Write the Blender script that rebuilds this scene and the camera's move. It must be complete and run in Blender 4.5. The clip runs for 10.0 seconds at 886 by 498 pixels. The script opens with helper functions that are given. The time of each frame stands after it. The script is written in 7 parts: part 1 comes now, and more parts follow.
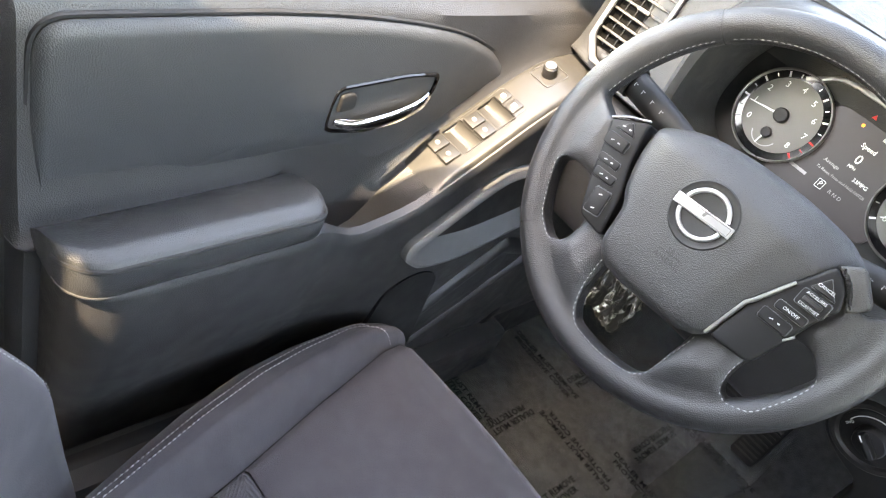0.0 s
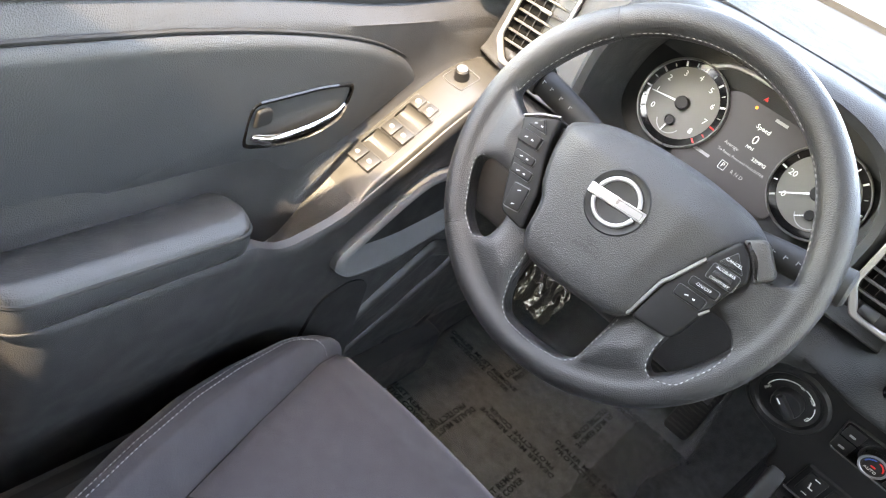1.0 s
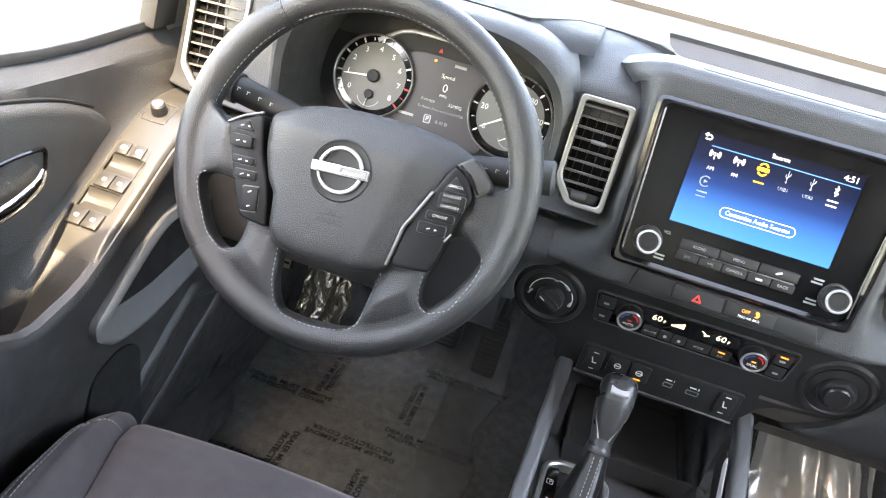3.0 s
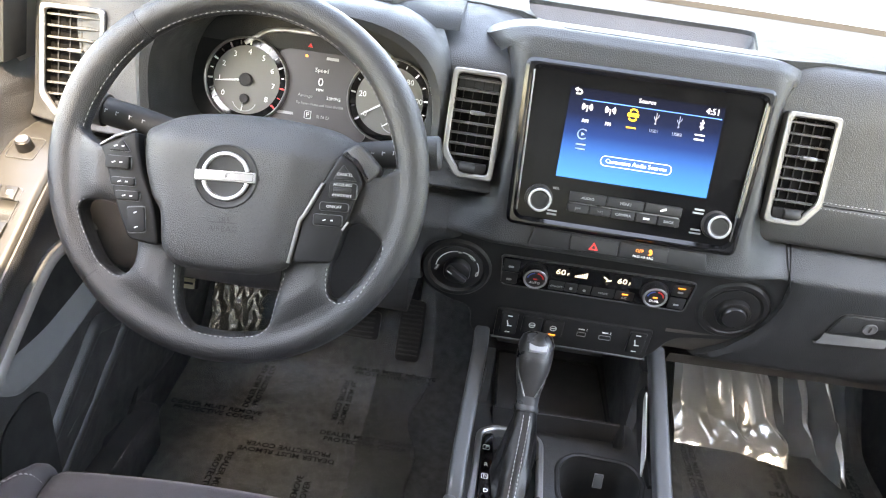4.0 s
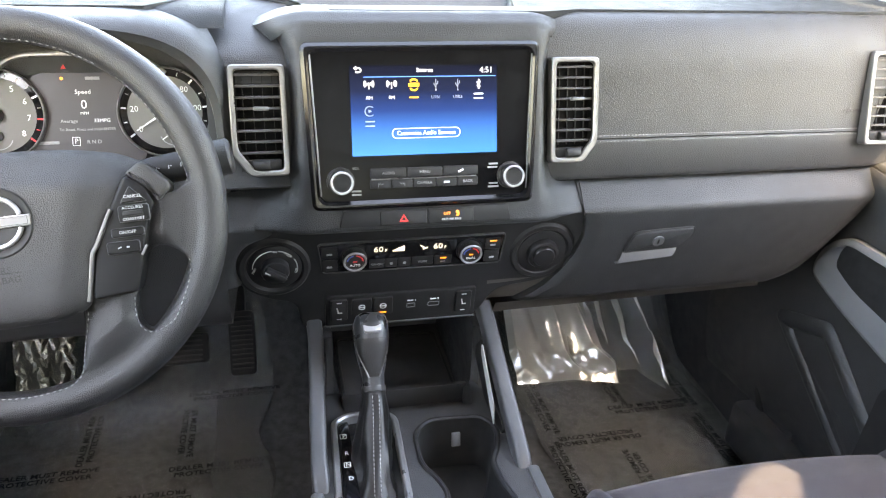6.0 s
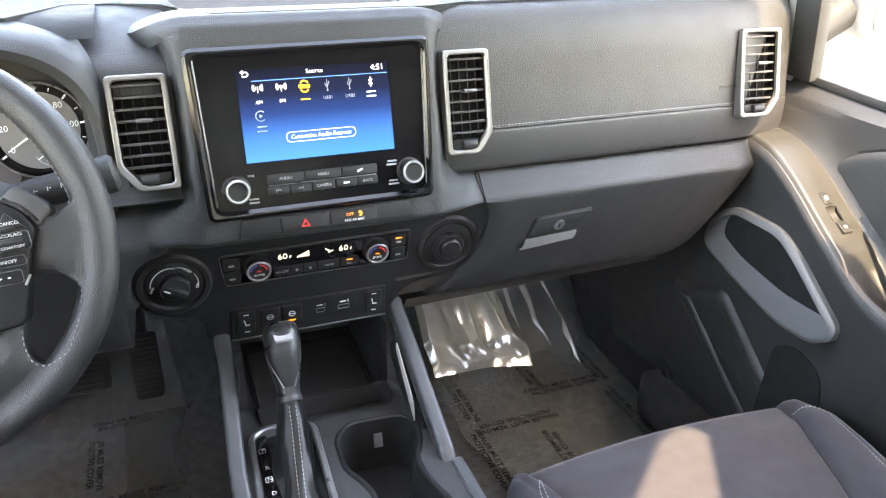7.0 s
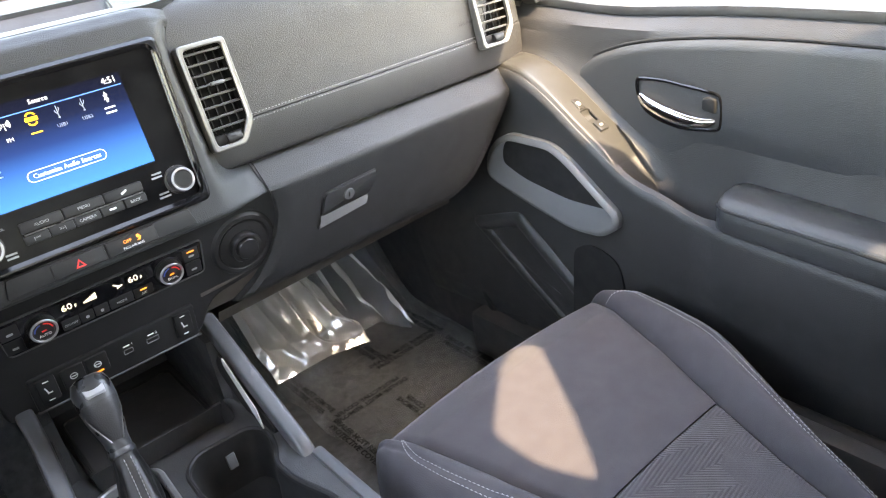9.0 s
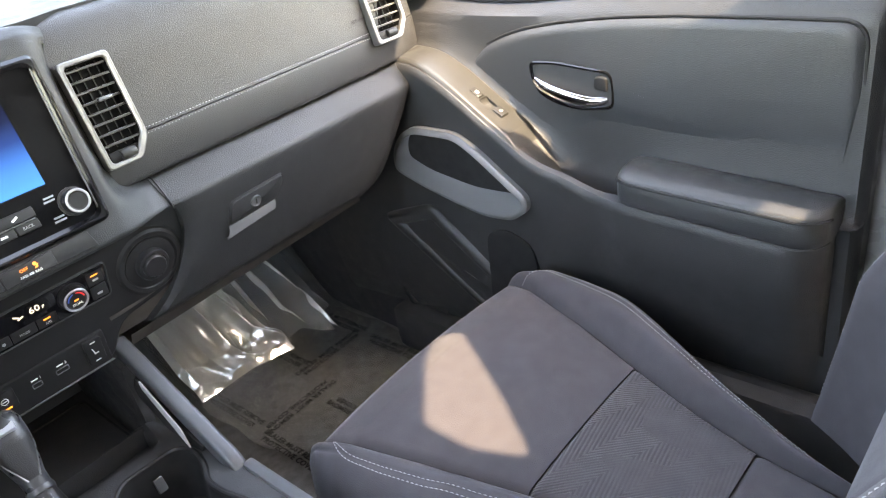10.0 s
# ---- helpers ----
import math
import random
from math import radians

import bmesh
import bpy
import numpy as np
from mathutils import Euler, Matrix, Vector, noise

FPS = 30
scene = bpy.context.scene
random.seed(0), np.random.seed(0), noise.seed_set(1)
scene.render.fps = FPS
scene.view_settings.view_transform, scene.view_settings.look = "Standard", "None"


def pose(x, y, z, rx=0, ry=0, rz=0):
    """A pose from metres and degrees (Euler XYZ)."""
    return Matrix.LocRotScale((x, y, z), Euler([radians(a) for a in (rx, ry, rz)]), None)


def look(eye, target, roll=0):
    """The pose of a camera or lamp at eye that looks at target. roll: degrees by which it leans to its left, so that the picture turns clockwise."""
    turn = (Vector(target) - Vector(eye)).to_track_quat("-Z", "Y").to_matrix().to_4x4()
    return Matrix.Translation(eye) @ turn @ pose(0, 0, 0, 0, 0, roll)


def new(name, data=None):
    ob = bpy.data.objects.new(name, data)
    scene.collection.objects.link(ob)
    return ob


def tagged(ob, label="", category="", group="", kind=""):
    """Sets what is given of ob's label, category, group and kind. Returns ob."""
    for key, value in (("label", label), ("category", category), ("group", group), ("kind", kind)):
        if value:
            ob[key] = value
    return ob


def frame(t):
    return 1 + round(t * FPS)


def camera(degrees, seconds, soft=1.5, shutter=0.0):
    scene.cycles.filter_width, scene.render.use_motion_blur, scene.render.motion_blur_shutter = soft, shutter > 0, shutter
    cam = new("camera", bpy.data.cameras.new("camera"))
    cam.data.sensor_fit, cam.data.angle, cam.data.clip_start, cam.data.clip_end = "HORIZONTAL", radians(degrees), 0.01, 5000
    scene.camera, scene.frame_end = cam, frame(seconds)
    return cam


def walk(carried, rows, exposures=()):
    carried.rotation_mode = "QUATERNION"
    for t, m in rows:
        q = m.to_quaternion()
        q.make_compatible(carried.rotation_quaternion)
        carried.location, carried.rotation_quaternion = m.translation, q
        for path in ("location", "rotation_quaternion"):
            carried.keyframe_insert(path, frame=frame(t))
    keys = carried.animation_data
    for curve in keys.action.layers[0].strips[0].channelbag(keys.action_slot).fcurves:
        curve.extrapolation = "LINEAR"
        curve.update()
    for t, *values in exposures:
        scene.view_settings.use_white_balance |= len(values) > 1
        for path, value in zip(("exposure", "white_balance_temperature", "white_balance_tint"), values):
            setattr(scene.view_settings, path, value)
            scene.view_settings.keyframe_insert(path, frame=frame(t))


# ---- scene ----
cam = camera(61.6, 10.0, soft=1.1)
PATH = [
    (0.0, -0.2495, -0.7398, 0.9781, 49.30, -21.04, 49.91),
    (0.5, -0.2458, -0.7430, 0.9819, 50.42, -21.17, 46.72),
    (1.0, -0.2408, -0.7480, 0.9852, 52.50, -20.78, 42.26),
    (1.5, -0.2303, -0.7540, 0.9841, 54.86, -19.57, 36.87),
    (2.0, -0.2150, -0.7639, 0.9817, 57.52, -18.03, 29.85),
    (2.5, -0.1993, -0.7746, 0.9758, 60.60, -15.43, 22.36),
    (3.0, -0.1898, -0.7797, 0.9702, 62.39, -12.57, 15.83),
    (4.5, -0.1729, -0.7976, 0.9645, 63.97, -5.18, 0.73),
    (5.0, -0.1722, -0.8001, 0.9636, 64.16, -3.76, -3.59),
    (5.5, -0.1720, -0.7997, 0.9625, 64.18, -2.76, -8.06),
    (7.0, -0.1699, -0.7922, 0.9638, 64.06, -0.97, -21.21),
    (7.5, -0.1695, -0.7920, 0.9595, 63.65, 0.54, -25.35),
    (8.0, -0.1656, -0.7936, 0.9545, 63.34, 2.84, -30.22),
    (8.5, -0.1609, -0.7979, 0.9484, 62.56, 5.38, -35.64),
    (9.0, -0.1588, -0.8049, 0.9421, 61.91, 7.66, -41.43),
    (9.5, -0.1582, -0.8131, 0.9416, 61.37, 8.97, -46.45),
    (10.0, -0.1582, -0.8157, 0.9402, 60.44, 9.61, -49.60),
]
walk(cam, [(t, pose(*p)) for t, *p in PATH], [(0.0, 5.62, 10000, 16), (4.5, 5.50, 10000, 16), (10.0, 5.42, 10000, 16)])

# ---- light: afternoon sun from behind the cab, bright sky and a pale forecourt ----
SUN_UP, SUN_TURN = 52.0, 180.0  # elevation; compass turn, 180 is straight behind
world = bpy.data.worlds.new("sky")
scene.world = world
world.use_nodes = True
wn = world.node_tree
sky = wn.nodes.new("ShaderNodeTexSky")
sky.sky_type, sky.sun_disc = "NISHITA", False
sky.sun_elevation, sky.sun_rotation = radians(SUN_UP), radians(SUN_TURN)
wn.links.new(sky.outputs[0], wn.nodes["Background"].inputs[0])
wn.nodes["Background"].inputs[1].default_value = 0.15
sun = new("sun", bpy.data.lights.new("sun", "SUN"))
sun.data.energy, sun.data.angle, sun.data.color = 0.72, radians(0.6), (1.0, 0.965, 0.86)
su, sa = radians(SUN_UP), radians(SUN_TURN)
SUN_FROM = Vector((math.sin(sa) * math.cos(su), math.cos(sa) * math.cos(su), math.sin(su)))
sun.matrix_world = look(SUN_FROM * 20, (0, 0, 0))
from mathutils.bvhtree import BVHTree
import random

# ---- tools ----
def part(name, bm, mat, parent=None, label="", sharp=38.0):
    """One mesh object from a bmesh, under a thing or a part."""
    me = bpy.data.meshes.new(name)
    bmesh.ops.recalc_face_normals(bm, faces=bm.faces)
    bm.to_mesh(me)
    bm.free()
    me.shade_smooth()
    me.set_sharp_from_angle(angle=radians(sharp))
    me.materials.append(mat)
    ob = new(name, me)
    if parent is not None:
        ob.parent = parent
    if "stitching" in name or name in ("grip_ridges", "tray_ribs", "ribs", "stalk_marks", "letter_frames"):
        tagged(ob, kind="stuff")
    return tagged(ob, label)


def thing(name, label, category, group="", kind="", m=None):
    ob = new(name)
    ob.empty_display_size = 0.02
    if m is not None:
        ob.matrix_world = m
    return tagged(ob, label, category, group, kind)


def face_frame(o, u, v):
    """A frame at o with u to the right, v up and the outward normal as its z axis."""
    u, v = Vector(u).normalized(), Vector(v).normalized()
    n = u.cross(v).normalized()
    v = n.cross(u)
    return Matrix((u, v, n)).transposed().to_4x4() @ Matrix.Identity(4) if o is None else Matrix.Translation(o) @ Matrix((u, v, n)).transposed().to_4x4()


def rrect(w, h, r, n=5, cx=0.0, cy=0.0):
    pts = []
    for sx, sy, a0 in ((1, 1, 0), (-1, 1, 90), (-1, -1, 180), (1, -1, 270)):
        for k in range(n + 1):
            a = radians(a0 + 90 * k / n)
            pts.append((cx + sx * (w / 2 - r) + r * math.cos(a), cy + sy * (h / 2 - r) + r * math.sin(a)))
    return pts


def circle(r, n=40, cx=0.0, cy=0.0):
    return [(cx + r * math.cos(2 * math.pi * k / n), cy + r * math.sin(2 * math.pi * k / n)) for k in range(n)]


def rounded(pts, r, n=4):
    """A polygon with its corners rounded; r one radius or one for each corner."""
    out, m = [], len(pts)
    for i, p in enumerate(pts):
        a, b, c = Vector(pts[i - 1]), Vector(p), Vector(pts[(i + 1) % m])
        rr = r[i] if isinstance(r, (list, tuple)) else r
        d = min(rr, (a - b).length * 0.45, (c - b).length * 0.45)
        if d < 1e-5:
            out.append(tuple(b))
            continue
        p0, p1 = b + (a - b).normalized() * d, b + (c - b).normalized() * d
        for k in range(n + 1):
            s = k / n
            out.append(tuple(p0 * (1 - s) ** 2 + b * 2 * s * (1 - s) + p1 * s * s))
    return out


def spline(pts, n=8, closed=False):
    """A smooth line through points (Catmull-Rom)."""
    P = [Vector(p) for p in pts]
    m, out = len(P), []
    for i in range(m if closed else m - 1):
        p1, p2 = P[i], P[(i + 1) % m]
        p0 = P[i - 1] if closed or i else p1 * 2 - p2
        p3 = P[(i + 2) % m] if closed or i + 2 < m else p2 * 2 - p1
        for k in range(n):
            s = k / n
            out.append(0.5 * (2 * p1 + (p2 - p0) * s + (2 * p0 - 5 * p1 + 4 * p2 - p3) * s * s + (3 * p1 - p0 - 3 * p2 + p3) * s ** 3))
    if not closed:
        out.append(P[-1])
    return out


def interp(x, xs, ys):
    return float(np.interp(x, xs, ys))


def loops(bm, rings, m=None, close=True, cap0=False, cap1=False):
    """Skin between rings of the same number of points."""
    m = m or Matrix.Identity(4)
    vs = [[bm.verts.new(m @ Vector(p)) for p in r] for r in rings]
    k = len(vs[0])
    for a, b in zip(vs, vs[1:]):
        for i in range(k if close else k - 1):
            j = (i + 1) % k
            bm.faces.new((a[i], a[j], b[j], b[i]))
    if cap0:
        bm.faces.new(vs[0])
    if cap1:
        bm.faces.new(vs[-1])
    return bm


def prism(bm, outline, z0, z1, m=None, bev=0.0, seg=2):
    """A plate with that outline between z0 and z1, its upper edge rounded by bev."""
    rings = [[(x, y, z0) for x, y in outline]]
    if bev:
        c = Vector((sum(p[0] for p in outline) / len(outline), sum(p[1] for p in outline) / len(outline)))
        ins = inset(outline, bev)
        rings.append([(x, y, z1 - bev) for x, y in outline])
        for k in range(1, seg + 1):
            a = math.pi / 2 * k / seg
            s = 1 - math.cos(a)
            rings.append([(o[0] + (i[0] - o[0]) * s, o[1] + (i[1] - o[1]) * s, z1 - bev + bev * math.sin(a)) for o, i in zip(outline, ins)])
    else:
        rings.append([(x, y, z1) for x, y in outline])
    return loops(bm, rings, m, True, True, True)


def inset(pts, d):
    """The outline moved inwards by d (counter-clockwise outlines)."""
    m, out = len(pts), []
    area = sum(pts[i - 1][0] * pts[i][1] - pts[i][0] * pts[i - 1][1] for i in range(m))
    s = 1 if area > 0 else -1
    for i, p in enumerate(pts):
        a, b, c = Vector(pts[i - 1]), Vector(p), Vector(pts[(i + 1) % m])
        e0, e1 = (b - a), (c - b)
        if e0.length < 1e-7 or e1.length < 1e-7:
            e0 = e1 = c - a
        n0, n1 = Vector((-e0.y, e0.x)).normalized(), Vector((-e1.y, e1.x)).normalized()
        n = n0 + n1
        n = n / max(n.length_squared, 0.5) * 2 if n.length > 1e-6 else n0
        out.append((b.x + s * d * n.x, b.y + s * d * n.y))
    return out


def frame_ring(bm, outer, inner, z0, z1, m=None, bev=0.002, zi=None):
    """A frame between two outlines of the same number of points; zi: how deep its inner wall goes."""
    o2, i2 = inset(outer, bev), inset(inner, -bev)
    zi = z0 if zi is None else zi
    rings = [[(x, y, z0) for x, y in outer], [(x, y, z1 - bev) for x, y in outer], [(x, y, z1) for x, y in o2], [(x, y, z1) for x, y in i2],
             [(x, y, z1 - bev) for x, y in inner], [(x, y, zi) for x, y in inner]]
    return loops(bm, rings, m)


def holed(bm, outer, holes, z0, z1, m=None):
    """A plate with openings through it."""
    m = m or Matrix.Identity(4)
    tmp = bmesh.new()
    edges = []
    for loop in (outer, *holes):
        vs = [tmp.verts.new((x, y, 0)) for x, y in loop]
        edges += [tmp.edges.new((vs[i - 1], vs[i])) for i in range(len(vs))]
    bmesh.ops.triangle_fill(tmp, use_beauty=True, edges=edges)
    tmp.verts.index_update()
    top = [bm.verts.new(m @ Vector((v.co.x, v.co.y, z1))) for v in tmp.verts]
    low = [bm.verts.new(m @ Vector((v.co.x, v.co.y, z0))) for v in tmp.verts]
    for f in tmp.faces:
        bm.faces.new([top[v.index] for v in f.verts])
        bm.faces.new([low[v.index] for v in reversed(f.verts)])
    k = 0
    for loop in (outer, *holes):
        for i in range(len(loop)):
            a, b = k + i, k + (i + 1) % len(loop)
            bm.faces.new((top[a], top[b], low[b], low[a]))
        k += len(loop)
    tmp.free()
    return bm


def box(bm, size, m=None, bev=0.0, seg=2):
    """A box of that size round the frame's origin, with rounded edges."""
    sx, sy, sz = size
    out = bmesh.ops.create_cube(bm, size=1.0, matrix=(m or Matrix.Identity(4)) @ Matrix.Diagonal((sx, sy, sz, 1)))
    if bev:
        es = {e for v in out["verts"] for e in v.link_edges}
        bmesh.ops.bevel(bm, geom=list(es), offset=bev, segments=seg, profile=0.5, affect="EDGES")
    return bm


def surf(bm, fn, nu, nv, m=None, close_u=False):
    """A sheet fn(u, v), both from 0 to 1."""
    m = m or Matrix.Identity(4)
    rows = [[bm.verts.new(m @ Vector(fn(i / nu, j / nv))) for i in range(nu if close_u else nu + 1)] for j in range(nv + 1)]
    for a, b in zip(rows, rows[1:]):
        for i in range(nu):
            j = (i + 1) % len(a)
            bm.faces.new((a[i], a[j], b[j], b[i]))
    return bm


def lathe(bm, profile, n=40, m=None):
    """Profile of (radius, z), turned round the frame's z axis."""
    rings = [[(r * math.cos(2 * math.pi * k / n), r * math.sin(2 * math.pi * k / n), z) for k in range(n)] for r, z in profile]
    return loops(bm, rings, m, True, True, True)


def tube(bm, pts, r, n=10, m=None, closed=False, flat=1.0, up=None):
    """A tube along points; r one radius or one for each; flat squeezes it along `up`."""
    P = [Vector(p) for p in pts]
    rings, k = [], len(P)
    side = None
    for i, p in enumerate(P):
        t = (P[(i + 1) % k] - P[i - 1]) if closed or 0 < i < k - 1 else (P[1] - P[0] if i == 0 else P[-1] - P[-2])
        t.normalize()
        if up is not None:
            s = t.cross(Vector(up)).normalized()
        else:
            s = (side - t * side.dot(t)).normalized() if side else t.orthogonal().normalized()
        side = s
        w = s.cross(t)
        rr = r[i] if isinstance(r, (list, tuple)) else r
        rings.append([p + rr * (math.cos(a) * s + flat * math.sin(a) * w) for a in (2 * math.pi * j / n for j in range(n))])
    if closed:
        rings.append(rings[0])
    return loops(bm, rings, m, True, not closed, not closed)


def ribbon(bm, pts, sec, m=None, up=(0, 0, 1), closed=False):
    """A section of (side, up) points carried along a line."""
    P = [Vector(p) for p in pts]
    rings, k = [], len(P)
    for i, p in enumerate(P):
        t = (P[(i + 1) % k] - P[i - 1]) if closed or 0 < i < k - 1 else (P[1] - P[0] if i == 0 else P[-1] - P[-2])
        t.normalize()
        s = t.cross(Vector(up)).normalized()
        w = s.cross(t)
        rings.append([p + a * s + b * w for a, b in sec])
    if closed:
        rings.append(rings[0])
    return loops(bm, rings, m, True, not closed, not closed)


def lettering(name, body, size, m, mat, parent, label="", wide=1.0, align="CENTER"):
    """Raised letters of the built-in font as a mesh."""
    cu = bpy.data.curves.new(name, "FONT")
    cu.body, cu.size, cu.align_x, cu.align_y, cu.extrude, cu.resolution_u = body, size, align, "CENTER", 0.0002, 2
    cu.offset = 0.018 * size if name == "film_print" else 0.0
    tmp = bpy.data.objects.new(name, cu)
    me = bpy.data.meshes.new_from_object(tmp)
    bpy.data.objects.remove(tmp)
    bpy.data.curves.remove(cu)
    me.transform(m @ Matrix.Diagonal((wide, 1, 1, 1)))
    me.materials.clear()
    me.materials.append(mat)
    ob = new(name, me)
    ob.parent = parent
    return tagged(ob, label)


def stitches(bm, pts, length, gap, r, out=(0, 0, 1)):
    """A row of short thread stitches along a line."""
    P = [Vector(p) for p in pts]
    run = [0.0]
    for a, b in zip(P, P[1:]):
        run.append(run[-1] + (b - a).length)
    co = np.array([tuple(p) for p in P])
    at = lambda d: Vector([float(np.interp(d, run, co[:, k])) for k in range(3)])
    d = 0.0
    while d + length < run[-1]:
        a, b = at(d), at(d + length)
        t, o = (b - a).normalized(), Vector(out).normalized()
        s = t.cross(o).normalized()
        mid = (a + b) / 2 + o * r * 0.9
        ring = []
        for c, k in ((a, 0.35), (mid, 1.0), (b, 0.35)):
            ring.append([c + s * r * k, c + o * r * k, c - s * r * k, c - o * r * k])
        loops(bm, ring, None, True, True, True)
        d += length + gap
    return bm

# ---- materials ----
GLOW = 0.075  # lamps and displays are dim beside the daylight
def mat(name, color, rough=0.5, metal=0.0, spec=0.5, coat=0.0, vary=0.06, vscale=6.0, bump=0.0, bscale=400.0, kind="noise", rvary=0.08, emit=None, estr=0.0, sheen=0.0, detail=4.0):
    m = bpy.data.materials.new(name)
    m.use_nodes = True
    nt = m.node_tree
    b = nt.nodes["Principled BSDF"]
    co = nt.nodes.new("ShaderNodeTexCoord")
    big = nt.nodes.new("ShaderNodeTexNoise")
    big.inputs["Scale"].default_value, big.inputs["Detail"].default_value = vscale, 5.0
    nt.links.new(co.outputs["Object"], big.inputs["Vector"])
    ramp = nt.nodes.new("ShaderNodeMapRange")
    ramp.inputs[1].default_value, ramp.inputs[2].default_value = 0.3, 0.7
    ramp.inputs[3].default_value, ramp.inputs[4].default_value = 1 - vary, 1 + vary
    nt.links.new(big.outputs[0], ramp.inputs[0])
    mul = nt.nodes.new("ShaderNodeMix")
    mul.data_type, mul.blend_type = "RGBA", "MULTIPLY"
    mul.inputs[0].default_value = 1.0
    mul.inputs[6].default_value = (*color, 1)
    nt.links.new(ramp.outputs[0], mul.inputs[7])
    nt.links.new(mul.outputs[2], b.inputs["Base Color"])
    rr = nt.nodes.new("ShaderNodeMapRange")
    rr.inputs[1].default_value, rr.inputs[2].default_value = 0.3, 0.7
    rr.inputs[3].default_value, rr.inputs[4].default_value = max(rough - rvary, 0.02), min(rough + rvary, 1.0)
    fine = nt.nodes.new("ShaderNodeTexNoise")
    fine.inputs["Scale"].default_value, fine.inputs["Detail"].default_value = vscale * 7, 3.0
    nt.links.new(co.outputs["Object"], fine.inputs["Vector"])
    nt.links.new(fine.outputs[0], rr.inputs[0])
    nt.links.new(rr.outputs[0], b.inputs["Roughness"])
    b.inputs["Metallic"].default_value = metal
    b.inputs["Specular IOR Level"].default_value = spec
    b.inputs["Coat Weight"].default_value = coat
    b.inputs["Sheen Weight"].default_value = sheen
    if bump:
        if kind == "cells":
            tex = nt.nodes.new("ShaderNodeTexVoronoi")
            tex.inputs["Scale"].default_value = bscale
            out = tex.outputs["Distance"]
        else:
            tex = nt.nodes.new("ShaderNodeTexNoise")
            tex.inputs["Scale"].default_value, tex.inputs["Detail"].default_value = bscale, detail
            out = tex.outputs[0]
        nt.links.new(co.outputs["Object"], tex.inputs["Vector"])
        bp = nt.nodes.new("ShaderNodeBump")
        bp.inputs["Strength"].default_value, bp.inputs["Distance"].default_value = bump, 0.001
        nt.links.new(out, bp.inputs["Height"])
        nt.links.new(bp.outputs[0], b.inputs["Normal"])
    if emit:
        b.inputs["Emission Color"].default_value = (*emit, 1)
        b.inputs["Emission Strength"].default_value = estr * GLOW
    return m


DASH = mat("dash_soft_plastic", (0.028, 0.0295, 0.031), 0.46, spec=0.32, bump=0.38, bscale=780, kind="cells")
TOPPAD = mat("dash_top_grain", (0.024, 0.0265, 0.029), 0.68, spec=0.15, bump=0.5, bscale=900, kind="cells")
DASH_LOW = mat("lower_hard_plastic", (0.038, 0.038, 0.039), 0.50, spec=0.4, bump=0.38, bscale=780, kind="cells")
PAD = mat("stitched_dash_pad", (0.030, 0.0298, 0.0295), 0.46, spec=0.34, bump=0.38, bscale=780, kind="cells")
BLACK = mat("matte_black_plastic", (0.017, 0.017, 0.0175), 0.50, spec=0.22, bump=0.15, bscale=800)
# near-black for dark parts and joints, and for shade painted into recesses
DARK = mat("joint_and_shade_black", (0.006, 0.006, 0.0065), 0.7)
GLOSS = mat("piano_black", (0.006, 0.006, 0.007), 0.08, spec=0.4, coat=0.15, rvary=0.03)
DOORP = mat("door_panel_plastic", (0.030, 0.030, 0.0306), 0.42, bump=0.38, bscale=780, kind="cells")
LEATHER = mat("wheel_leather", (0.017, 0.017, 0.018), 0.44, spec=0.45, rvary=0.05, bump=0.42, bscale=900, kind="cells", detail=6)
ARMLEATHER = mat("armrest_leatherette", (0.030, 0.031, 0.032), 0.36, bump=0.38, bscale=780, kind="cells")
INSERT = mat("door_insert_leatherette", (0.037, 0.039, 0.041), 0.40, bump=0.38, bscale=780, kind="cells")
HUB = mat("airbag_cover", (0.026, 0.0256, 0.026), 0.44, spec=0.36, bump=0.45, bscale=1000, kind="cells")
SILVER = mat("satin_silver", (0.17, 0.166, 0.160), 0.35, metal=0.6, bump=0.02)
CHROME = mat("chrome", (0.62, 0.62, 0.63), 0.06, metal=1.0, rvary=0.02)
GREY = mat("satin_grey_trim", (0.12, 0.124, 0.128), 0.36, metal=0.35, bump=0.08, bscale=600)
SWITCHP = mat("switch_panel_satin", (0.038, 0.037, 0.0345), 0.36, metal=0.2, bump=0.1, bscale=60)
POD = mat("pod_plastic", (0.009, 0.009, 0.0095), 0.5, spec=0.15)
EMBLEM = mat("emblem_silver", (0.34, 0.34, 0.34), 0.34, metal=0.7)
ROCKER = mat("rocker_satin", (0.024, 0.0238, 0.023), 0.38, spec=0.45)
SATINLITE = mat("pale_satin", (0.42, 0.43, 0.44), 0.34, metal=0.25)
KNOB = mat("black_knob", (0.014, 0.014, 0.015), 0.35)
CLOTH = mat("seat_cloth", (0.036, 0.031, 0.035), 0.9, bump=0.6, bscale=900, sheen=0.10, vary=0.05)
CLOTHB = mat("seat_bolster_cloth", (0.038, 0.034, 0.039), 0.85, bump=0.4, bscale=700, sheen=0.10, vary=0.05)
THREAD = mat("grey_thread", (0.30, 0.29, 0.285), 0.8)
WHEELTHREAD = mat("dark_grey_thread", (0.23, 0.226, 0.222), 0.8)
CARPET = mat("carpet", (0.058, 0.061, 0.061), 1.0, bump=1.0, bscale=500, vary=0.3, vscale=60)
KEYPRINT = mat("worn_white_print", (0.42, 0.42, 0.415), 0.6)
# paler grey for a trim strip and the glints painted round keys
EDGE = mat("trim_and_edge_glint", (0.070, 0.072, 0.075), 0.28)
WHITE = mat("white_print", (0.75, 0.75, 0.74), 0.6)
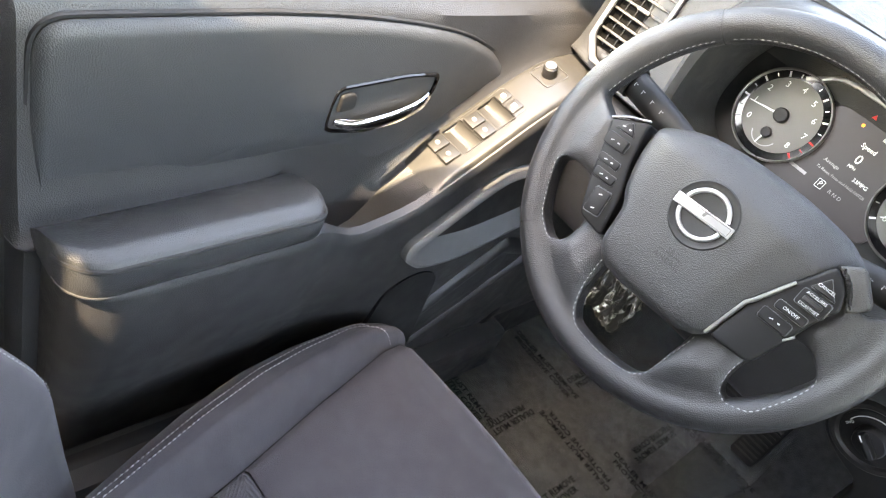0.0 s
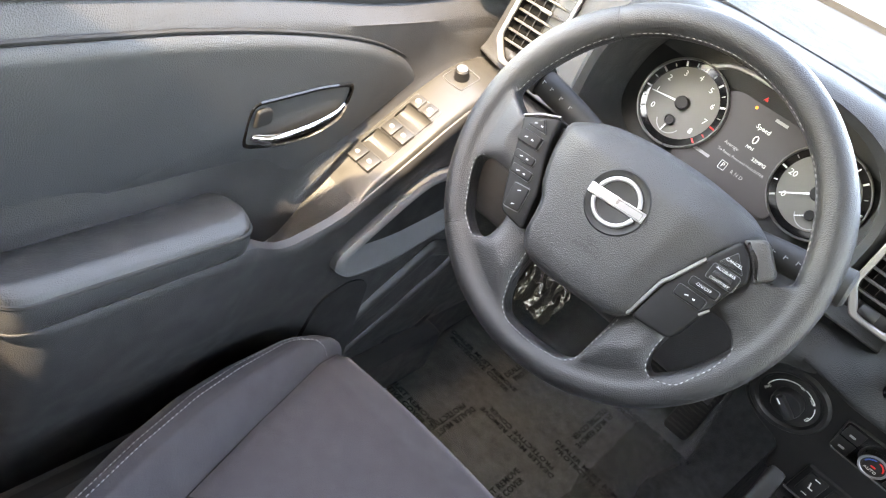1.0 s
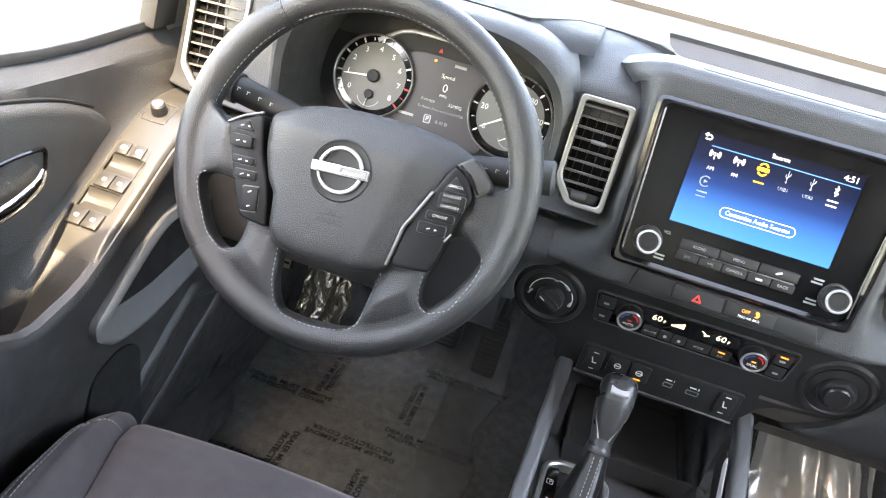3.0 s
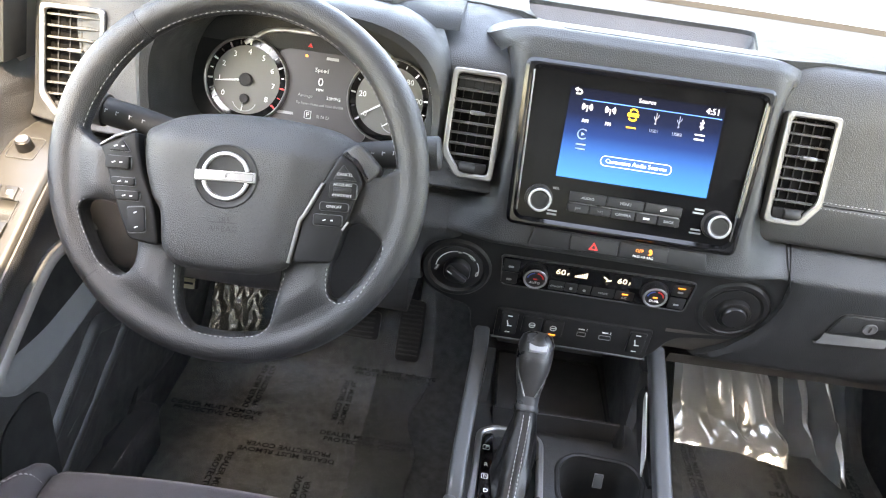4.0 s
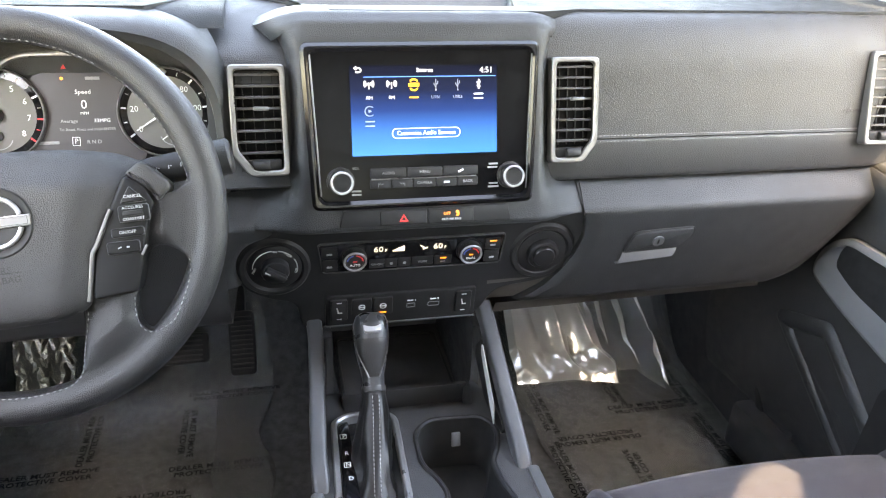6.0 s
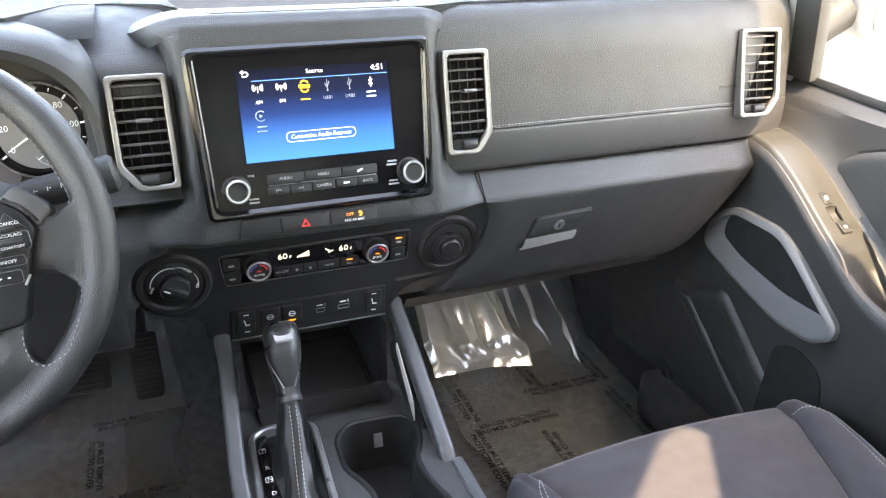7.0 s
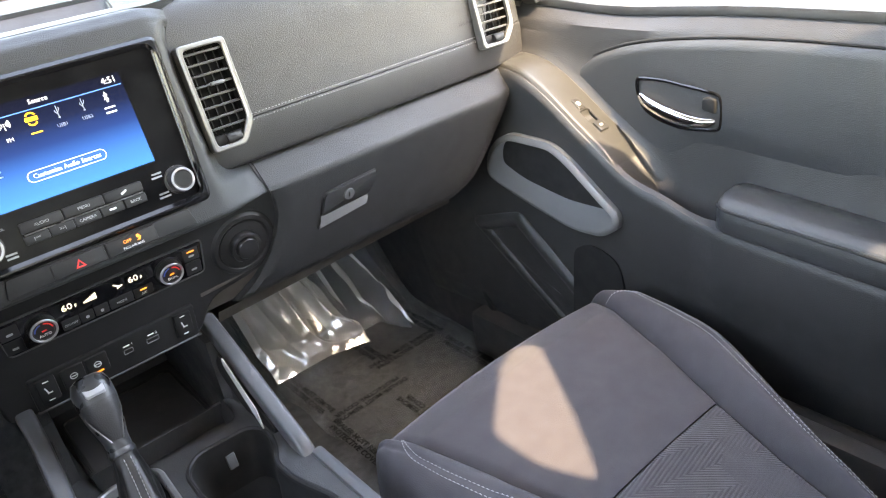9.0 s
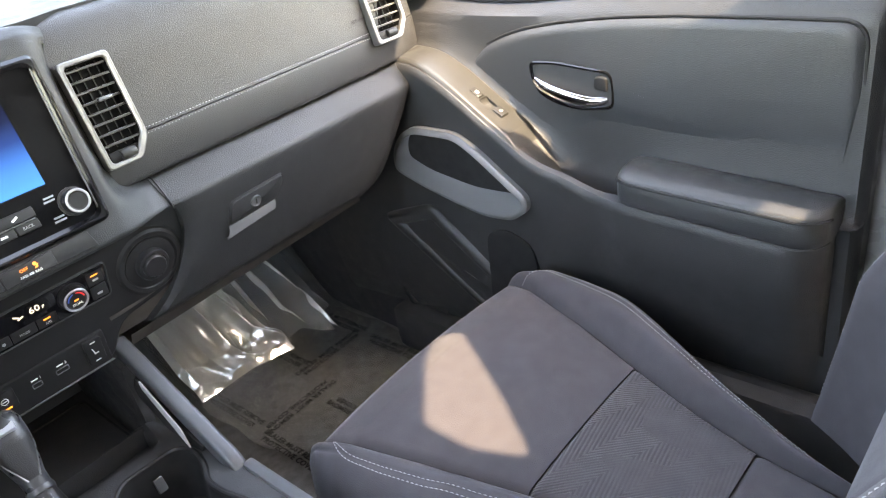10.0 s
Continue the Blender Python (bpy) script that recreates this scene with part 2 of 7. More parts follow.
DIM = mat("grey_print", (0.30, 0.30, 0.30), 0.6)
ORANGE = mat("orange_indicator", (0.5, 0.2, 0.05), 0.5, emit=(1.0, 0.28, 0.03), estr=0.9)
RED = mat("red_print", (0.60, 0.03, 0.03), 0.5, emit=(1.0, 0.05, 0.04), estr=0.10)
BLUE = mat("blue_print", (0.03, 0.09, 0.35), 0.5)
PAPER = mat("display_white", (0.7, 0.7, 0.7), 0.5, emit=(0.85, 0.92, 1.0), estr=0.55)
LCD = mat("segment_display", (0.6, 0.6, 0.5), 0.5, emit=(1.0, 0.98, 0.8), estr=0.5)
PRINT = mat("film_print_black", (0.004, 0.004, 0.004), 0.8, spec=0.1)
BODY = mat("grey_car_paint", (0.30, 0.29, 0.28), 0.3, coat=0.5)
LINER = mat("headliner_cloth", (0.74, 0.73, 0.71), 0.9, bump=0.3)
PILLAR = mat("pillar_trim", (0.34, 0.32, 0.30), 0.6, bump=0.2, bscale=600)
RUBBER = mat("black_rubber", (0.012, 0.012, 0.012), 0.6)
CONCRETE = mat("pale_concrete", (0.150, 0.137, 0.116), 0.85, vary=0.12, vscale=0.6, bump=0.2, bscale=40)

# ---- setting: ground outside, cab floor, roof, pillars, glass ----
bm = bmesh.new()
surf(bm, lambda u, v: (-400 + 800 * u, -400 + 800 * v, -0.62), 2, 2)
tagged(part("ground", bm, CONCRETE), "pale sunlit concrete forecourt outside the cab", "ground", kind="structure")


def floor_z(y):
    return interp(y, [-1.4, 0.40, 0.50, 0.62, 0.78], [0.0, 0.0, 0.03, 0.16, 0.40])


bm = bmesh.new()
surf(bm, lambda u, v: (-0.76 + 1.52 * u, -1.4 + 2.18 * v, floor_z(-1.4 + 2.18 * v) - 0.006 + 0.003 * noise.noise((u * 40, v * 60, 0))), 40, 90)
tagged(part("floor", bm, CARPET), "dark grey carpet of the cab floor", "floor", kind="structure")

# firewall behind the dashboard, and the rear end of the cab
bm = bmesh.new()
box(bm, (1.56, 0.04, 0.9), pose(0, 0.80, 0.40))
tagged(part("wall_front", bm, DARK), "black firewall trim behind the dashboard", "wall", kind="structure")
bm = bmesh.new()
holed(bm, [(-0.78, 0.0), (0.78, 0.0), (0.70, 1.30), (-0.70, 1.30)], [[(-0.60, 0.75), (0.60, 0.75), (0.55, 1.18), (-0.55, 1.18)]], -0.02, 0.02, pose(0, -1.45, 0, 90, 0, 0))
tagged(part("wall_rear", bm, DASH_LOW), "grey rear wall of the cab with its window", "wall", kind="structure")

# unseen roof; outline, hole and slots shaped to place sun patches and shade
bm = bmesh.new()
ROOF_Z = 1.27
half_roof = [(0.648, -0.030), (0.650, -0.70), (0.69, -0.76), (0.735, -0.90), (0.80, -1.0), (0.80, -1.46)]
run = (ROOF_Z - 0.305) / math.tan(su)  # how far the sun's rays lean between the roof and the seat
# made-up opening, traced back from the sun patch on the passenger seat
sun_hole = rounded([(0.284, -0.262 - run), (0.380, -0.178 - run), (0.436, -0.158 - run), (0.455, -0.185 - run), (0.320, -0.419 - run), (0.286, -0.345 - run)], 0.02)
holed(bm, half_roof + [(-x, y) for x, y in reversed(half_roof)], [sun_hole] + [[(s * 0.615, -1.205), (s * 0.660, -1.205), (s * 0.660, -1.145), (s * 0.615, -1.145)] for s in (-1, 1)], ROOF_Z, ROOF_Z + 0.012)
tagged(part("ceiling", bm, LINER), "unseen light grey cloth headliner, cut to shape the sun patches", "ceiling", kind="structure")

for s in (-1, 1):
    bm = bmesh.new()
    ribbon(bm, spline([(s * 0.735, 0.72, 0.82), (s * 0.71, 0.42, 0.985), (s * 0.665, 0.10, 1.14), (s * 0.60, -0.14, 1.275)], 8), rounded([(-0.035, -0.03), (0.035, -0.03), (0.035, 0.03), (-0.035, 0.03)], 0.012))
    tagged(part("pillar", bm, PILLAR), "light grey trimmed windscreen pillar", "pillar", kind="structure")
    bm = bmesh.new()
    ribbon(bm, [(s * 0.765, -0.72, 0.02), (s * 0.765, -0.74, 0.70), (s * 0.70, -0.78, 1.0), (s * 0.61, -0.82, 1.28)], rounded([(-0.05, -0.045), (0.05, -0.045), (0.05, 0.075), (-0.05, 0.075)], 0.012), up=(0, 1, 0))
    tagged(part("pillar", bm, BLACK), "dark trimmed pillar behind the front door", "pillar", kind="structure")
    bm = bmesh.new()
    ribbon(bm, [(s * 0.60, -0.14, 1.275), (s * 0.60, -0.8, 1.30), (s * 0.60, -1.46, 1.29)], rounded([(-0.04, -0.03), (0.04, -0.03), (0.04, 0.03), (-0.04, 0.03)], 0.01))
    tagged(part("roof_rail", bm, PILLAR), "light grey roof rail trim over the door", "roof rail", kind="structure")
    bm = bmesh.new()
    loops(bm, [[(s * 0.780, 0.60, 0.685), (s * 0.780, -1.45, 0.685)], [(s * 0.780, 0.60, -0.3), (s * 0.780, -1.45, -0.3)]], None, False)
    tagged(part("wall_side", bm, BODY), "grey painted body side outside the door", "wall", kind="structure")
    bm = bmesh.new()
    box(bm, (0.11, 1.5, 0.10), pose(s * 0.705, -0.55, 0.06), 0.012)
    box(bm, (0.060, 1.05, 0.17), pose(s * 0.659, -0.755, 0.113, 0, s * 4, 0), 0.012)
    tagged(part("door_sill", bm, DASH_LOW), "dark plastic scuff plate along the door sill", "sill", kind="structure")
for s in (-1, 1):
    bm = bmesh.new()
    box(bm, (0.02, 0.80, 0.66), pose(s * 0.715, 0.47, 0.34, 0, 0, s * -3), 0.004)
    tagged(part("kick_panel", bm, DASH_LOW), "dark plastic kick panel beside the footwell", "kick panel", kind="structure")
    bm = bmesh.new()
    ribbon(bm, spline([(s * 0.700, 0.10, 0.02), (s * 0.695, 0.16, 0.10), (s * 0.690, 0.20, 0.22), (s * 0.690, 0.22, 0.40)], 6), rounded([(-0.010, -0.012), (0.010, -0.012), (0.010, 0.012), (-0.010, 0.012)], 0.006, 3), up=(s, 0, 0))
    tagged(part("door_seal", bm, RUBBER), "black rubber door seal beside the footwell", "door seal", kind="structure")
# unseen header, set forward to keep sun off the dashboard top
bm = bmesh.new()
box(bm, (1.3, 0.13, 0.05), pose(0, -0.085, 1.275), 0.015)
tagged(part("roof_header", bm, PILLAR), "light grey trim over the windscreen", "roof header", kind="structure")

# unseen tinted panes round the rear of the cab, added to cut fill light
TINT = bpy.data.materials.new("light_cutting_tint")
TINT.use_nodes = True
nt = TINT.node_tree
tr, gs, mx = nt.nodes.new("ShaderNodeBsdfTransparent"), nt.nodes.new("ShaderNodeBsdfGlossy"), nt.nodes.new("ShaderNodeMixShader")
gs.inputs["Roughness"].default_value = 0.03
tr.inputs["Color"].default_value = (0.30, 0.31, 0.31, 1)
mx.inputs[0].default_value = 0.05
nt.links.new(tr.outputs[0], mx.inputs[1])
nt.links.new(gs.outputs[0], mx.inputs[2])
nt.links.new(mx.outputs[0], nt.nodes["Material Output"].inputs["Surface"])
bm = bmesh.new()
box(bm, (1.24, 0.004, 0.46), pose(0, -1.45, 0.965))
tagged(part("window_rear", bm, TINT), "unseen tinted rear pane, added to dim light from behind", "window", kind="structure")
for s in (-1, 1):
    bm = bmesh.new()
    loops(bm, [[(s * 0.772, -0.80, 0.70), (s * 0.772, -1.45, 0.70)], [(s * 0.71, -0.84, 1.27), (s * 0.71, -1.45, 1.27)]], None, False)
    tagged(part("window_side", bm, TINT), "unseen tinted side pane, added to dim light from behind", "window", kind="structure")

# ---- dashboard ----
LEANA = radians(14)
dash = thing("dashboard", "charcoal moulded pickup dashboard with padded passenger side", "dashboard")


def profile_run(bm, prof, x0, x1, nx, bow=None):
    prof = [Vector(p) for p in prof]
    rows = []
    for i in range(nx + 1):
        x = x0 + (x1 - x0) * i / nx
        dy = bow(x) if bow else 0.0
        rows.append([(x, p[0] + dy, p[1]) for p in prof])
    return loops(bm, rows, None, False)


def end_bow(x):
    """The ends of the dashboard bend towards the windscreen."""
    a = max(abs(x) - 0.60, 0.0)
    return 1.6 * a * a


TOP_Z = 0.838
# upper pad face on the passenger side, from the top edge to the joint
pad_prof = spline([(0.115, 0.8365), (0.085, 0.8335), (0.066, 0.817), (0.054, 0.787), (0.046, 0.74), (0.038, 0.695), (0.0365, 0.6895), (0.0385, 0.688), (0.0355, 0.6865), (0.034, 0.672), (0.034, 0.648), (0.0365, 0.637), (0.048, 0.632)], 5)
bm = bmesh.new()
profile_run(bm, pad_prof, 0.145, 0.725, 40, end_bow)
part("passenger_pad", bm, PAD, dash, "charcoal padded panel with double grey stitching")
bm = bmesh.new()
for dz in (0.0042, -0.0030):
    line = [(0.222 + 0.39 * k / 60, 0.0375 + dz * 0.15 - 0.0012 + end_bow(0.222 + 0.39 * k / 60), 0.6885 + dz) for k in range(61)]
    stitches(bm, line, 0.0032, 0.0016, 0.0006, (0, -1, 0.1))
part("stitching", bm, THREAD, dash, "grey double stitching")

lettering("pad_mark", "SRS AIRBAG", 0.0075, face_frame((0.600, 0.0405 + end_bow(0.6), 0.716), (1, 0, 0), (0, 0.18, 1)), BLACK, dash, "", 1.1)

LOWP = mat("lower_soft_plastic", (0.025, 0.026, 0.027), 0.48, spec=0.34, bump=0.38, bscale=780, kind="cells")
# shelf band and lower panel on both sides
low_prof = spline([(0.054, 0.632), (0.044, 0.6315), (0.037, 0.6285), (0.019, 0.6095), (0.0135, 0.6025), (0.0125, 0.594), (0.0165, 0.575), (0.0245, 0.545), (0.0345, 0.505), (0.046, 0.470), (0.056, 0.452), (0.075, 0.443), (0.15, 0.430), (0.30, 0.400), (0.50, 0.390)], 5)
bm = bmesh.new()
low_end = lambda z: interp(z, [0.39, 0.42, 0.44, 0.47, 0.56, 0.60, 0.65], [0.50, 0.535, 0.560, 0.590, 0.640, 0.655, 0.672])
low_start = lambda z: interp(z, [0.39, 0.42, 0.45, 0.475, 0.505, 0.532, 0.560, 0.585, 0.61, 0.65], [0.12, 0.125, 0.150, 0.178, 0.199, 0.213, 0.219, 0.217, 0.206, 0.202])
cols = []
for i in range(41):
    k = i / 40
    cols.append([(low_start(p[1]) + (low_end(p[1]) - low_start(p[1])) * k, p[0] + 0.012 * max(0, k - 0.93) / 0.07 + (0.006 * max(0.0, 1 - k / 0.03) ** 2 if p[1] < 0.598 else 0.0), p[1]) for p in low_prof])
cols.append([(low_end(p[1]) + 0.006, p[0] + 0.030, p[1]) for p in low_prof])
cols.append([(low_end(p[1]) + 0.004, p[0] + 0.25, p[1]) for p in low_prof])
cols.insert(0, [(p[0], p[1] + 0.06, p[2]) for p in cols[0]])
loops(bm, cols, None, False)
gb = thing("glovebox", "charcoal glovebox door with a lock and pull latch", "glovebox")
part("door", bm, LOWP, gb)
bm = bmesh.new()
profile_run(bm, low_prof, -0.72, -0.238, 40, lambda x: 0.4 * end_bow(x))
part("lower_panel", bm, DASH_LOW, dash)
bm = bmesh.new()
upper_left = spline([(0.30, 0.838), (0.16, 0.837), (0.10, 0.832), (0.077, 0.811), (0.062, 0.775), (0.050, 0.72), (0.036, 0.665), (0.026, 0.650), (0.034, 0.645)], 5)
profile_run(bm, upper_left, -0.725, -0.575, 12, end_bow)
part("outer_panel", bm, DASH, dash)
bm = bmesh.new()
vent_prof = spline([(0.30, 0.839), (0.20, 0.838), (0.155, 0.832), (0.115, 0.818), (0.078, 0.8005), (0.060, 0.787), (0.052, 0.768), (0.044, 0.72), (0.030, 0.665), (0.020, 0.650), (0.028, 0.645)], 5)
profile_run(bm, vent_prof, -0.242, -0.140, 8)
part("vent_panel", bm, DASH, dash)

# one moulded fascia round the display: it rolls back at the vents and spreads into the shelf band below
CEN = face_frame((0, 0, 0.66), (1, 0, 0), (0, math.sin(LEANA), math.cos(LEANA)))
FAS_Z, FAS_W = [0.590, 0.605, 0.62, 0.634, 0.649, 0.669, 0.70, 0.76, 0.795, 0.812, 0.826, 0.8385], [0.208, 0.207, 0.206, 0.203, 0.180, 0.160, 0.154, 0.154, 0.158, 0.164, 0.174, 0.190]
FAS_IN = [0.135, 0.135, 0.136, 0.137, 0.138, 0.138, 0.138, 0.137, 0.136, 0.134, 0.130, 0.125]


def low_y(z):
    ps = sorted((p[1], p[0]) for p in low_prof if 0.588 < p[1])
    return interp(z, [p[0] for p in ps], [p[1] for p in ps])


def fascia(x, k):
    """k runs from the lower lip (0) over the plane of the display to the dashboard top (1)."""
    z = interp(k, [0, 0.03, 0.06, 0.80, 0.87, 0.93, 1.0], [0.598, 0.599, 0.604, 0.812, 0.828, 0.8372, 0.8385])
    y = interp(k, [0, 0.03, 0.06, 0.80, 0.87, 0.93, 1.0], [0.010, -0.0105, -0.0130, 0.0395, 0.0465, 0.060, 0.10]) 
    w, xi = interp(z, FAS_Z, FAS_W), interp(z, FAS_Z, FAS_IN)
    a = abs(x) * w
    t = max(0.0, min((a - xi) / (w - xi), 1.0))
    back = y + 0.045
    if z < 0.68:
        g = max(0.0, min((0.68 - z) / 0.035, 1.0))
        back = (1 - g) * back + g * (low_y(min(max(z, 0.592), 0.644)) - 0.001)
        e = t * t * (3 - 2 * t) * g + (1 - g) * (1 - math.sqrt(max(0, 1 - t * t)))
    else:
        e = 1 - math.sqrt(max(0, 1 - t * t))
    if k <= 0.03:
        back = max(back, y)
    return (math.copysign(a, x), y + (back - y) * e + 0.003, z - (0.022 * t * t if z > 0.82 else 0.0))


bm = bmesh.new()
surf(bm, lambda u, v: fascia(2 * u - 1, v), 90, 70)
part("display_surround", bm, DASH, dash, "smooth moulded surround that spreads below the display")
# aprons that carry the fascia down round the two round controls
for s, cx, edge in ((1, 0.168, None), (-1, -0.181, -0.240)):
    bm = bmesh.new()
    rows = []
    for i in range(25):
        z = 0.602 - 0.088 * i / 24
        xi = abs(cx) + math.sqrt(max(0.0, 0.0455 ** 2 - (z - 0.536) ** 2))
        xo = low_start(z) if s > 0 else 0.240
        yo = interp(-z, [-q[1] for q in low_prof if 0.5 < q[1] < 0.61], [q[0] for q in low_prof if 0.5 < q[1] < 0.61]) + (0.015 if s > 0 else 0.0)
        yi = 0.030 + (0.60 - z) * 0.20
        rows.append([(s * (xi + (xo - xi) * k / 8), yi + (yo - yi) * math.sqrt(1 - (1 - k / 8) ** 2), z) for k in range(9)])
    loops(bm, rows, None, False)
    part("apron", bm, DASH, dash)
bm = bmesh.new()
tube(bm, [(0.2085, p[0] - 0.0004, p[1]) for p in low_prof if p[1] > 0.592], 0.0011, 6)
part("panel_joint", bm, DARK, dash)
# flank of the shelf band towards the driver
bm = bmesh.new()
profile_run(bm, [p for p in low_prof if p[1] > 0.592], -0.240, -0.200, 6)
part("shelf_end", bm, DASH, dash)

# dashboard top with its tray
tray = [(-0.128, 0.082), (0.118, 0.082), (0.172, 0.285), (-0.152, 0.285)]
tray_r = rounded(tray, [0.02, 0.02, 0.03, 0.03], 5)


bm = bmesh.new()
top_out = [(-0.735, 0.10), (-0.60, 0.085)] + [(-0.60 + 1.2 * k / 24, 0.070 + (0.02 if abs(-0.6 + 1.2 * k / 24) > 0.17 else 0.0) + (0.085 if -0.26 < -0.6 + 1.2 * k / 24 < -0.14 else 0.0)) for k in range(1, 24)] + [(0.60, 0.085), (0.735, 0.10), (0.735, 0.36), (0.40, 0.45), (0.0, 0.48), (-0.40, 0.45), (-0.735, 0.36)]
holed(bm, top_out, [tray_r], -0.02, 0.0, Matrix.Translation((0, 0, TOP_Z)))
top = part("top_pad", bm, TOPPAD, dash)
mod = top.modifiers.new("edge", "BEVEL")
mod.width, mod.segments, mod.limit_method, mod.angle_limit = 0.008, 3, "ANGLE", radians(50)
bm = bmesh.new()
floor_in = inset(tray_r, 0.012)
floor_in = [(x, y - 0.035 * max(0, (y - 0.1) / 0.2)) for x, y in floor_in]
loops(bm, [[(x, y, TOP_Z - 0.006) for x, y in tray_r], [(x, y, TOP_Z - 0.040) for x, y in floor_in]], None, True, False, True)
part("tray", bm, DASH, dash, "shallow storage tray with ribbed rubber floor")
bm = bmesh.new()
for k in range(11):
    y = 0.105 + 0.012 * k
    box(bm, (0.235 + 0.004 * k, 0.005, 0.003), pose(0.0 + 0.0008 * k, y, TOP_Z - 0.0385), 0.001, 1)
part("tray_ribs", bm, RUBBER, dash)
bm = bmesh.new()
edge_pts = spline([(-0.735, 0.365, 0.838), (-0.40, 0.455, 0.838), (0.0, 0.485, 0.838), (0.40, 0.455, 0.838), (0.735, 0.365, 0.838)], 10)
ribbon(bm, edge_pts, [(-0.012, -0.012), (0.0, -0.012), (0.0, 0.008), (-0.012, 0.008)])
part("windscreen_seal", bm, RUBBER, dash)
bm = bmesh.new()
surf(bm, lambda u, v: (-0.75 + 1.5 * u, 0.50 + 0.30 * v - 0.10 * (2 * u - 1) ** 2, 0.845 + 0.02 * v), 24, 4)
tagged(part("cowl", bm, BODY), "pale painted cowl below the windscreen outside", "cowl", kind="structure")

# instrument hood: rings of an arch, from the outside over the lip down into the recess
HC = Vector((-0.400, 0.0, 0.70))


def arch(g, y, n=72, e=2.6):
    out = []
    for k in range(n):
        a = 2 * math.pi * k / n
        c, s = math.cos(a), math.sin(a)
        rx = 0.172 + g
        rz = (0.122 if s > 0 else 0.085) + g
        out.append((HC.x + rx * math.copysign(abs(c) ** (2 / e), c), y, HC.z + rz * math.copysign(abs(s) ** (2 / e), s)))
    return out


bm = bmesh.new()
loops(bm, [arch(0.013, 0.34, e=4.2), arch(0.015, 0.12, e=4.2), arch(0.014, 0.06, e=4.0), arch(0.010, 0.036, e=3.6), arch(0.003, 0.028, e=3.2), arch(-0.005, 0.033, e=3.0), arch(-0.008, 0.06, e=2.8), arch(-0.011, 0.12), arch(-0.012, 0.162)], None, True, False, True)
part("instrument_hood", bm, DASH, dash)
bm = bmesh.new()
profile_run(bm, [(p[0] - 0.004, p[1]) for p in upper_left if p[1] > 0.8145], -0.60, -0.218, 22)
part("hood_bridge", bm, TOPPAD, dash)

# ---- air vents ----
# near-zero black: the shade of a deep duct put into the colour
VOID = mat("duct_shade_black", (0.002, 0.002, 0.002), 0.9, spec=0.1)
SLAT = mat("vent_slat_plastic", (0.060, 0.060, 0.060), 0.35)
def air_vent(w, h, cut, label, m, slats=8, deep=0.0155):
    """Upright vent in a satin frame; one lower corner is cut off."""
    v = thing("air_vent", label, "air vent", "dashboard air vents")
    def outl(g):
        pts = [(w / 2 - g, h / 2 - g), (-w / 2 + g, h / 2 - g), (-w / 2 + g, -h / 2 + g), (w / 2 - g, -h / 2 + g)]
        if cut > 0:
            pts[3:] = [(w / 2 - g - 0.018, -h / 2 + g), (w / 2 - g, -h / 2 + g + 0.024)]
        elif cut < 0:
            pts[2:3] = [(-w / 2 + g, -h / 2 + g + 0.024), (-w / 2 + g + 0.018, -h / 2 + g)]
        return rounded(pts, 0.006, 3)
    bm = bmesh.new()
    frame_ring(bm, outl(0.0), outl(0.0058), -0.012, 0.004, m, 0.0015, -0.02)
    part("frame", bm, SILVER, v, "satin silver frame")
    # shallow duct, its depth only painted in black
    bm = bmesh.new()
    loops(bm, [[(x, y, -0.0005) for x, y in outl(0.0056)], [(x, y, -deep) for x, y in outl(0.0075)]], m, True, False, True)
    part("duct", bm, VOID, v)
    for k in range(4):
        bm = bmesh.new()
        box(bm, (0.0010, h * 0.78, 0.002), m @ pose(-w * 0.27 + w * 0.18 * k, h * 0.06, 0.0012 - deep))
        part("vane", bm, BLACK, v)
    for k in range(slats):
        y = h * 0.41 - (h * 0.70) * k / (slats - 1)
        bm = bmesh.new()
        box(bm, (w - 0.0125, 0.0026, 0.0042), m @ pose(0, y, -0.0025 - 0.2 * deep, 8, 0, 0), 0.0006, 1)
        part("slat", bm, SLAT, v)
    bm = bmesh.new()
    box(bm, (0.017, 0.0045, 0.008), m @ pose(w * 0.05, h * 0.41 - h * 0.70 * 3 / (slats - 1), 0.001), 0.0015)
    part("slider", bm, GREY, v)
    bm = bmesh.new()
    box(bm, (w - 0.017, 0.013, 0.006), m @ pose(0, -h * 0.405, -0.006), 0.002)
    part("lower_bar", bm, BLACK, v)
    bm = bmesh.new()
    lathe(bm, [(0.0055, -0.009), (0.0062, -0.008), (0.0062, 0.008), (0.0055, 0.009)], 20, m @ pose(0.0, -h * 0.405, -0.0015, 0, 90, 0))
    part("thumbwheel", bm, RUBBER, v)
    return v


VL = lambda x, y, z, lean=14, turn=0: Matrix.Translation((x, y, z)) @ pose(0, 0, 0, 0, 0, turn) @ face_frame((0, 0, 0), (1, 0, 0), (0, math.sin(radians(lean)), math.cos(radians(lean))))
air_vent(0.061, 0.122, -1, "upright air vent in satin silver frame beside the display", VL(-0.1865, 0.026, 0.7255))
air_vent(0.060, 0.125, 1, "upright air vent in satin silver frame beside passenger pad", VL(0.184, 0.026, 0.7295), 8, 0.0105)
air_vent(0.066, 0.123, 1, "upright outer air vent in satin silver frame beside passenger door", VL(0.639, 0.034, 0.734, 14, -4), 8, 0.014)
air_vent(0.074, 0.130, -1, "upright outer air vent in satin silver frame beside driver's door", VL(-0.662, 0.045, 0.722, 14, 6), 8, 0.010)

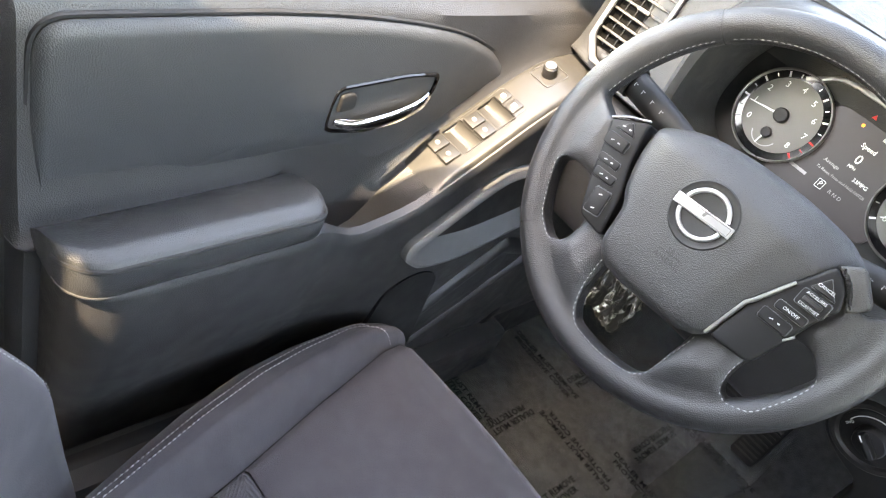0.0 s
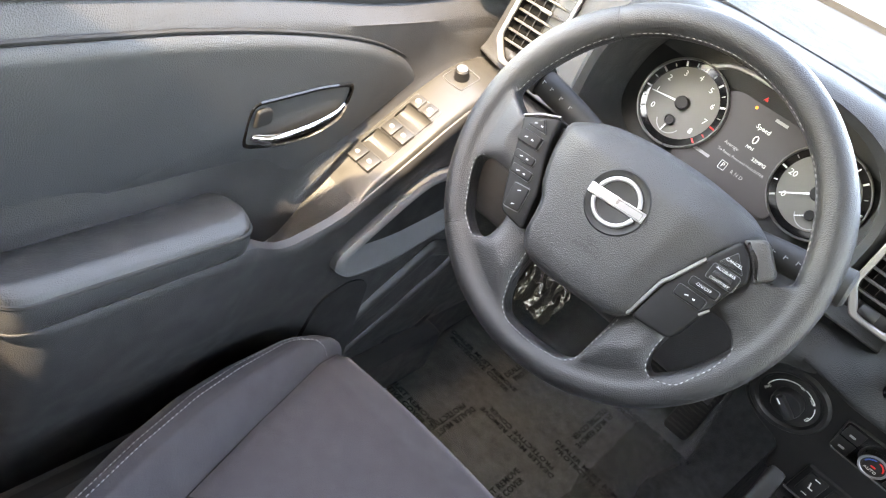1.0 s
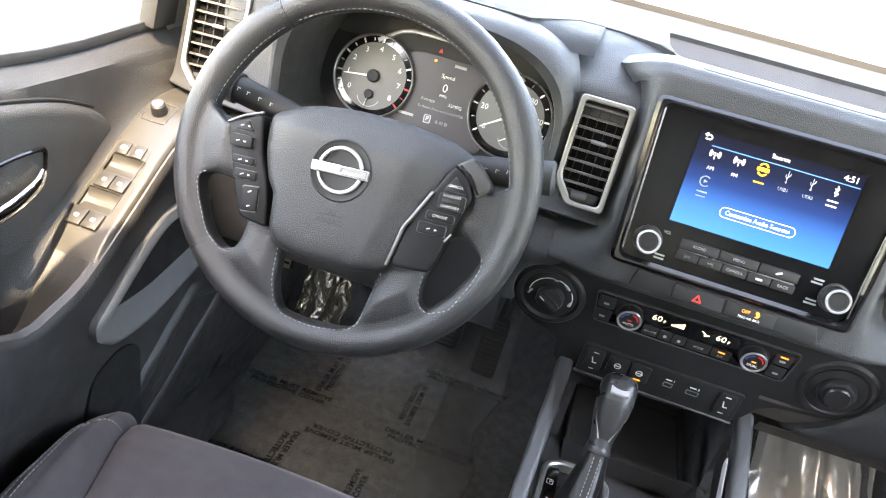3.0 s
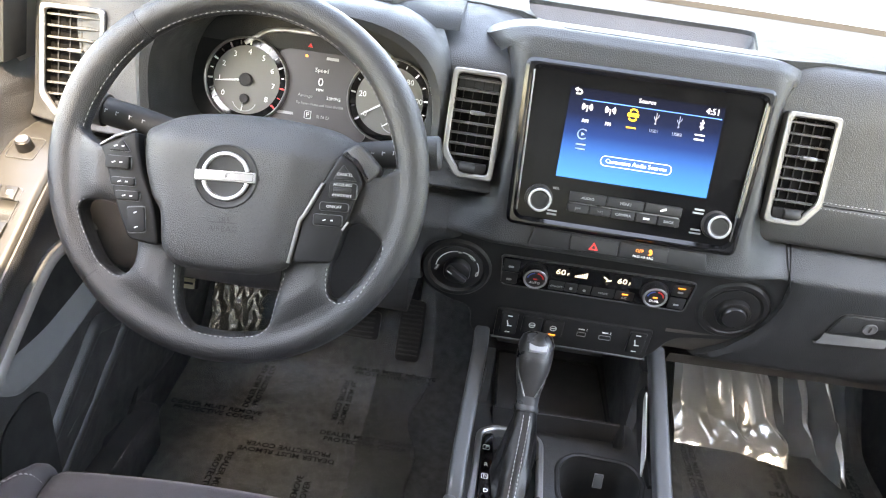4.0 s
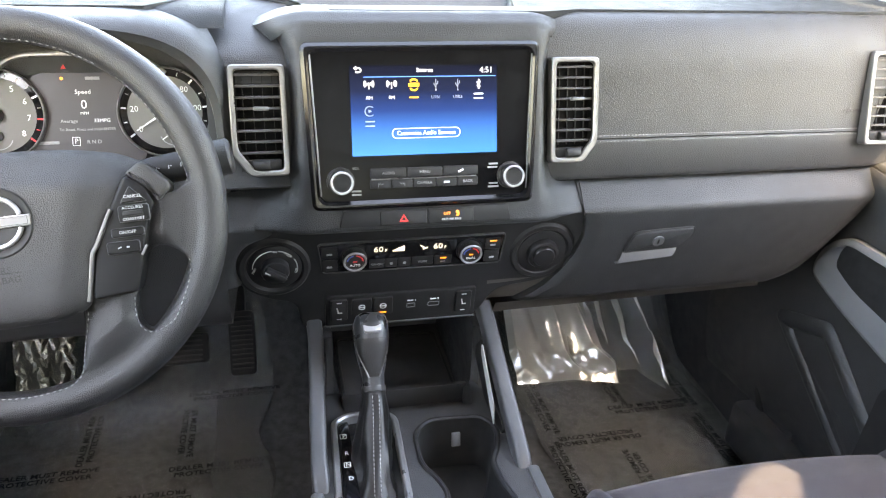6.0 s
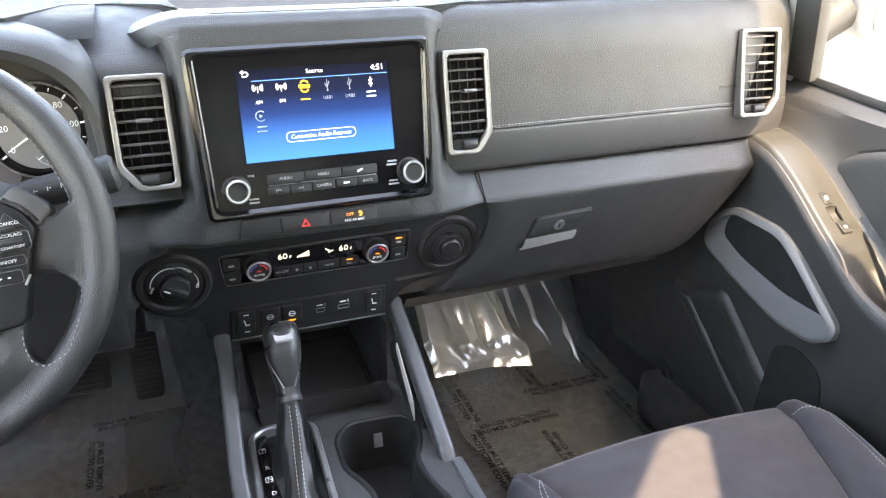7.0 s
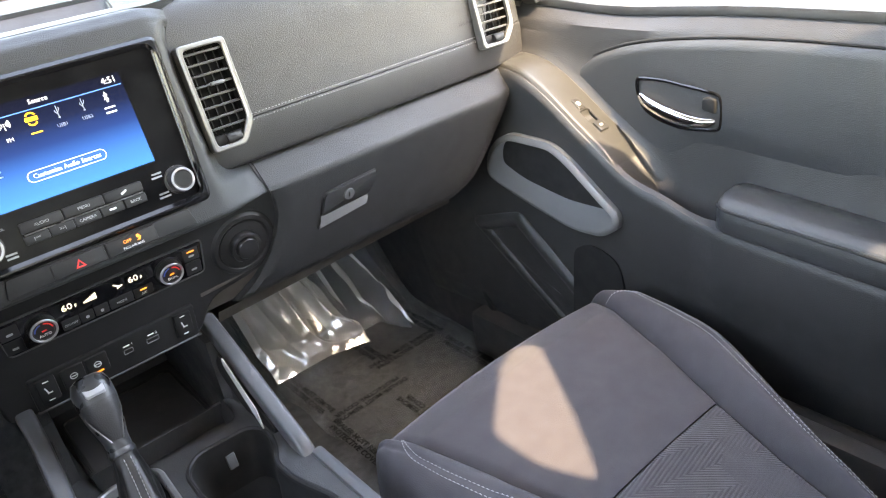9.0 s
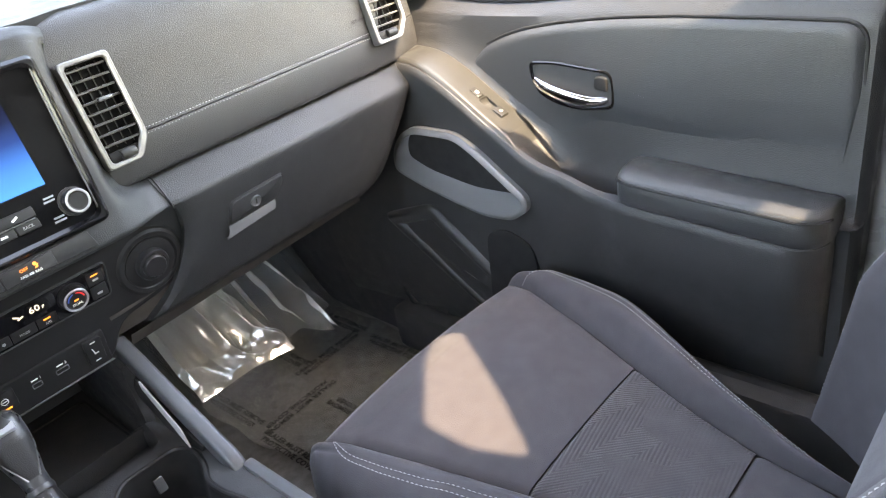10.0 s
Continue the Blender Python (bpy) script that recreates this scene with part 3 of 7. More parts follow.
# ---- glovebox ----
def low_face(x, z, out=0.0):
    """A place on the lower panel at height z, out metres proud of it."""
    ys, zs = [p[0] for p in low_prof], [p[1] for p in low_prof]
    k = [i for i in range(len(zs)) if 0.42 < zs[i] < 0.60]
    y = interp(-z, [-zs[i] for i in k], [ys[i] for i in k])
    return Vector((x, y - out, z))


GF = face_frame(low_face(0.326, 0.541), (1, 0, 0), low_face(0, 0.54) - low_face(0, 0.48))
latch_out = rounded([(-0.0385, 0.0235), (0.048, 0.0275), (0.0475, 0.014), (0.032, -0.0050), (-0.046, -0.0090)], [0.008, 0.005, 0.008, 0.004, 0.003])
bm = bmesh.new()
frame_ring(bm, inset(latch_out, -0.0022), inset(latch_out, -0.0004), -0.002, 0.0016, GF, 0.0006)
part("latch_gap", bm, DARK, gb)
bm = bmesh.new()
prism(bm, latch_out, -0.004, 0.0035, GF, 0.002)
part("latch", bm, LOWP, gb, "dark pull latch")
# light falling on the lip is put into its lighter grey
bm = bmesh.new()
lip = ((-0.047, -0.0088, 0.000), (0.032, -0.0048, 0.000)), ((-0.050, -0.016, 0.004), (0.030, -0.0105, 0.004)), ((-0.056, -0.0245, 0.0070), (0.026, -0.0170, 0.0070)), ((-0.056, -0.0258, 0.0058), (0.026, -0.0183, 0.0058)), ((-0.055, -0.0265, -0.002), (0.026, -0.0190, -0.002))
loops(bm, [[Vector(a).lerp(Vector(b), k / 8) for k in range(9)] for a, b in lip], GF, False)
part("pull_lip", bm, mat("lip_lit_grey", (0.085, 0.085, 0.086), 0.4), gb, "pull lip, painted lighter grey as if lit")
bm = bmesh.new()
lathe(bm, [(0.0085, 0.002), (0.0085, 0.005), (0.0078, 0.0056), (0.0068, 0.0050), (0.001, 0.0048)], 28, GF @ pose(-0.002, 0.0095, 0))
part("lock", bm, GREY, gb, "round metal lock")
bm = bmesh.new()
box(bm, (0.0018, 0.0075, 0.001), GF @ pose(-0.002, 0.0095, 0.0053))
part("keyhole", bm, DARK, gb)

# lighter brown paints the warm light bounced up from the footwell
KNEE = mat("knee_warm_bounce", (0.060, 0.052, 0.045), 0.5)
# passenger-side knee cover under the glovebox
bm = bmesh.new()
surf(bm, lambda u, v: (0.12 + 0.46 * u - 0.04 * u * (1 - v), interp(v, [0, 0.25, 0.3, 1], [0.074, 0.086, 0.094, 0.45]), interp(v, [0, 0.25, 0.3, 1], [0.440, 0.419, 0.4165, 0.396]) + 0.008 * u), 10, 20)
part("knee_cover", bm, KNEE, dash, "hard plastic cover with warm bounced light painted in brown")

bm = bmesh.new()
rim_top = [(0.098 + 0.1 * k / 8, 0.052, 0.4855 + 0.010 * (k / 8) ** 2) for k in range(9)]
loops(bm, [[(x, y, z + 0.004) for x, y, z in rim_top], rim_top, [(0.106 + 0.075 * k / 8, 0.078, 0.447) for k in range(9)], [(0.110 + 0.070 * k / 8, 0.16, 0.430) for k in range(9)]], None, False)
part("foot_panel", bm, KNEE, dash, "sloping panel under the outlet, warm light painted in brown")

# labelled release bracket under the driver's side
rel = thing("release_bracket", "black release bracket with a small beige label", "release lever")
bm = bmesh.new()
box(bm, (0.034, 0.012, 0.115), pose(-0.635, 0.309, 0.342, -18, 0, 0), 0.003)
part("bracket", bm, BLACK, rel)
LM = pose(-0.635, 0.2885, 0.303, 72, 0, 0)
bm = bmesh.new()
prism(bm, rrect(0.027, 0.027, 0.002, 2), 0, 0.0008, LM)
lab = part("label", bm, mat("beige_label", (0.50, 0.44, 0.30), 0.6), rel, "beige paper label")
for dy in (0.007, -0.004):
    bm = bmesh.new()
    box(bm, (0.021, 0.004, 0.0004), LM @ pose(0, dy, 0.001))
    part("print_bar", bm, DARK, lab)

# ---- display unit ----
unit = thing("infotainment_display", "glossy black infotainment display with two knobs, lit blue", "display")
bez = lambda g: rounded([(-0.1395 + g, 0.1525 - g), (0.1350 - g, 0.1545 - g), (0.1280 - g, -0.0325 + g), (-0.1335 + g, -0.0325 + g)], 0.010, 4)
bm = bmesh.new()
frame_ring(bm, bez(0), bez(0.010), -0.012, 0.006, CEN, 0.004, -0.004)
part("bezel", bm, mat("bezel_black", (0.006, 0.006, 0.007), 0.16, spec=0.3), unit, "piano black bezel")
FRONT = mat("flat_black_front", (0.005, 0.005, 0.0055), 0.16, spec=0.08, vary=0.02)
bm = bmesh.new()
prism(bm, bez(0.0098), -0.010, -0.001, CEN)
part("front", bm, FRONT, unit, "flat black front")
for sx in (-1, 1):
    bm = bmesh.new()
    tube(bm, [CEN @ Vector((sx * 0.1275 - 0.0015, 0.14, 0.003)), CEN @ Vector((sx * 0.1215 - 0.0020, -0.016, 0.003))], 0.0011, 8)
    part("side_trim", bm, GREY, unit, "thin chrome strip")
bm = bmesh.new()
box(bm, (0.150, 0.0035, 0.004), CEN @ pose(-0.002, -0.0255, 0.001), 0.0015)
part("lower_trim", bm, CHROME, unit, "thin chrome strip")
for sx in (-1, 1):
    bm = bmesh.new()
    box(bm, (0.012, 0.003, 0.003), CEN @ pose(sx * 0.110 - 0.002, -0.0250, 0.001), 0.001)
    part("lower_trim_end", bm, CHROME, unit)

# lit screen: dark at the top, blue below
SCREEN = bpy.data.materials.new("lit_screen")
SCREEN.use_nodes = True
nt = SCREEN.node_tree
b = nt.nodes["Principled BSDF"]
b.inputs["Base Color"].default_value, b.inputs["Roughness"].default_value = (0.002, 0.002, 0.003, 1), 0.10
b.inputs["Specular IOR Level"].default_value = 0.06
co = nt.nodes.new("ShaderNodeTexCoord")
sep = nt.nodes.new("ShaderNodeSeparateXYZ")
nt.links.new(co.outputs["Generated"], sep.inputs[0])
ramp = nt.nodes.new("ShaderNodeValToRGB")
el = ramp.color_ramp.elements
el[0].position, el[0].color = 0.0, (0.018, 0.21, 0.80, 1)
el[1].position, el[1].color = 1.0, (0.004, 0.006, 0.016, 1)
for p, c in ((0.22, (0.014, 0.15, 0.62, 1)), (0.50, (0.006, 0.035, 0.19, 1)), (0.72, (0.004, 0.010, 0.045, 1))):
    e = el.new(p)
    e.color = c
nt.links.new(sep.outputs[2], ramp.inputs[0])
nt.links.new(ramp.outputs[0], b.inputs["Emission Color"])
b.inputs["Emission Strength"].default_value = 0.95 * GLOW
SCW, SCH, SC0 = 0.170, 0.100, 0.028  # width, height, lower edge above the knobs
me_bm = bmesh.new()
surf(me_bm, lambda u, v: (-0.001 - SCW / 2 + SCW * u, SC0 + SCH * v, 0.0002), 1, 1, CEN)
screen = part("screen", me_bm, SCREEN, unit, "lit screen fading from black to blue")
S = lambda x, y, z=0.0006: CEN @ pose(-0.001 - SCW / 2 + SCW * x, SC0 + SCH * (1 - y), z)
lettering("title", "Source", 0.0068, S(0.5, 0.055), PAPER, screen)
lettering("clock_digits", "4:51", 0.0092, S(0.925, 0.06), PAPER, screen)
for x, s in ((0.125, "AM"), (0.275, "FM")):
    lettering("source_name", s, 0.0054, S(x, 0.355), PAPER, screen)
for x, s in ((0.575, "USB1"), (0.725, "USB2")):
    lettering("source_name", s, 0.0050, S(x, 0.355), DIM, screen)
lettering("prompt", "Customize Audio Sources", 0.0070, S(0.505, 0.755, 0.0009), PAPER, screen, "", 0.93)
bm = bmesh.new()
frame_ring(bm, [(x, y) for x, y in rrect(0.080, 0.0115, 0.0055, 6)], [(x, y) for x, y in rrect(0.0785, 0.0100, 0.0049, 6)], 0, 0.0005, S(0.505, 0.755), 0.0001)
part("prompt_frame", bm, PAPER, screen)
bm = bmesh.new()
box(bm, (SCW * 0.9, 0.0009, 0.0004), S(0.54, 0.125))
part("title_line", bm, mat("display_blue", (0.02, 0.1, 0.5), 0.5, emit=(0.1, 0.4, 1.0), estr=0.6), screen)


def screen_icon(kind, x, y, mt):
    """Small plain pictograms of the source list."""
    bm = bmesh.new()
    m = S(x, y)
    if kind == "mast":
        prism(bm, [(-0.0004, -0.004), (0.0004, -0.004), (0.0004, 0.003), (-0.0004, 0.003)], 0, 0.0003, m)
        for sx in (-1, 1):
            for r in (0.0022, 0.0040, 0.0056):
                arc = [(sx * r * math.cos(a), 0.0015 + r * math.sin(a), 0.0003) for a in (radians(-40 + 20 * k) for k in range(5))]
                ribbon(bm, arc, [(-0.0004, 0), (0.0004, 0), (0.0004, 0.0003), (-0.0004, 0.0003)], m)
    elif kind == "satellite":
        prism(bm, rrect(0.0125, 0.0042, 0.001), 0, 0.0003, m)
        for sy in (-1, 1):
            arc = [(0.0045 * math.cos(a), sy * (0.0022 + 0.004 * math.sin(a)), 0.0003) for a in (radians(20 + 28 * k) for k in range(6))]
            ribbon(bm, arc, [(-0.0009, 0), (0.0009, 0), (0.0009, 0.0003), (-0.0009, 0.0003)], m)
    elif kind == "trident":
        prism(bm, [(-0.0004, -0.006), (0.0004, -0.006), (0.0004, 0.006), (-0.0004, 0.006)], 0, 0.0003, m)
        prism(bm, circle(0.0010, 10, 0, -0.006), 0, 0.0004, m)
        for sx, yy in ((-1, 0.001), (1, 0.003)):
            ribbon(bm, [(0, yy - 0.004, 0.0003), (sx * 0.0022, yy - 0.001, 0.0003), (sx * 0.0022, yy + 0.001, 0.0003)], [(-0.0004, 0), (0.0004, 0), (0.0004, 0.0003), (-0.0004, 0.0003)], m)
    elif kind == "rune":
        ribbon(bm, [(-0.0022, -0.0025, 0.0003), (0.0022, 0.0025, 0.0003), (0.0, 0.0055, 0.0003), (0.0, -0.0055, 0.0003), (0.0022, -0.0025, 0.0003), (-0.0022, 0.0025, 0.0003)], [(-0.0004, 0), (0.0004, 0), (0.0004, 0.0003), (-0.0004, 0.0003)], m)
    elif kind == "ring":
        arc = [(0.0055 * math.cos(a), 0.0055 * math.sin(a), 0.0003) for a in (radians(45 + 27 * k) for k in range(11))]
        ribbon(bm, arc, [(-0.0006, 0), (0.0006, 0), (0.0006, 0.0003), (-0.0006, 0.0003)], m)
        prism(bm, [(-0.0014, -0.002), (0.0026, 0.0), (-0.0014, 0.002)], 0, 0.0004, m)
    elif kind == "return":
        ribbon(bm, [(-0.003, -0.0022, 0.0003), (0.002, -0.0022, 0.0003), (0.0036, 0.0, 0.0003), (0.002, 0.0022, 0.0003), (-0.002, 0.0022, 0.0003)], [(-0.0007, 0), (0.0007, 0), (0.0007, 0.0003), (-0.0007, 0.0003)], m)
        prism(bm, [(-0.005, 0.0022), (-0.0015, 0.0048), (-0.0015, -0.0004)], 0, 0.0004, m)
    else:
        prism(bm, rrect(0.011, 0.0016, 0.0004), 0, 0.0003, m)
    part("icon", bm, mt, screen)


AMBER = mat("display_amber", (0.6, 0.3, 0.02), 0.5, emit=(1.0, 0.5, 0.02), estr=0.9)
screen_icon("return", 0.055, 0.05, PAPER)
screen_icon("mast", 0.125, 0.215, PAPER)
screen_icon("mast", 0.275, 0.215, PAPER)
screen_icon("satellite", 0.425, 0.215, AMBER)
screen_icon("bar", 0.425, 0.355, AMBER)
screen_icon("trident", 0.575, 0.215, DIM)
screen_icon("trident", 0.725, 0.215, DIM)
screen_icon("rune", 0.87, 0.215, PAPER)
screen_icon("bar", 0.87, 0.325, PAPER)
screen_icon("bar", 0.87, 0.375, PAPER)
screen_icon("ring", 0.125, 0.50, DIM)
screen_icon("bar", 0.125, 0.615, DIM)
screen_icon("bar", 0.125, 0.665, DIM)


def round_knob(parent, m, r, h, ring, name="knob", face=None, grip=36):
    bm = bmesh.new()
    lathe(bm, [(r + 0.0025, -0.003), (r + 0.0025, 0.001), (r, 0.0015), (r, h - 0.003), (r - 0.0004, h - 0.001), (r - 0.0025, h), (r - 0.0035, h - 0.0006), (0.002, h - 0.0004)], 44, m)
    k = part(name, bm, KNOB, parent)
    bm = bmesh.new()
    frame_ring(bm, circle(r - 0.0004, 44), circle(r - 0.0030, 44), h - 0.003, h + 0.0006, m, 0.0005)
    part("ring", bm, ring, k, "bright metal ring")
    bm = bmesh.new()
    for i in range(grip):
        a = 2 * math.pi * i / grip
        box(bm, (0.0008, 0.0008, h * 0.6), m @ pose(r * math.cos(a), r * math.sin(a), h * 0.45, 0, 0, math.degrees(a)))
    part("grip_ridges", bm, KNOB, k)
    if face:
        bm = bmesh.new()
        lathe(bm, [(r - 0.0045, h - 0.001), (r - 0.005, h - 0.0002), (0.001, h - 0.0001)], 36, m)
        part("face", bm, face, k)
    return k


for sx in (-1, 1):
    round_knob(unit, CEN @ pose(sx * 0.1005, 0, 0), 0.0135, 0.016, EMBLEM, "volume_knob" if sx < 0 else "tuning_knob", BLACK)
lettering("volume_name", "VOL", 0.0042, CEN @ pose(-0.083, 0.014, 0.0002), DIM, unit)
for x, y, w in ((-0.083, -0.012, 0.011), (-0.083, -0.016, 0.011), (0.080, 0.014, 0.011), (0.079, 0.010, 0.012), (0.080, -0.009, 0.011), (0.080, -0.013, 0.013)):
    bm = bmesh.new()
    box(bm, (w, 0.0020, 0.0004), CEN @ pose(x, y, -0.0008))
    part("knob_caption", bm, DIM, unit)

UNIT_KEYS = [("key", -0.0460, 0.0078, 0.0415, 0.0112, "AUDIO"), ("key", -0.0032, 0.0078, 0.0415, 0.0112, "MENU"), ("key", 0.0396, 0.0078, 0.0415, 0.0112, ""),
        ("key", -0.0552, -0.0048, 0.0240, 0.0098, "|<<"), ("key", -0.0300, -0.0048, 0.0240, 0.0098, ">>|"), ("key", -0.0038, -0.0048, 0.0260, 0.0098, "CAMERA"), ("key", 0.0226, -0.0048, 0.0240, 0.0098, ""), ("key", 0.0480, -0.0048, 0.0240, 0.0098, "BACK")]
for nm, x, y, w, h, s in UNIT_KEYS:
    bm = bmesh.new()
    prism(bm, rrect(w, h, 0.0012, 2), -0.002, 0.0022, CEN @ pose(x, y, 0), 0.0008)
    key = part(nm, bm, BLACK, unit)
    if s:
        lettering("caption", s, 0.0046, CEN @ pose(x, y, 0.0023), DIM, key)
    else:
        bm = bmesh.new()
        box(bm, (0.007, 0.0022, 0.0004), CEN @ pose(x, y, 0.0023, 0, 0, 25 if x > 0.03 else 0))
        part("symbol", bm, WHITE, key)

bm = bmesh.new()
box(bm, (0.124, 0.0010, 0.003), CEN @ pose(-0.0035, 0.0010, 0.0012), 0.0004)
part("key_line", bm, SILVER, unit, "thin silver line between the key rows")

# ---- panel below the display ----
CY = lambda z: 0.030 + (0.60 - z) * 0.20
SF = face_frame((0, CY(0.53), 0.53), (1, 0, 0), (0, -0.196, 0.98))
stack = thing("centre_stack_panel", "matte black centre panel with switches and round controls", "control panel")
bm = bmesh.new()
out = rounded([(-0.150, 0.072), (-0.055, 0.078), (0.068, 0.078), (0.140, 0.072), (0.205, 0.045), (0.222, 0.005), (0.205, -0.040), (0.170, -0.050), (0.112, -0.058), (0.088, -0.104), (-0.152, -0.104), (-0.155, -0.058), (-0.190, -0.050), (-0.222, -0.030), (-0.232, 0.005), (-0.215, 0.045)], 0.018, 4)
prism(bm, out, -0.05, 0.0, SF, 0.005, 3)
part("panel", bm, BLACK, stack)
for cx in (-0.181, 0.168):
    bm = bmesh.new()
    frame_ring(bm, circle(0.0445, 48), circle(0.0335, 48), -0.004, 0.0035, SF @ pose(cx, 0.0045, 0), 0.0030, -0.006)
    part("round_rim", bm, BLACK, stack)
# strip with the hazard switch, let into the fascia under the display
HZ = CEN @ pose(-0.001, -0.0445, 0.0)
bm = bmesh.new()
prism(bm, rounded([(-0.098, 0.0105), (0.098, 0.0105), (0.103, -0.0095), (-0.103, -0.0095)], 0.002, 2), -0.004, 0.0008, HZ, 0.0008)
part("switch_strip", bm, BLACK, stack)
for x, kind in ((-0.0285, "hazard"), (0.0285, "bag")):
    bm = bmesh.new()
    prism(bm, rrect(0.055, 0.0175, 0.0015, 2), 0.0, 0.0026, HZ @ pose(x, 0, 0), 0.001)
    key = part("hazard_switch" if kind == "hazard" else "airbag_indicator", bm, BLACK, stack)
    if kind == "hazard":
        bm = bmesh.new()
        tri = [(-0.0055, -0.0040), (0.0055, -0.0040), (0.0, 0.0055)]
        frame_ring(bm, tri, inset(tri, 0.0016), 0, 0.0005, HZ @ pose(x, -0.001, 0.0026), 0.0001)
        part("triangle", bm, RED, key, "red warning triangle")
    else:
        lettering("off_lamp", "OFF", 0.0052, HZ @ pose(x - 0.005, 0.0022, 0.0029), ORANGE, key)
        lettering("caption", "PASS AIR BAG", 0.0038, HZ @ pose(x, -0.0045, 0.0029), WHITE, key)
        bm = bmesh.new()
        prism(bm, circle(0.0020, 12, 0.0072, 0.0038), 0, 0.0005, HZ @ pose(x, 0, 0.0026))
        prism(bm, [(0.005, -0.001), (0.0085, -0.001), (0.0105, 0.003), (0.0085, 0.002)], 0, 0.0005, HZ @ pose(x, 0, 0.0026))
        part("lamp", bm, ORANGE, key)

clim = thing("climate_control_panel", "black climate control panel with two dials and lit digits", "climate control")
CL = SF @ pose(-0.0055, 0.0100, 0.0005)
bm = bmesh.new()
co_ = rounded([(-0.1215, 0.0262), (0.1185, 0.0275), (0.1150, -0.0180), (-0.1160, -0.0180)], 0.005, 3)
prism(bm, co_, -0.002, 0.002, CL, 0.0012)
part("panel", bm, GLOSS, clim)
bm = bmesh.new()
frame_ring(bm, inset(co_, -0.0014), inset(co_, 0.0002), -0.001, 0.0030, CL, 0.0005)
part("panel_edge", bm, DASH_LOW, clim, "thin satin edge")
bm = bmesh.new()
prism(bm, rrect(0.118, 0.017, 0.002, 2), 0.001, 0.0026, CL @ pose(-0.005, 0.0150, 0))
part("display_window", bm, GLOSS, clim)
for x, s, sz in ((-0.0465, "60", 0.0115), (0.0300, "60", 0.0115)):
    lettering("temperature", s, sz, CL @ pose(x, 0.0145, 0.0028), LCD, clim, "", 1.1)
    lettering("unit_letter", "F", 0.006, CL @ pose(x + 0.0095, 0.0125, 0.0028), LCD, clim)
for k in range(6):
    bm = bmesh.new()
    hgt = 0.0022 + 0.0012 * k
    box(bm, (0.0021, hgt, 0.0005), CL @ pose(-0.0275 + 0.0026 * k, 0.0105 + hgt / 2, 0.0028))
    part("fan_bar", bm, LCD, clim)
bm = bmesh.new()
box(bm, (0.007, 0.0016, 0.0005), CL @ pose(0.0095, 0.0155, 0.0028, 0, 0, -35))
part("airflow_mark", bm, LCD, clim)
bm = bmesh.new()
box(bm, (0.007, 0.0016, 0.0005), CL @ pose(0.0135, 0.0125, 0.0028, 0, 0, 20))
part("airflow_mark", bm, LCD, clim)
for x, w, s in ((-0.0480, 0.0200, "ON-OFF"), (-0.0295, 0.0165, ""), (-0.0125, 0.0170, ""), (0.0110, 0.0290, "MODE"), (0.0380, 0.0240, "A/C")):
    bm = bmesh.new()
    prism(bm, rrect(w - 0.001, 0.014, 0.001, 2), 0.001, 0.003, CL @ pose(x, -0.0075, 0), 0.0006)
    key = part("key", bm, BLACK, clim)
    if s:
        lettering("caption", s, 0.0042, CL @ pose(x, -0.0085 if s != "A/C" else -0.0105, 0.0032), DIM, key)
    else:
        bm = bmesh.new()
        prism(bm, circle(0.0022 if x < 0 else 0.003, 6), 0, 0.0004, CL @ pose(x, -0.0085, 0.003))
        part("symbol", bm, DIM, key)
    if s == "A/C":
        bm = bmesh.new()
        box(bm, (0.008, 0.0018, 0.0005), CL @ pose(x, -0.0045, 0.0032))
        part("lamp", bm, ORANGE, key, "lit orange lamp")
for sx in (-1, 1):
    for y in (0.0135, -0.0065):
        bm = bmesh.new()
        prism(bm, rrect(0.020, 0.018, 0.001, 2), 0.001, 0.003, CL @ pose(sx * 0.1055 - 0.0025, y, 0), 0.0006)
        key = part("key", bm, BLACK, clim)
        bm = bmesh.new()
        prism(bm, rrect(0.007, 0.0028, 0.001, 2), 0, 0.0004, CL @ pose(sx * 0.1055 - 0.0025, y - 0.002, 0.003))
        part("symbol", bm, DIM, key)
        if sx > 0 and y > 0:
            bm = bmesh.new()
            box(bm, (0.009, 0.0018, 0.0005), CL @ pose(0.1030, y + 0.0045, 0.0032))
            part("lamp", bm, ORANGE, key, "lit orange lamp")
for x, s in ((-0.0770, "AUTO"), (0.0720, "DUAL")):
    m = CL @ pose(x, 0.0052, 0.001)
    k = round_knob(clim, m, 0.0152, 0.012, EMBLEM, "temperature_dial", BLACK)
    lettering("caption", s, 0.0048, m @ pose(0, -0.0052, 0.0122), WHITE, k)
    for a0, mt in ((100, BLUE), (10, RED)):
        bm = bmesh.new()
        arc = [(0.0098 * math.cos(radians(a0 + 12 * i)), 0.0098 * math.sin(radians(a0 + 12 * i)), 0.0121) for i in range(7)]
        ribbon(bm, arc, [(-0.0008, 0), (0.0008, 0), (0.0008, 0.0003), (-0.0008, 0.0003)], m)
        part("scale_arc", bm, mt, k)
    bm = bmesh.new()
    box(bm, (0.0052, 0.0018, 0.0005), m @ pose(0, 0.0005, 0.0123))
    part("lamp", bm, ORANGE if s == "DUAL" else RED, k)

# four-wheel-drive selector and blank twin on the other side
sel = thing("drive_mode_selector", "round black drive mode selector with white scale", "selector knob")
m = SF @ pose(-0.180, 0.0045, 0)
bm = bmesh.new()
lathe(bm, [(0.0330, -0.004), (0.0330, 0.001), (0.0318, 0.002), (0.0185, 0.0025), (0.0180, 0.002), (0.001, 0.002)], 48, m)
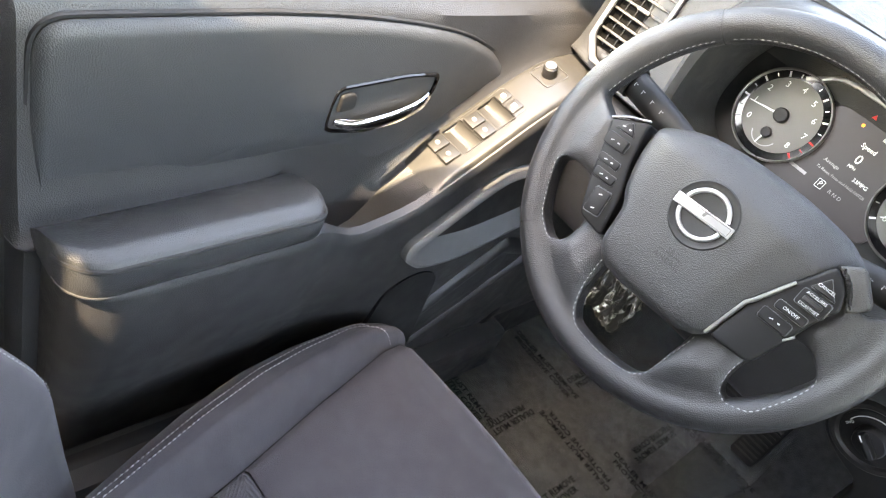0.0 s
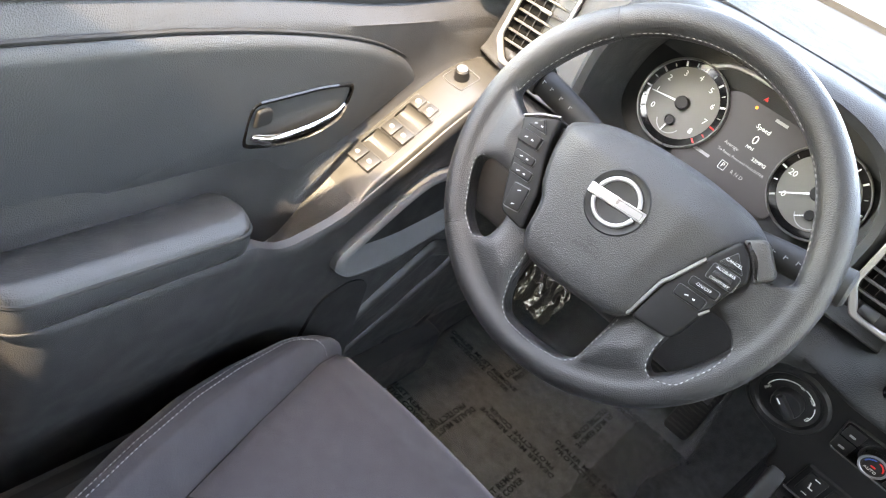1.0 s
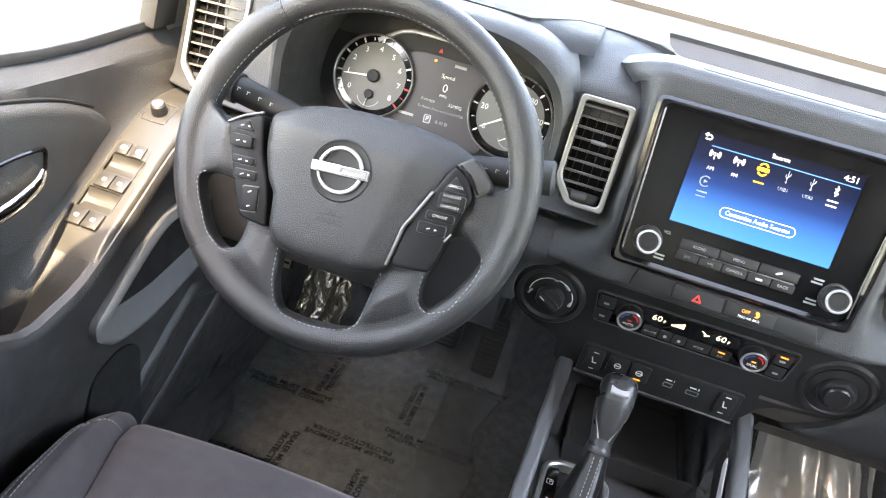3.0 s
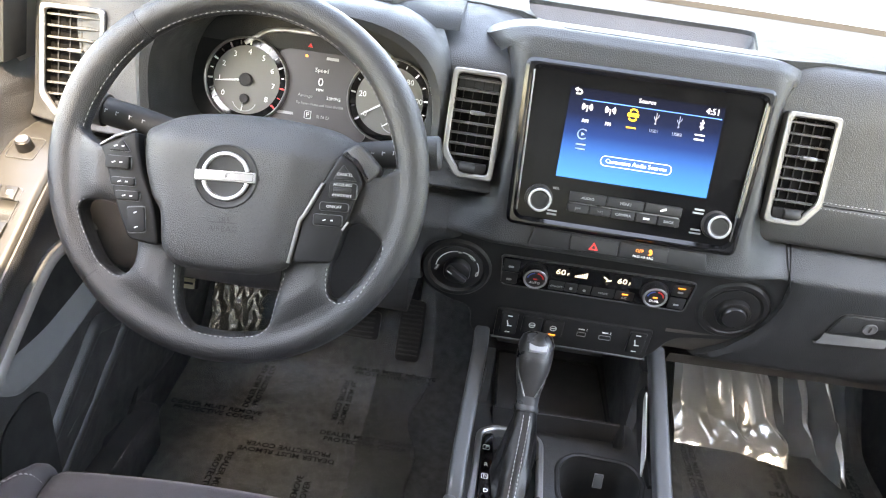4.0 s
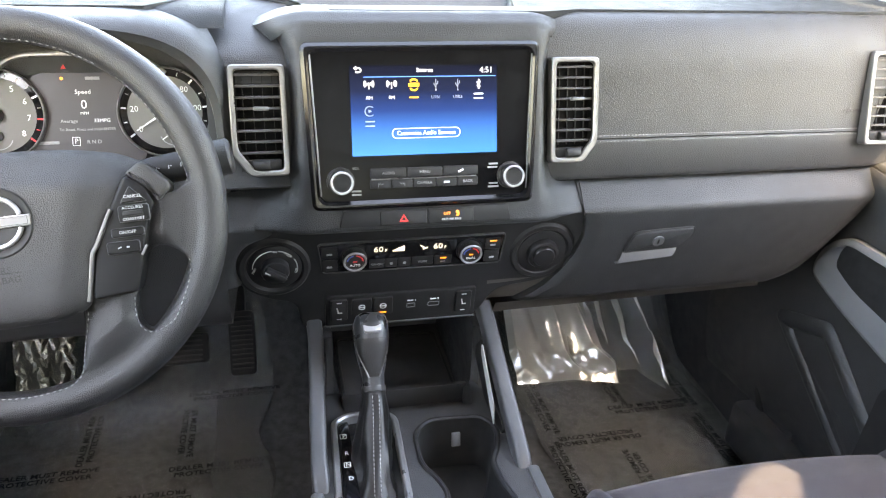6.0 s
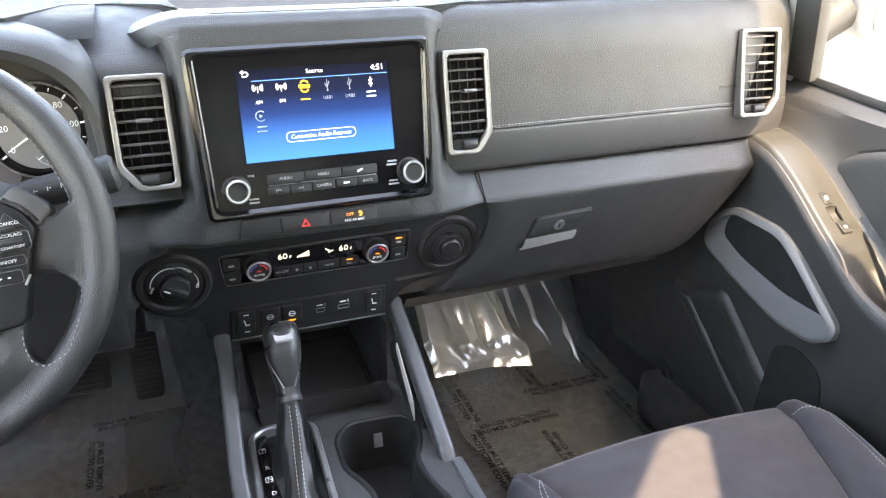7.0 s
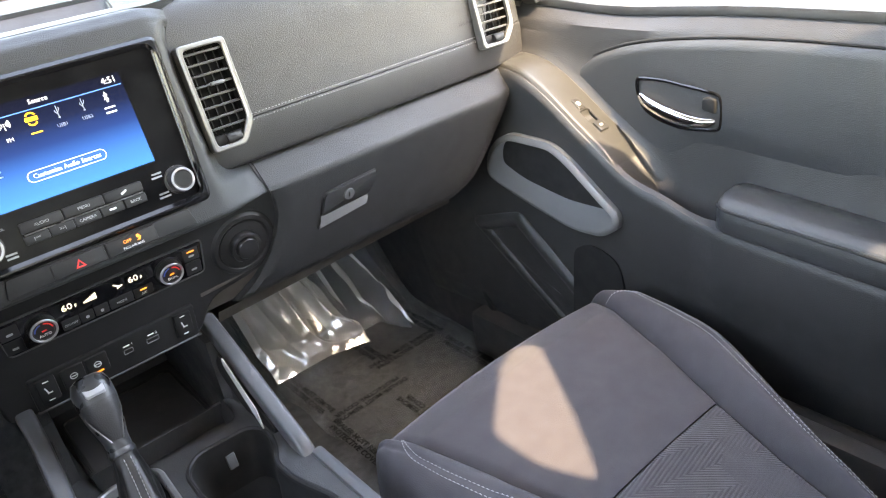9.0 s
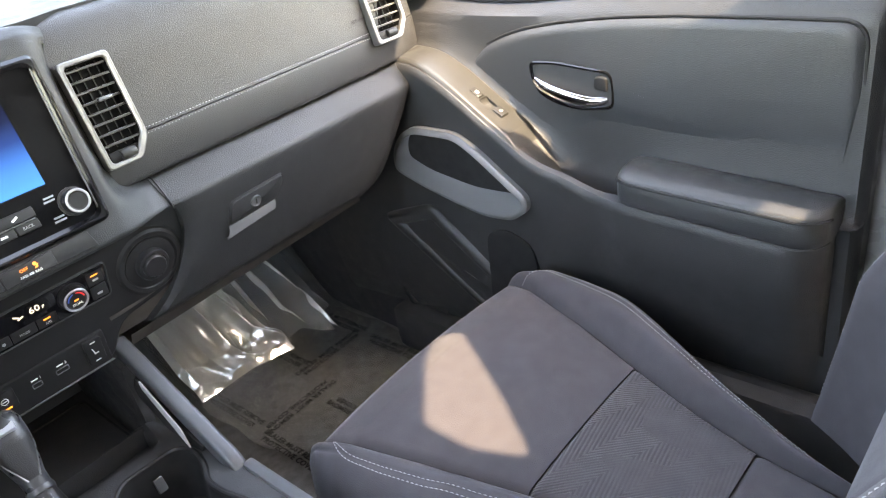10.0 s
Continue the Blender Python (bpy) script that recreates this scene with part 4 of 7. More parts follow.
part("dial_plate", bm, BLACK, sel)
bm = bmesh.new()
lathe(bm, [(0.0172, 0.001), (0.0172, 0.010), (0.0160, 0.0118), (0.0140, 0.0122), (0.001, 0.0122)], 40, m)
kn = part("knob", bm, KNOB, sel)
bm = bmesh.new()
box(bm, (0.0300, 0.0105, 0.010), m @ pose(0, 0, 0.0150, 0, 0, 145), 0.0035)
part("grip_bar", bm, KNOB, kn)
bm = bmesh.new()
box(bm, (0.0075, 0.0014, 0.0006), m @ pose(-0.0088, 0.0061, 0.0201, 0, 0, 145))
part("pointer", bm, WHITE, kn)
for a0, a1 in ((95, 178), (40, 80), (-15, 30)):
    bm = bmesh.new()
    arc = [(0.0272 * math.cos(radians(a0 + (a1 - a0) * i / 10)), 0.0272 * math.sin(radians(a0 + (a1 - a0) * i / 10)), 0.0024) for i in range(11)]
    ribbon(bm, arc, [(-0.0005, 0), (0.0005, 0), (0.0005, 0.0004), (-0.0005, 0.0004)], m)
    part("scale_arc", bm, WHITE, sel)
for a, s in ((185, "2WD"), (88, "4H"), (50, "PUSH"), (-10, "4LO")):
    lettering("scale_name", s, 0.0042, m @ pose(0.0255 * math.cos(radians(a)), 0.0255 * math.sin(radians(a)), 0.0026, 0, 0, a - 90 if a < 170 else a - 120), WHITE, sel)
ign = thing("power_outlet", "round black dashboard outlet with a flat cap", "outlet")
m = SF @ pose(0.1680, 0.0030, 0)
bm = bmesh.new()
lathe(bm, [(0.0335, -0.004), (0.0335, 0.002), (0.0260, 0.003), (0.0232, 0.002), (0.001, 0.002)], 48, m)
part("surround", bm, BLACK, ign)
bm = bmesh.new()
lathe(bm, [(0.0215, 0.0), (0.0215, 0.008), (0.0200, 0.0105), (0.0165, 0.0110), (0.0152, 0.0090), (0.0148, 0.0135), (0.0135, 0.0150), (0.001, 0.0150)], 44, m)
part("cap", bm, KNOB, ign)

# lower switch row
row = thing("switch_row", "black row of heater switches and charging sockets", "switch panel")
RW = SF @ pose(-0.018, -0.0735, 0.001)
bm = bmesh.new()
prism(bm, rrect(0.203, 0.050, 0.003, 3), -0.002, 0.003, RW, 0.0015)
part("panel", bm, BLACK, row)
bm = bmesh.new()
box(bm, (0.206, 0.0018, 0.004), RW @ pose(0, -0.0248, 0.003), 0.0006)
part("edge_line", bm, GREY, row)
for x, w, tall in ((-0.084, 0.022, 1), (-0.054, 0.026, 0), (-0.026, 0.026, 0), (0.084, 0.022, 1)):
    bm = bmesh.new()
    prism(bm, rrect(w, 0.036 if tall else 0.028, 0.002, 2), 0.002, 0.006, RW @ pose(x, 0.003 if tall else 0.006, 0), 0.0012)
    key = part("seat_heater_switch" if tall else "heater_switch", bm, BLACK, row)
    bm = bmesh.new()
    if tall:
        box(bm, (0.0016, 0.008, 0.0004), RW @ pose(x - 0.002, 0.005, 0.0062, 0, 0, 15))
        box(bm, (0.006, 0.0016, 0.0004), RW @ pose(x + 0.001, 0.000, 0.0062))
        for yy in (0.017, -0.011):
            box(bm, (0.0065, 0.0014, 0.0004), RW @ pose(x, yy, 0.0062))
    else:
        frame_ring(bm, circle(0.0045, 16), circle(0.0036, 16), 0, 0.0004, RW @ pose(x, 0.007, 0.006), 0.0001)
        box(bm, (0.007, 0.0011, 0.0004), RW @ pose(x, 0.007, 0.0062))
    part("symbol", bm, WHITE, key)
bm = bmesh.new()
box(bm, (0.009, 0.002, 0.0005), RW @ pose(-0.026, -0.004, 0.0063))
part("lamp", bm, ORANGE, row, "lit orange lamp")
for x, w in ((0.012, 0.012), (0.043, 0.016)):
    bm = bmesh.new()
    frame_ring(bm, rrect(w, 0.0075, 0.0015, 2), rrect(w - 0.002, 0.0055, 0.001, 2), 0.002, 0.004, RW @ pose(x, 0.002, 0), 0.0004)
    sk = part("charging_socket", bm, GREY, row)
    bm = bmesh.new()
    box(bm, (0.008, 0.0018, 0.0004), RW @ pose(x - 0.001, 0.0105, 0.0032))
    part("symbol", bm, WHITE, sk)
    lettering("socket_number", "1" if x < 0.03 else "2", 0.005, RW @ pose(x + 0.006, 0.0105, 0.0032), WHITE, sk)

# ---- steering wheel ----
WT = radians(23.5)
WH = face_frame((-0.4060, -0.1226, 0.6838), (1, 0, 0), (0, math.sin(WT), math.cos(WT)))
wheel = thing("steering_wheel", "dark grey leather steering wheel with grey stitching and buttons", "steering wheel")
RW_ = 0.1725  # radius of the middle of the rim


def rim_pt(a):
    """The middle line of the rim; its foot is slightly flattened."""
    c, s = math.cos(a), math.sin(a)
    r = RW_ * (1 - 0.012 * max(-s, 0) ** 4)
    return Vector((r * c, r * s, 0.0))


def rim_r(a):
    """The rim is fatter at the thumb rests."""
    d = math.degrees(a) % 360
    g = 0.0
    for c0 in (28, 152):
        g += 0.0016 * math.exp(-(((d - c0 + 180) % 360 - 180) / 14) ** 2)
    return 0.0158 + g


bm = bmesh.new()
NR = 144
rings = []
for k in range(NR + 1):
    a = 2 * math.pi * k / NR
    p = rim_pt(a)
    o = Vector((math.cos(a), math.sin(a), 0))
    r = rim_r(a)
    seam = min(abs((math.degrees(a) % 360) - s) for s in (56, 130.5, 223, 321))
    r -= 0.0012 * math.exp(-(seam / 0.7) ** 2)
    rings.append([p + o * (r * math.cos(b)) + Vector((0, 0, 1.12 * r * math.sin(b))) for b in (2 * math.pi * j / 24 for j in range(24))])
loops(bm, rings, None)
edge = [(0.166 * math.cos(radians(a)), 0.166 * math.sin(radians(a)) * 0.985) for a in range(-190, 11, 4)]
spoke_out = edge + [(0.152, 0.026), (0.140, 0.017), (0.10, 0.030), (0.0, 0.034), (-0.09, 0.022), (-0.132, 0.008), (-0.152, 0.018)]
gap_mid = rounded([(-0.0408, -0.0777), (-0.0408, -0.1000), (-0.0402, -0.1246), (-0.0335, -0.1432), (-0.0224, -0.1550), (0.0092, -0.1573), (0.0413, -0.1507), (0.0526, -0.1415), (0.0551, -0.1165), (0.0559, -0.0777)], 0.012, 4)
gap_r = rounded([(0.1061, -0.0737), (0.1047, -0.0902), (0.1085, -0.1037), (0.1197, -0.1071), (0.1354, -0.0986), (0.1492, -0.0672), (0.1518, -0.0477), (0.1441, -0.0375), (0.1299, -0.0305), (0.1166, -0.0337)], 0.007, 3)
gap_l = rounded([(-0.1434, -0.0481), (-0.1457, -0.0548), (-0.1393, -0.0705), (-0.1213, -0.1015), (-0.1018, -0.1135), (-0.0913, -0.1098), (-0.0877, -0.0986), (-0.0877, -0.0823), (-0.1087, -0.0488), (-0.1276, -0.0451)], 0.007, 3)
gap_l, gap_r, gap_mid = inset(gap_l, -0.0015), inset(gap_r, -0.0015), inset(gap_mid, -0.0015)
holed(bm, spoke_out, [gap_mid, gap_r, gap_l], -0.012, 0.0135)
# fuse rim and spokes and soften the joints, as the leather wrap does
raw = bpy.data.meshes.new("wrap")
bm.to_mesh(raw)
bm.free()
tmp = bpy.data.objects.new("wrap", raw)
scene.collection.objects.link(tmp)
mod = tmp.modifiers.new("fuse", "REMESH")
mod.mode, mod.voxel_size = "VOXEL", 0.0021
mod = tmp.modifiers.new("soften", "SMOOTH")
mod.factor, mod.iterations = 0.5, 9
deps = bpy.context.evaluated_depsgraph_get()
bm = bmesh.new()
bm.from_mesh(tmp.evaluated_get(deps).to_mesh())
bpy.data.objects.remove(tmp)
bpy.data.meshes.remove(raw)
# crown the spokes and let them fall towards the hub
segs = [(g[k - 1], g[k]) for g in (gap_mid, gap_r, gap_l) for k in range(len(g))]
sa_ = np.array([a for a, b in segs])
sb_ = np.array([b for a, b in segs])
sd_ = sb_ - sa_
sl_ = (sd_ ** 2).sum(1) + 1e-12
for v in bm.verts:
    r = math.hypot(v.co.x, v.co.y)
    if v.co.z > 0.006 and r < 0.152:
        q = np.array((v.co.x, v.co.y))
        k = np.clip(((q - sa_) * sd_).sum(1) / sl_, 0, 1)
        d = math.sqrt((((sa_ + sd_ * k[:, None]) - q) ** 2).sum(1).min())
        c = min(d / 0.017, 1.0)
        fall = max(0.0, min((0.150 - r) / 0.055, 1.0))
        v.co.z += 0.0075 * (1 - (1 - c) ** 2) * min((0.152 - r) / 0.02, 1.0) - 0.010 * fall * fall * (3 - 2 * fall)
bm.normal_update()
WRAP = BVHTree.FromBMesh(bm)


def on_wrap(p, out=0.0):
    """The nearest place on the leather, in the wheel's own frame."""
    q, nrm = WRAP.find_nearest(Vector(p))[:2]
    return WH @ (q + nrm * out)


bm.transform(WH)
part("rim", bm, LEATHER, wheel, "leather-wrapped rim and spokes", 180)
for a0 in (56, 130.5, 223, 321):
    bm = bmesh.new()
    a = radians(a0)
    p, o, r = rim_pt(a), Vector((math.cos(a), math.sin(a), 0)), rim_r(a) - 0.0008
    tube(bm, [WH @ (p + o * (r * math.cos(b)) + Vector((0, 0, 1.12 * r * math.sin(b)))) for b in (2 * math.pi * j / 20 for j in range(20))], 0.0006, 6, closed=True)
    part("rim_seam", bm, DARK, wheel)
bm = bmesh.new()
wn3 = WH.to_3x3() @ Vector((0, 0, 1))
for a0, a1 in ((59, 128), (133, 172), (8, 53)):
    line = []
    for k in range(50):
        a = radians(a0 + (a1 - a0) * k / 49)
        p, o, r = rim_pt(a), Vector((math.cos(a), math.sin(a), 0)), rim_r(a)
        line.append(on_wrap(p + o * (r * math.cos(2.75)) + Vector((0, 0, 1.12 * r * math.sin(2.75))), 0.0003))
    stitches(bm, line, 0.0036, 0.0020, 0.00055, wn3)
for gap, a, b in ((gap_mid, 0.05, 0.95), (gap_r, 0.05, 0.72), (gap_l, 0.0, 0.62)):
    ring = inset(gap, -0.0018)
    n = len(ring)
    line = [on_wrap((ring[k][0], ring[k][1], 0.012), 0.0005) for k in range(int(a * n), int(b * n))]
    stitches(bm, line, 0.0032, 0.0020, 0.0006, wn3)
part("rim_stitching", bm, WHEELTHREAD, wheel, "grey cross stitching")


hub_out = rounded([(-0.0874, 0.0303), (-0.0572, 0.0495), (-0.0161, 0.0579), (0.0411, 0.0611), (0.0939, 0.0565), (0.1157, 0.0469), (0.1020, 0.0203), (0.0848, -0.0289), (0.0771, -0.0323), (0.0696, -0.0729), (0.0626, -0.0842), (0.0420, -0.0922), (-0.0209, -0.0967), (-0.0448, -0.0934), (-0.0563, -0.0785), (-0.0612, -0.0444), (-0.0725, -0.0322), (-0.0850, -0.0017)], [0.006, 0.02, 0.03, 0.03, 0.02, 0.006, 0.02, 0.006, 0.006, 0.01, 0.012, 0.015, 0.02, 0.015, 0.012, 0.006, 0.006, 0.02], 4)


def hub_z(x, y):
    """Flat face; the upper band and both flanks fall away from soft creases."""
    soft = lambda d, w: (math.sqrt(d * d + w * w) + d) * 0.5
    z = 0.0335 - 0.75 * soft(y - 0.027 + 0.03 * abs(x), 0.004)
    return z - 0.30 * soft(abs(x + 0.002) - 0.058 - 0.15 * y, 0.004) - 0.22 * soft(-0.075 - y, 0.006)


bm = bmesh.new()
hc = Vector((0.0, -0.02))
rings = [[(x, y, -0.02) for x, y in hub_out]]
for k in range(26):
    f = 1 - 0.97 * k / 25
    roll = 0.006 * max(0.0, 1 - k / 3) ** 2
    rings.append([(hc.x + (x - hc.x) * f * (1 - (0.0 if k else 0)), hc.y + (y - hc.y) * f, hub_z(hc.x + (x - hc.x) * f, hc.y + (y - hc.y) * f) - roll) for x, y in hub_out])
loops(bm, rings, WH, True, False, True)
hub = part("airbag_cover", bm, HUB, wheel, "grained dark grey airbag cover")
# raised emblem: a plain ring and bar
EC = WH @ pose(-0.0007, -0.0034, 0.0330, 0, 0, 4.5)
bm = bmesh.new()
lathe(bm, [(0.0305, -0.003), (0.0305, 0.0006), (0.0292, 0.0016), (0.0275, 0.0010), (0.0262, 0.0004), (0.001, 0.0008)], 48, EC)
em = part("emblem", bm, BLACK, wheel, "round chrome emblem with a plain bar")
bm = bmesh.new()
for a0, a1 in ((15, 165), (195, 345)):
    arc = [(0.0212 * math.cos(radians(a0 + (a1 - a0) * k / 24)), 0.0212 * math.sin(radians(a0 + (a1 - a0) * k / 24)), 0.0012) for k in range(25)]
    ribbon(bm, arc, rounded([(-0.0024, 0), (0.0024, 0), (0.0014, 0.0022), (-0.0014, 0.0022)], 0.0008, 2), EC)
part("emblem_ring", bm, EMBLEM, em)
bm = bmesh.new()
prism(bm, rrect(0.0575, 0.0098, 0.001, 2), 0.0008, 0.0036, EC, 0.001)
bar = part("emblem_bar", bm, EMBLEM, em)
bm = bmesh.new()
frame_ring(bm, rrect(0.0535, 0.0072, 0.0006, 2), rrect(0.0523, 0.0060, 0.0005, 2), 0.0034, 0.0038, EC, 0.0001)
part("bar_outline", bm, GREY, bar)
for y, s in ((-0.0445, "SRS"), (-0.0530, "AIRBAG")):
    lettering("embossed_word", s, 0.0080, WH @ pose(0.003, y, 0.0333, 0, 0, 4.5), BLACK, hub)
bm = bmesh.new()
box(bm, (0.027, 0.0007, 0.0005), WH @ pose(0.003, -0.0468, 0.0334, 0, 0, 4.5))
part("embossed_line", bm, BLACK, hub)
for sx in (-1, 1):
    bm = bmesh.new()
    box(bm, (0.006, 0.0015, 0.0006), WH @ pose(sx * 0.047 - 0.002, -0.003, 0.0328))
    box(bm, (0.0015, 0.006, 0.0006), WH @ pose(sx * 0.046 - 0.002, -0.003, 0.0328))
    part("horn_mark", bm, BLACK, hub)

# button pods
def pod(s):
    WP = WH @ Matrix.Translation((0, 0, 0.0045))
    pts = [(0.1018, 0.0343), (0.1185, 0.0250), (0.1275, 0.0080), (0.1223, -0.0014), (0.1084, -0.0702), (0.0701, -0.0757), (0.0745, -0.0272), (0.0904, 0.0091)]
    if s < 0:
        pts = [(0.0941, 0.0272), (0.1281, 0.0082), (0.1239, 0.0006), (0.1051, -0.0457), (0.0898, -0.0766), (0.0588, -0.0793), (0.0654, -0.0527), (0.0714, -0.0347), (0.0836, -0.0117), (0.0902, 0.0090)]
    out = rounded([(s * x, y) for x, y in pts], 0.006, 3)
    bm = bmesh.new()
    prism(bm, out, -0.010, 0.0205, WP, 0.003, 3)
    p = part("button_pod", bm, POD, wheel, "black button pod")
    bm = bmesh.new()
    if s > 0:
        ribbon(bm, [WP @ Vector(v) for v in ((0.0895, 0.004, 0.0215), (0.0760, -0.028, 0.0225), (0.0725, -0.034, 0.0225), (0.0665, -0.076, 0.019))], rounded([(-0.0022, -0.002), (0.0022, -0.002), (0.0012, 0.0015), (-0.0012, 0.0015)], 0.0006, 2), up=WP.to_3x3() @ Vector((0, 0, 1)))
    else:
        ribbon(bm, [WP @ Vector(v) for v in ((-0.128, 0.009, 0.0195), (-0.114, 0.019, 0.0205), (-0.095, 0.0275, 0.0205))], rounded([(-0.0014, -0.002), (0.0014, -0.002), (0.001, 0.001), (-0.001, 0.001)], 0.0005, 2), up=WP.to_3x3() @ Vector((0, 0, 1)))
    part("pod_trim", bm, SILVER if s > 0 else EDGE, p, "satin silver strip")
    keys = ([(0.1090, 0.0160, 0.0220, 0.0120, 4, "CANCEL"), (0.1093, 0.0000, 0.0250, 0.0140, 4, "RES"), (0.1031, -0.0166, 0.0270, 0.0080, 4, "ON/OFF"), (0.0988, -0.0299, 0.0270, 0.0105, 4, "")] if s > 0 else
            [(-0.1080, 0.0100, 0.0200, 0.0090, 4, ""), (-0.1066, -0.0055, 0.0230, 0.0120, 4, ""), (-0.1004, -0.0229, 0.0230, 0.0078, 4, ""), (-0.0943, -0.0357, 0.0230, 0.0090, 4, ""), (-0.0829, -0.0571, 0.0170, 0.0240, 10, "")])
    for i, (x, y, w, h, turn, word) in enumerate(keys):
        bm = bmesh.new()
        km = WP @ pose(x, y, 0.0205, 0, 0, turn)
        o = rrect(w, h, 0.002, 2)
        if i == 0:
            o = rounded([(-w / 2, -h / 2), (w / 2, -h / 2), (w / 2 * (0.8 if s > 0 else 0.9), -h / 2 + 0.002), (-s * w * 0.1, h / 2 + 0.002)], 0.0015, 2)
        prism(bm, o, -0.002, 0.0028 if i != 1 else 0.006, km, 0.001)
        k = part("button", bm, POD, p)
        # thin pale ring paints the glint on the button's edge
        bm = bmesh.new()
        frame_ring(bm, [(a * 1.05, b * 1.09) for a, b in o], o, -0.002, 0.0012, km, 0.0003)
        part("button_edge", bm, EDGE, k)
        if word == "RES":
            bm = bmesh.new()
            box(bm, (0.017, 0.0050, 0.004), km @ pose(0, 0, 0.006), 0.0015)
            part("rocker", bm, BLACK, k)
            lettering("caption", "ACCEL/RES", 0.0036, km @ pose(0, 0.0050, 0.0062), KEYPRINT, k)
            lettering("caption", "COAST/SET", 0.0036, km @ pose(0, -0.0050, 0.0062), KEYPRINT, k)
        elif word:
            lettering("caption", word, 0.0046 if len(word) < 6 else 0.0040, km @ pose(0, -0.001 if i == 0 else 0, 0.003 if i != 1 else 0.0062), KEYPRINT, k)
        else:
            bm = bmesh.new()
            for dy in ((0,) if h < 0.02 else (0.007, -0.007)):
                box(bm, (0.0034, 0.0010, 0.0004), km @ pose(-0.003 if h < 0.02 else 0, dy, 0.003 if i != 1 else 0.0062, 0, 0, 20))
                if h < 0.02:
                    box(bm, (0.0024, 0.0014, 0.0004), km @ pose(0.004, dy, 0.003 if i != 1 else 0.0062))
            part("symbol", bm, KEYPRINT, k)
    if s > 0:
        bm = bmesh.new()
        box(bm, (0.010, 0.0022, 0.0008), WP @ pose(0.1160, -0.0330, 0.0215, 0, 0, 62), 0.0004)
        part("pod_mark", bm, SILVER, p)


pod(1)
pod(-1)
bm = bmesh.new()
prism(bm, rounded([(0.1018, 0.0350), (0.1169, 0.0475), (0.1430, 0.0250), (0.1300, 0.0090), (0.1192, 0.0255)], [0.003, 0.006, 0.008, 0.004, 0.006], 4), -0.010, 0.0240, WH, 0.004, 3)
part("pod_cap", bm, HUB, wheel, "grey cap over the button pod")
# column shroud and stalks
col = thing("steering_column", "black steering column shroud with two stalks", "steering column")
bm = bmesh.new()
lathe(bm, [(0.052, -0.19), (0.056, -0.05), (0.058, -0.035), (0.050, -0.028)], 36, WH @ pose(-0.002, -0.015, 0))
part("shroud", bm, BLACK, col)
for s, x1, y1 in ((-1, -0.165, 0.047), (1, 0.165, 0.050)):
    bm = bmesh.new()
    p0, p1 = Vector((s * 0.05, 0.030, -0.056)), Vector((x1, y1, -0.050))
    tube(bm, [WH @ p0.lerp(p1, k / 6) for k in range(7)], [0.010, 0.011, 0.0125, 0.0138, 0.0145, 0.0148, 0.0148], 16)
    st = part("stalk", bm, BLACK, col)
    bm = bmesh.new()
    tube(bm, [WH @ p0.lerp(p1, 0.985), WH @ p0.lerp(p1, 1.21), WH @ p0.lerp(p1, 1.235)], [0.0175, 0.0182, 0.0150], 18)
    part("stalk_end", bm, DASH if s > 0 else BLACK, st)
    bm = bmesh.new()
    for f in ((0.62, 0.72, 0.82) if s > 0 else (0.60, 0.72, 0.84, 0.94)):
        c = p0.lerp(p1, f)
        box(bm, (0.0008, 0.004, 0.0005), WH @ pose(c.x, c.y, c.z + 0.0147), 0)
        box(bm, (0.002, 0.0008, 0.0005), WH @ pose(c.x + 0.002, c.y + 0.001, c.z + 0.0148), 0)
    part("stalk_marks", bm, DIM, st)

# ---- instrument cluster ----
CT = radians(18)
CF = face_frame((-0.405, 0.142, 0.706), (1, 0, 0), (0, math.sin(CT), math.cos(CT)))
clu = thing("instrument_cluster", "instrument cluster with two white-scaled gauges and lit display", "instrument cluster")
DIALF = mat("dial_face", (0.115, 0.110, 0.100), 0.5, vary=0.03)
DISPLAY = mat("cluster_display", (0.016, 0.016, 0.019), 0.35, emit=(0.5, 0.5, 0.6), estr=0.02)
bm = bmesh.new()
prism(bm, rounded([(-0.158, -0.085), (0.172, -0.085), (0.172, 0.05), (0.12, 0.095), (-0.10, 0.095), (-0.158, 0.05)], 0.03, 5), -0.01, -0.006, CF)
part("backplate", bm, DARK, clu)
bm = bmesh.new()
prism(bm, rounded([(-0.058, -0.058), (0.080, -0.058), (0.076, 0.030), (0.060, 0.048), (-0.036, 0.048), (-0.054, 0.030)], 0.010, 4), -0.006, -0.002, CF)
disp = part("centre_display", bm, DISPLAY, clu, "dim lit centre display")
bm = bmesh.new()
arc = spline([(-0.088, 0.046, 0.0), (-0.074, 0.056, 0.0), (-0.058, 0.066, 0.0), (-0.030, 0.070, 0.0), (0.048, 0.070, 0.0), (0.078, 0.066, 0.0), (0.096, 0.056, 0.0), (0.110, 0.046, 0.0)], 8)
ribbon(bm, arc, rounded([(-0.0042, -0.003), (0.0042, -0.003), (0.0026, 0.003), (-0.0026, 0.003)], 0.001, 2), CF)
part("brow_trim", bm, EMBLEM, clu, "satin silver brow")


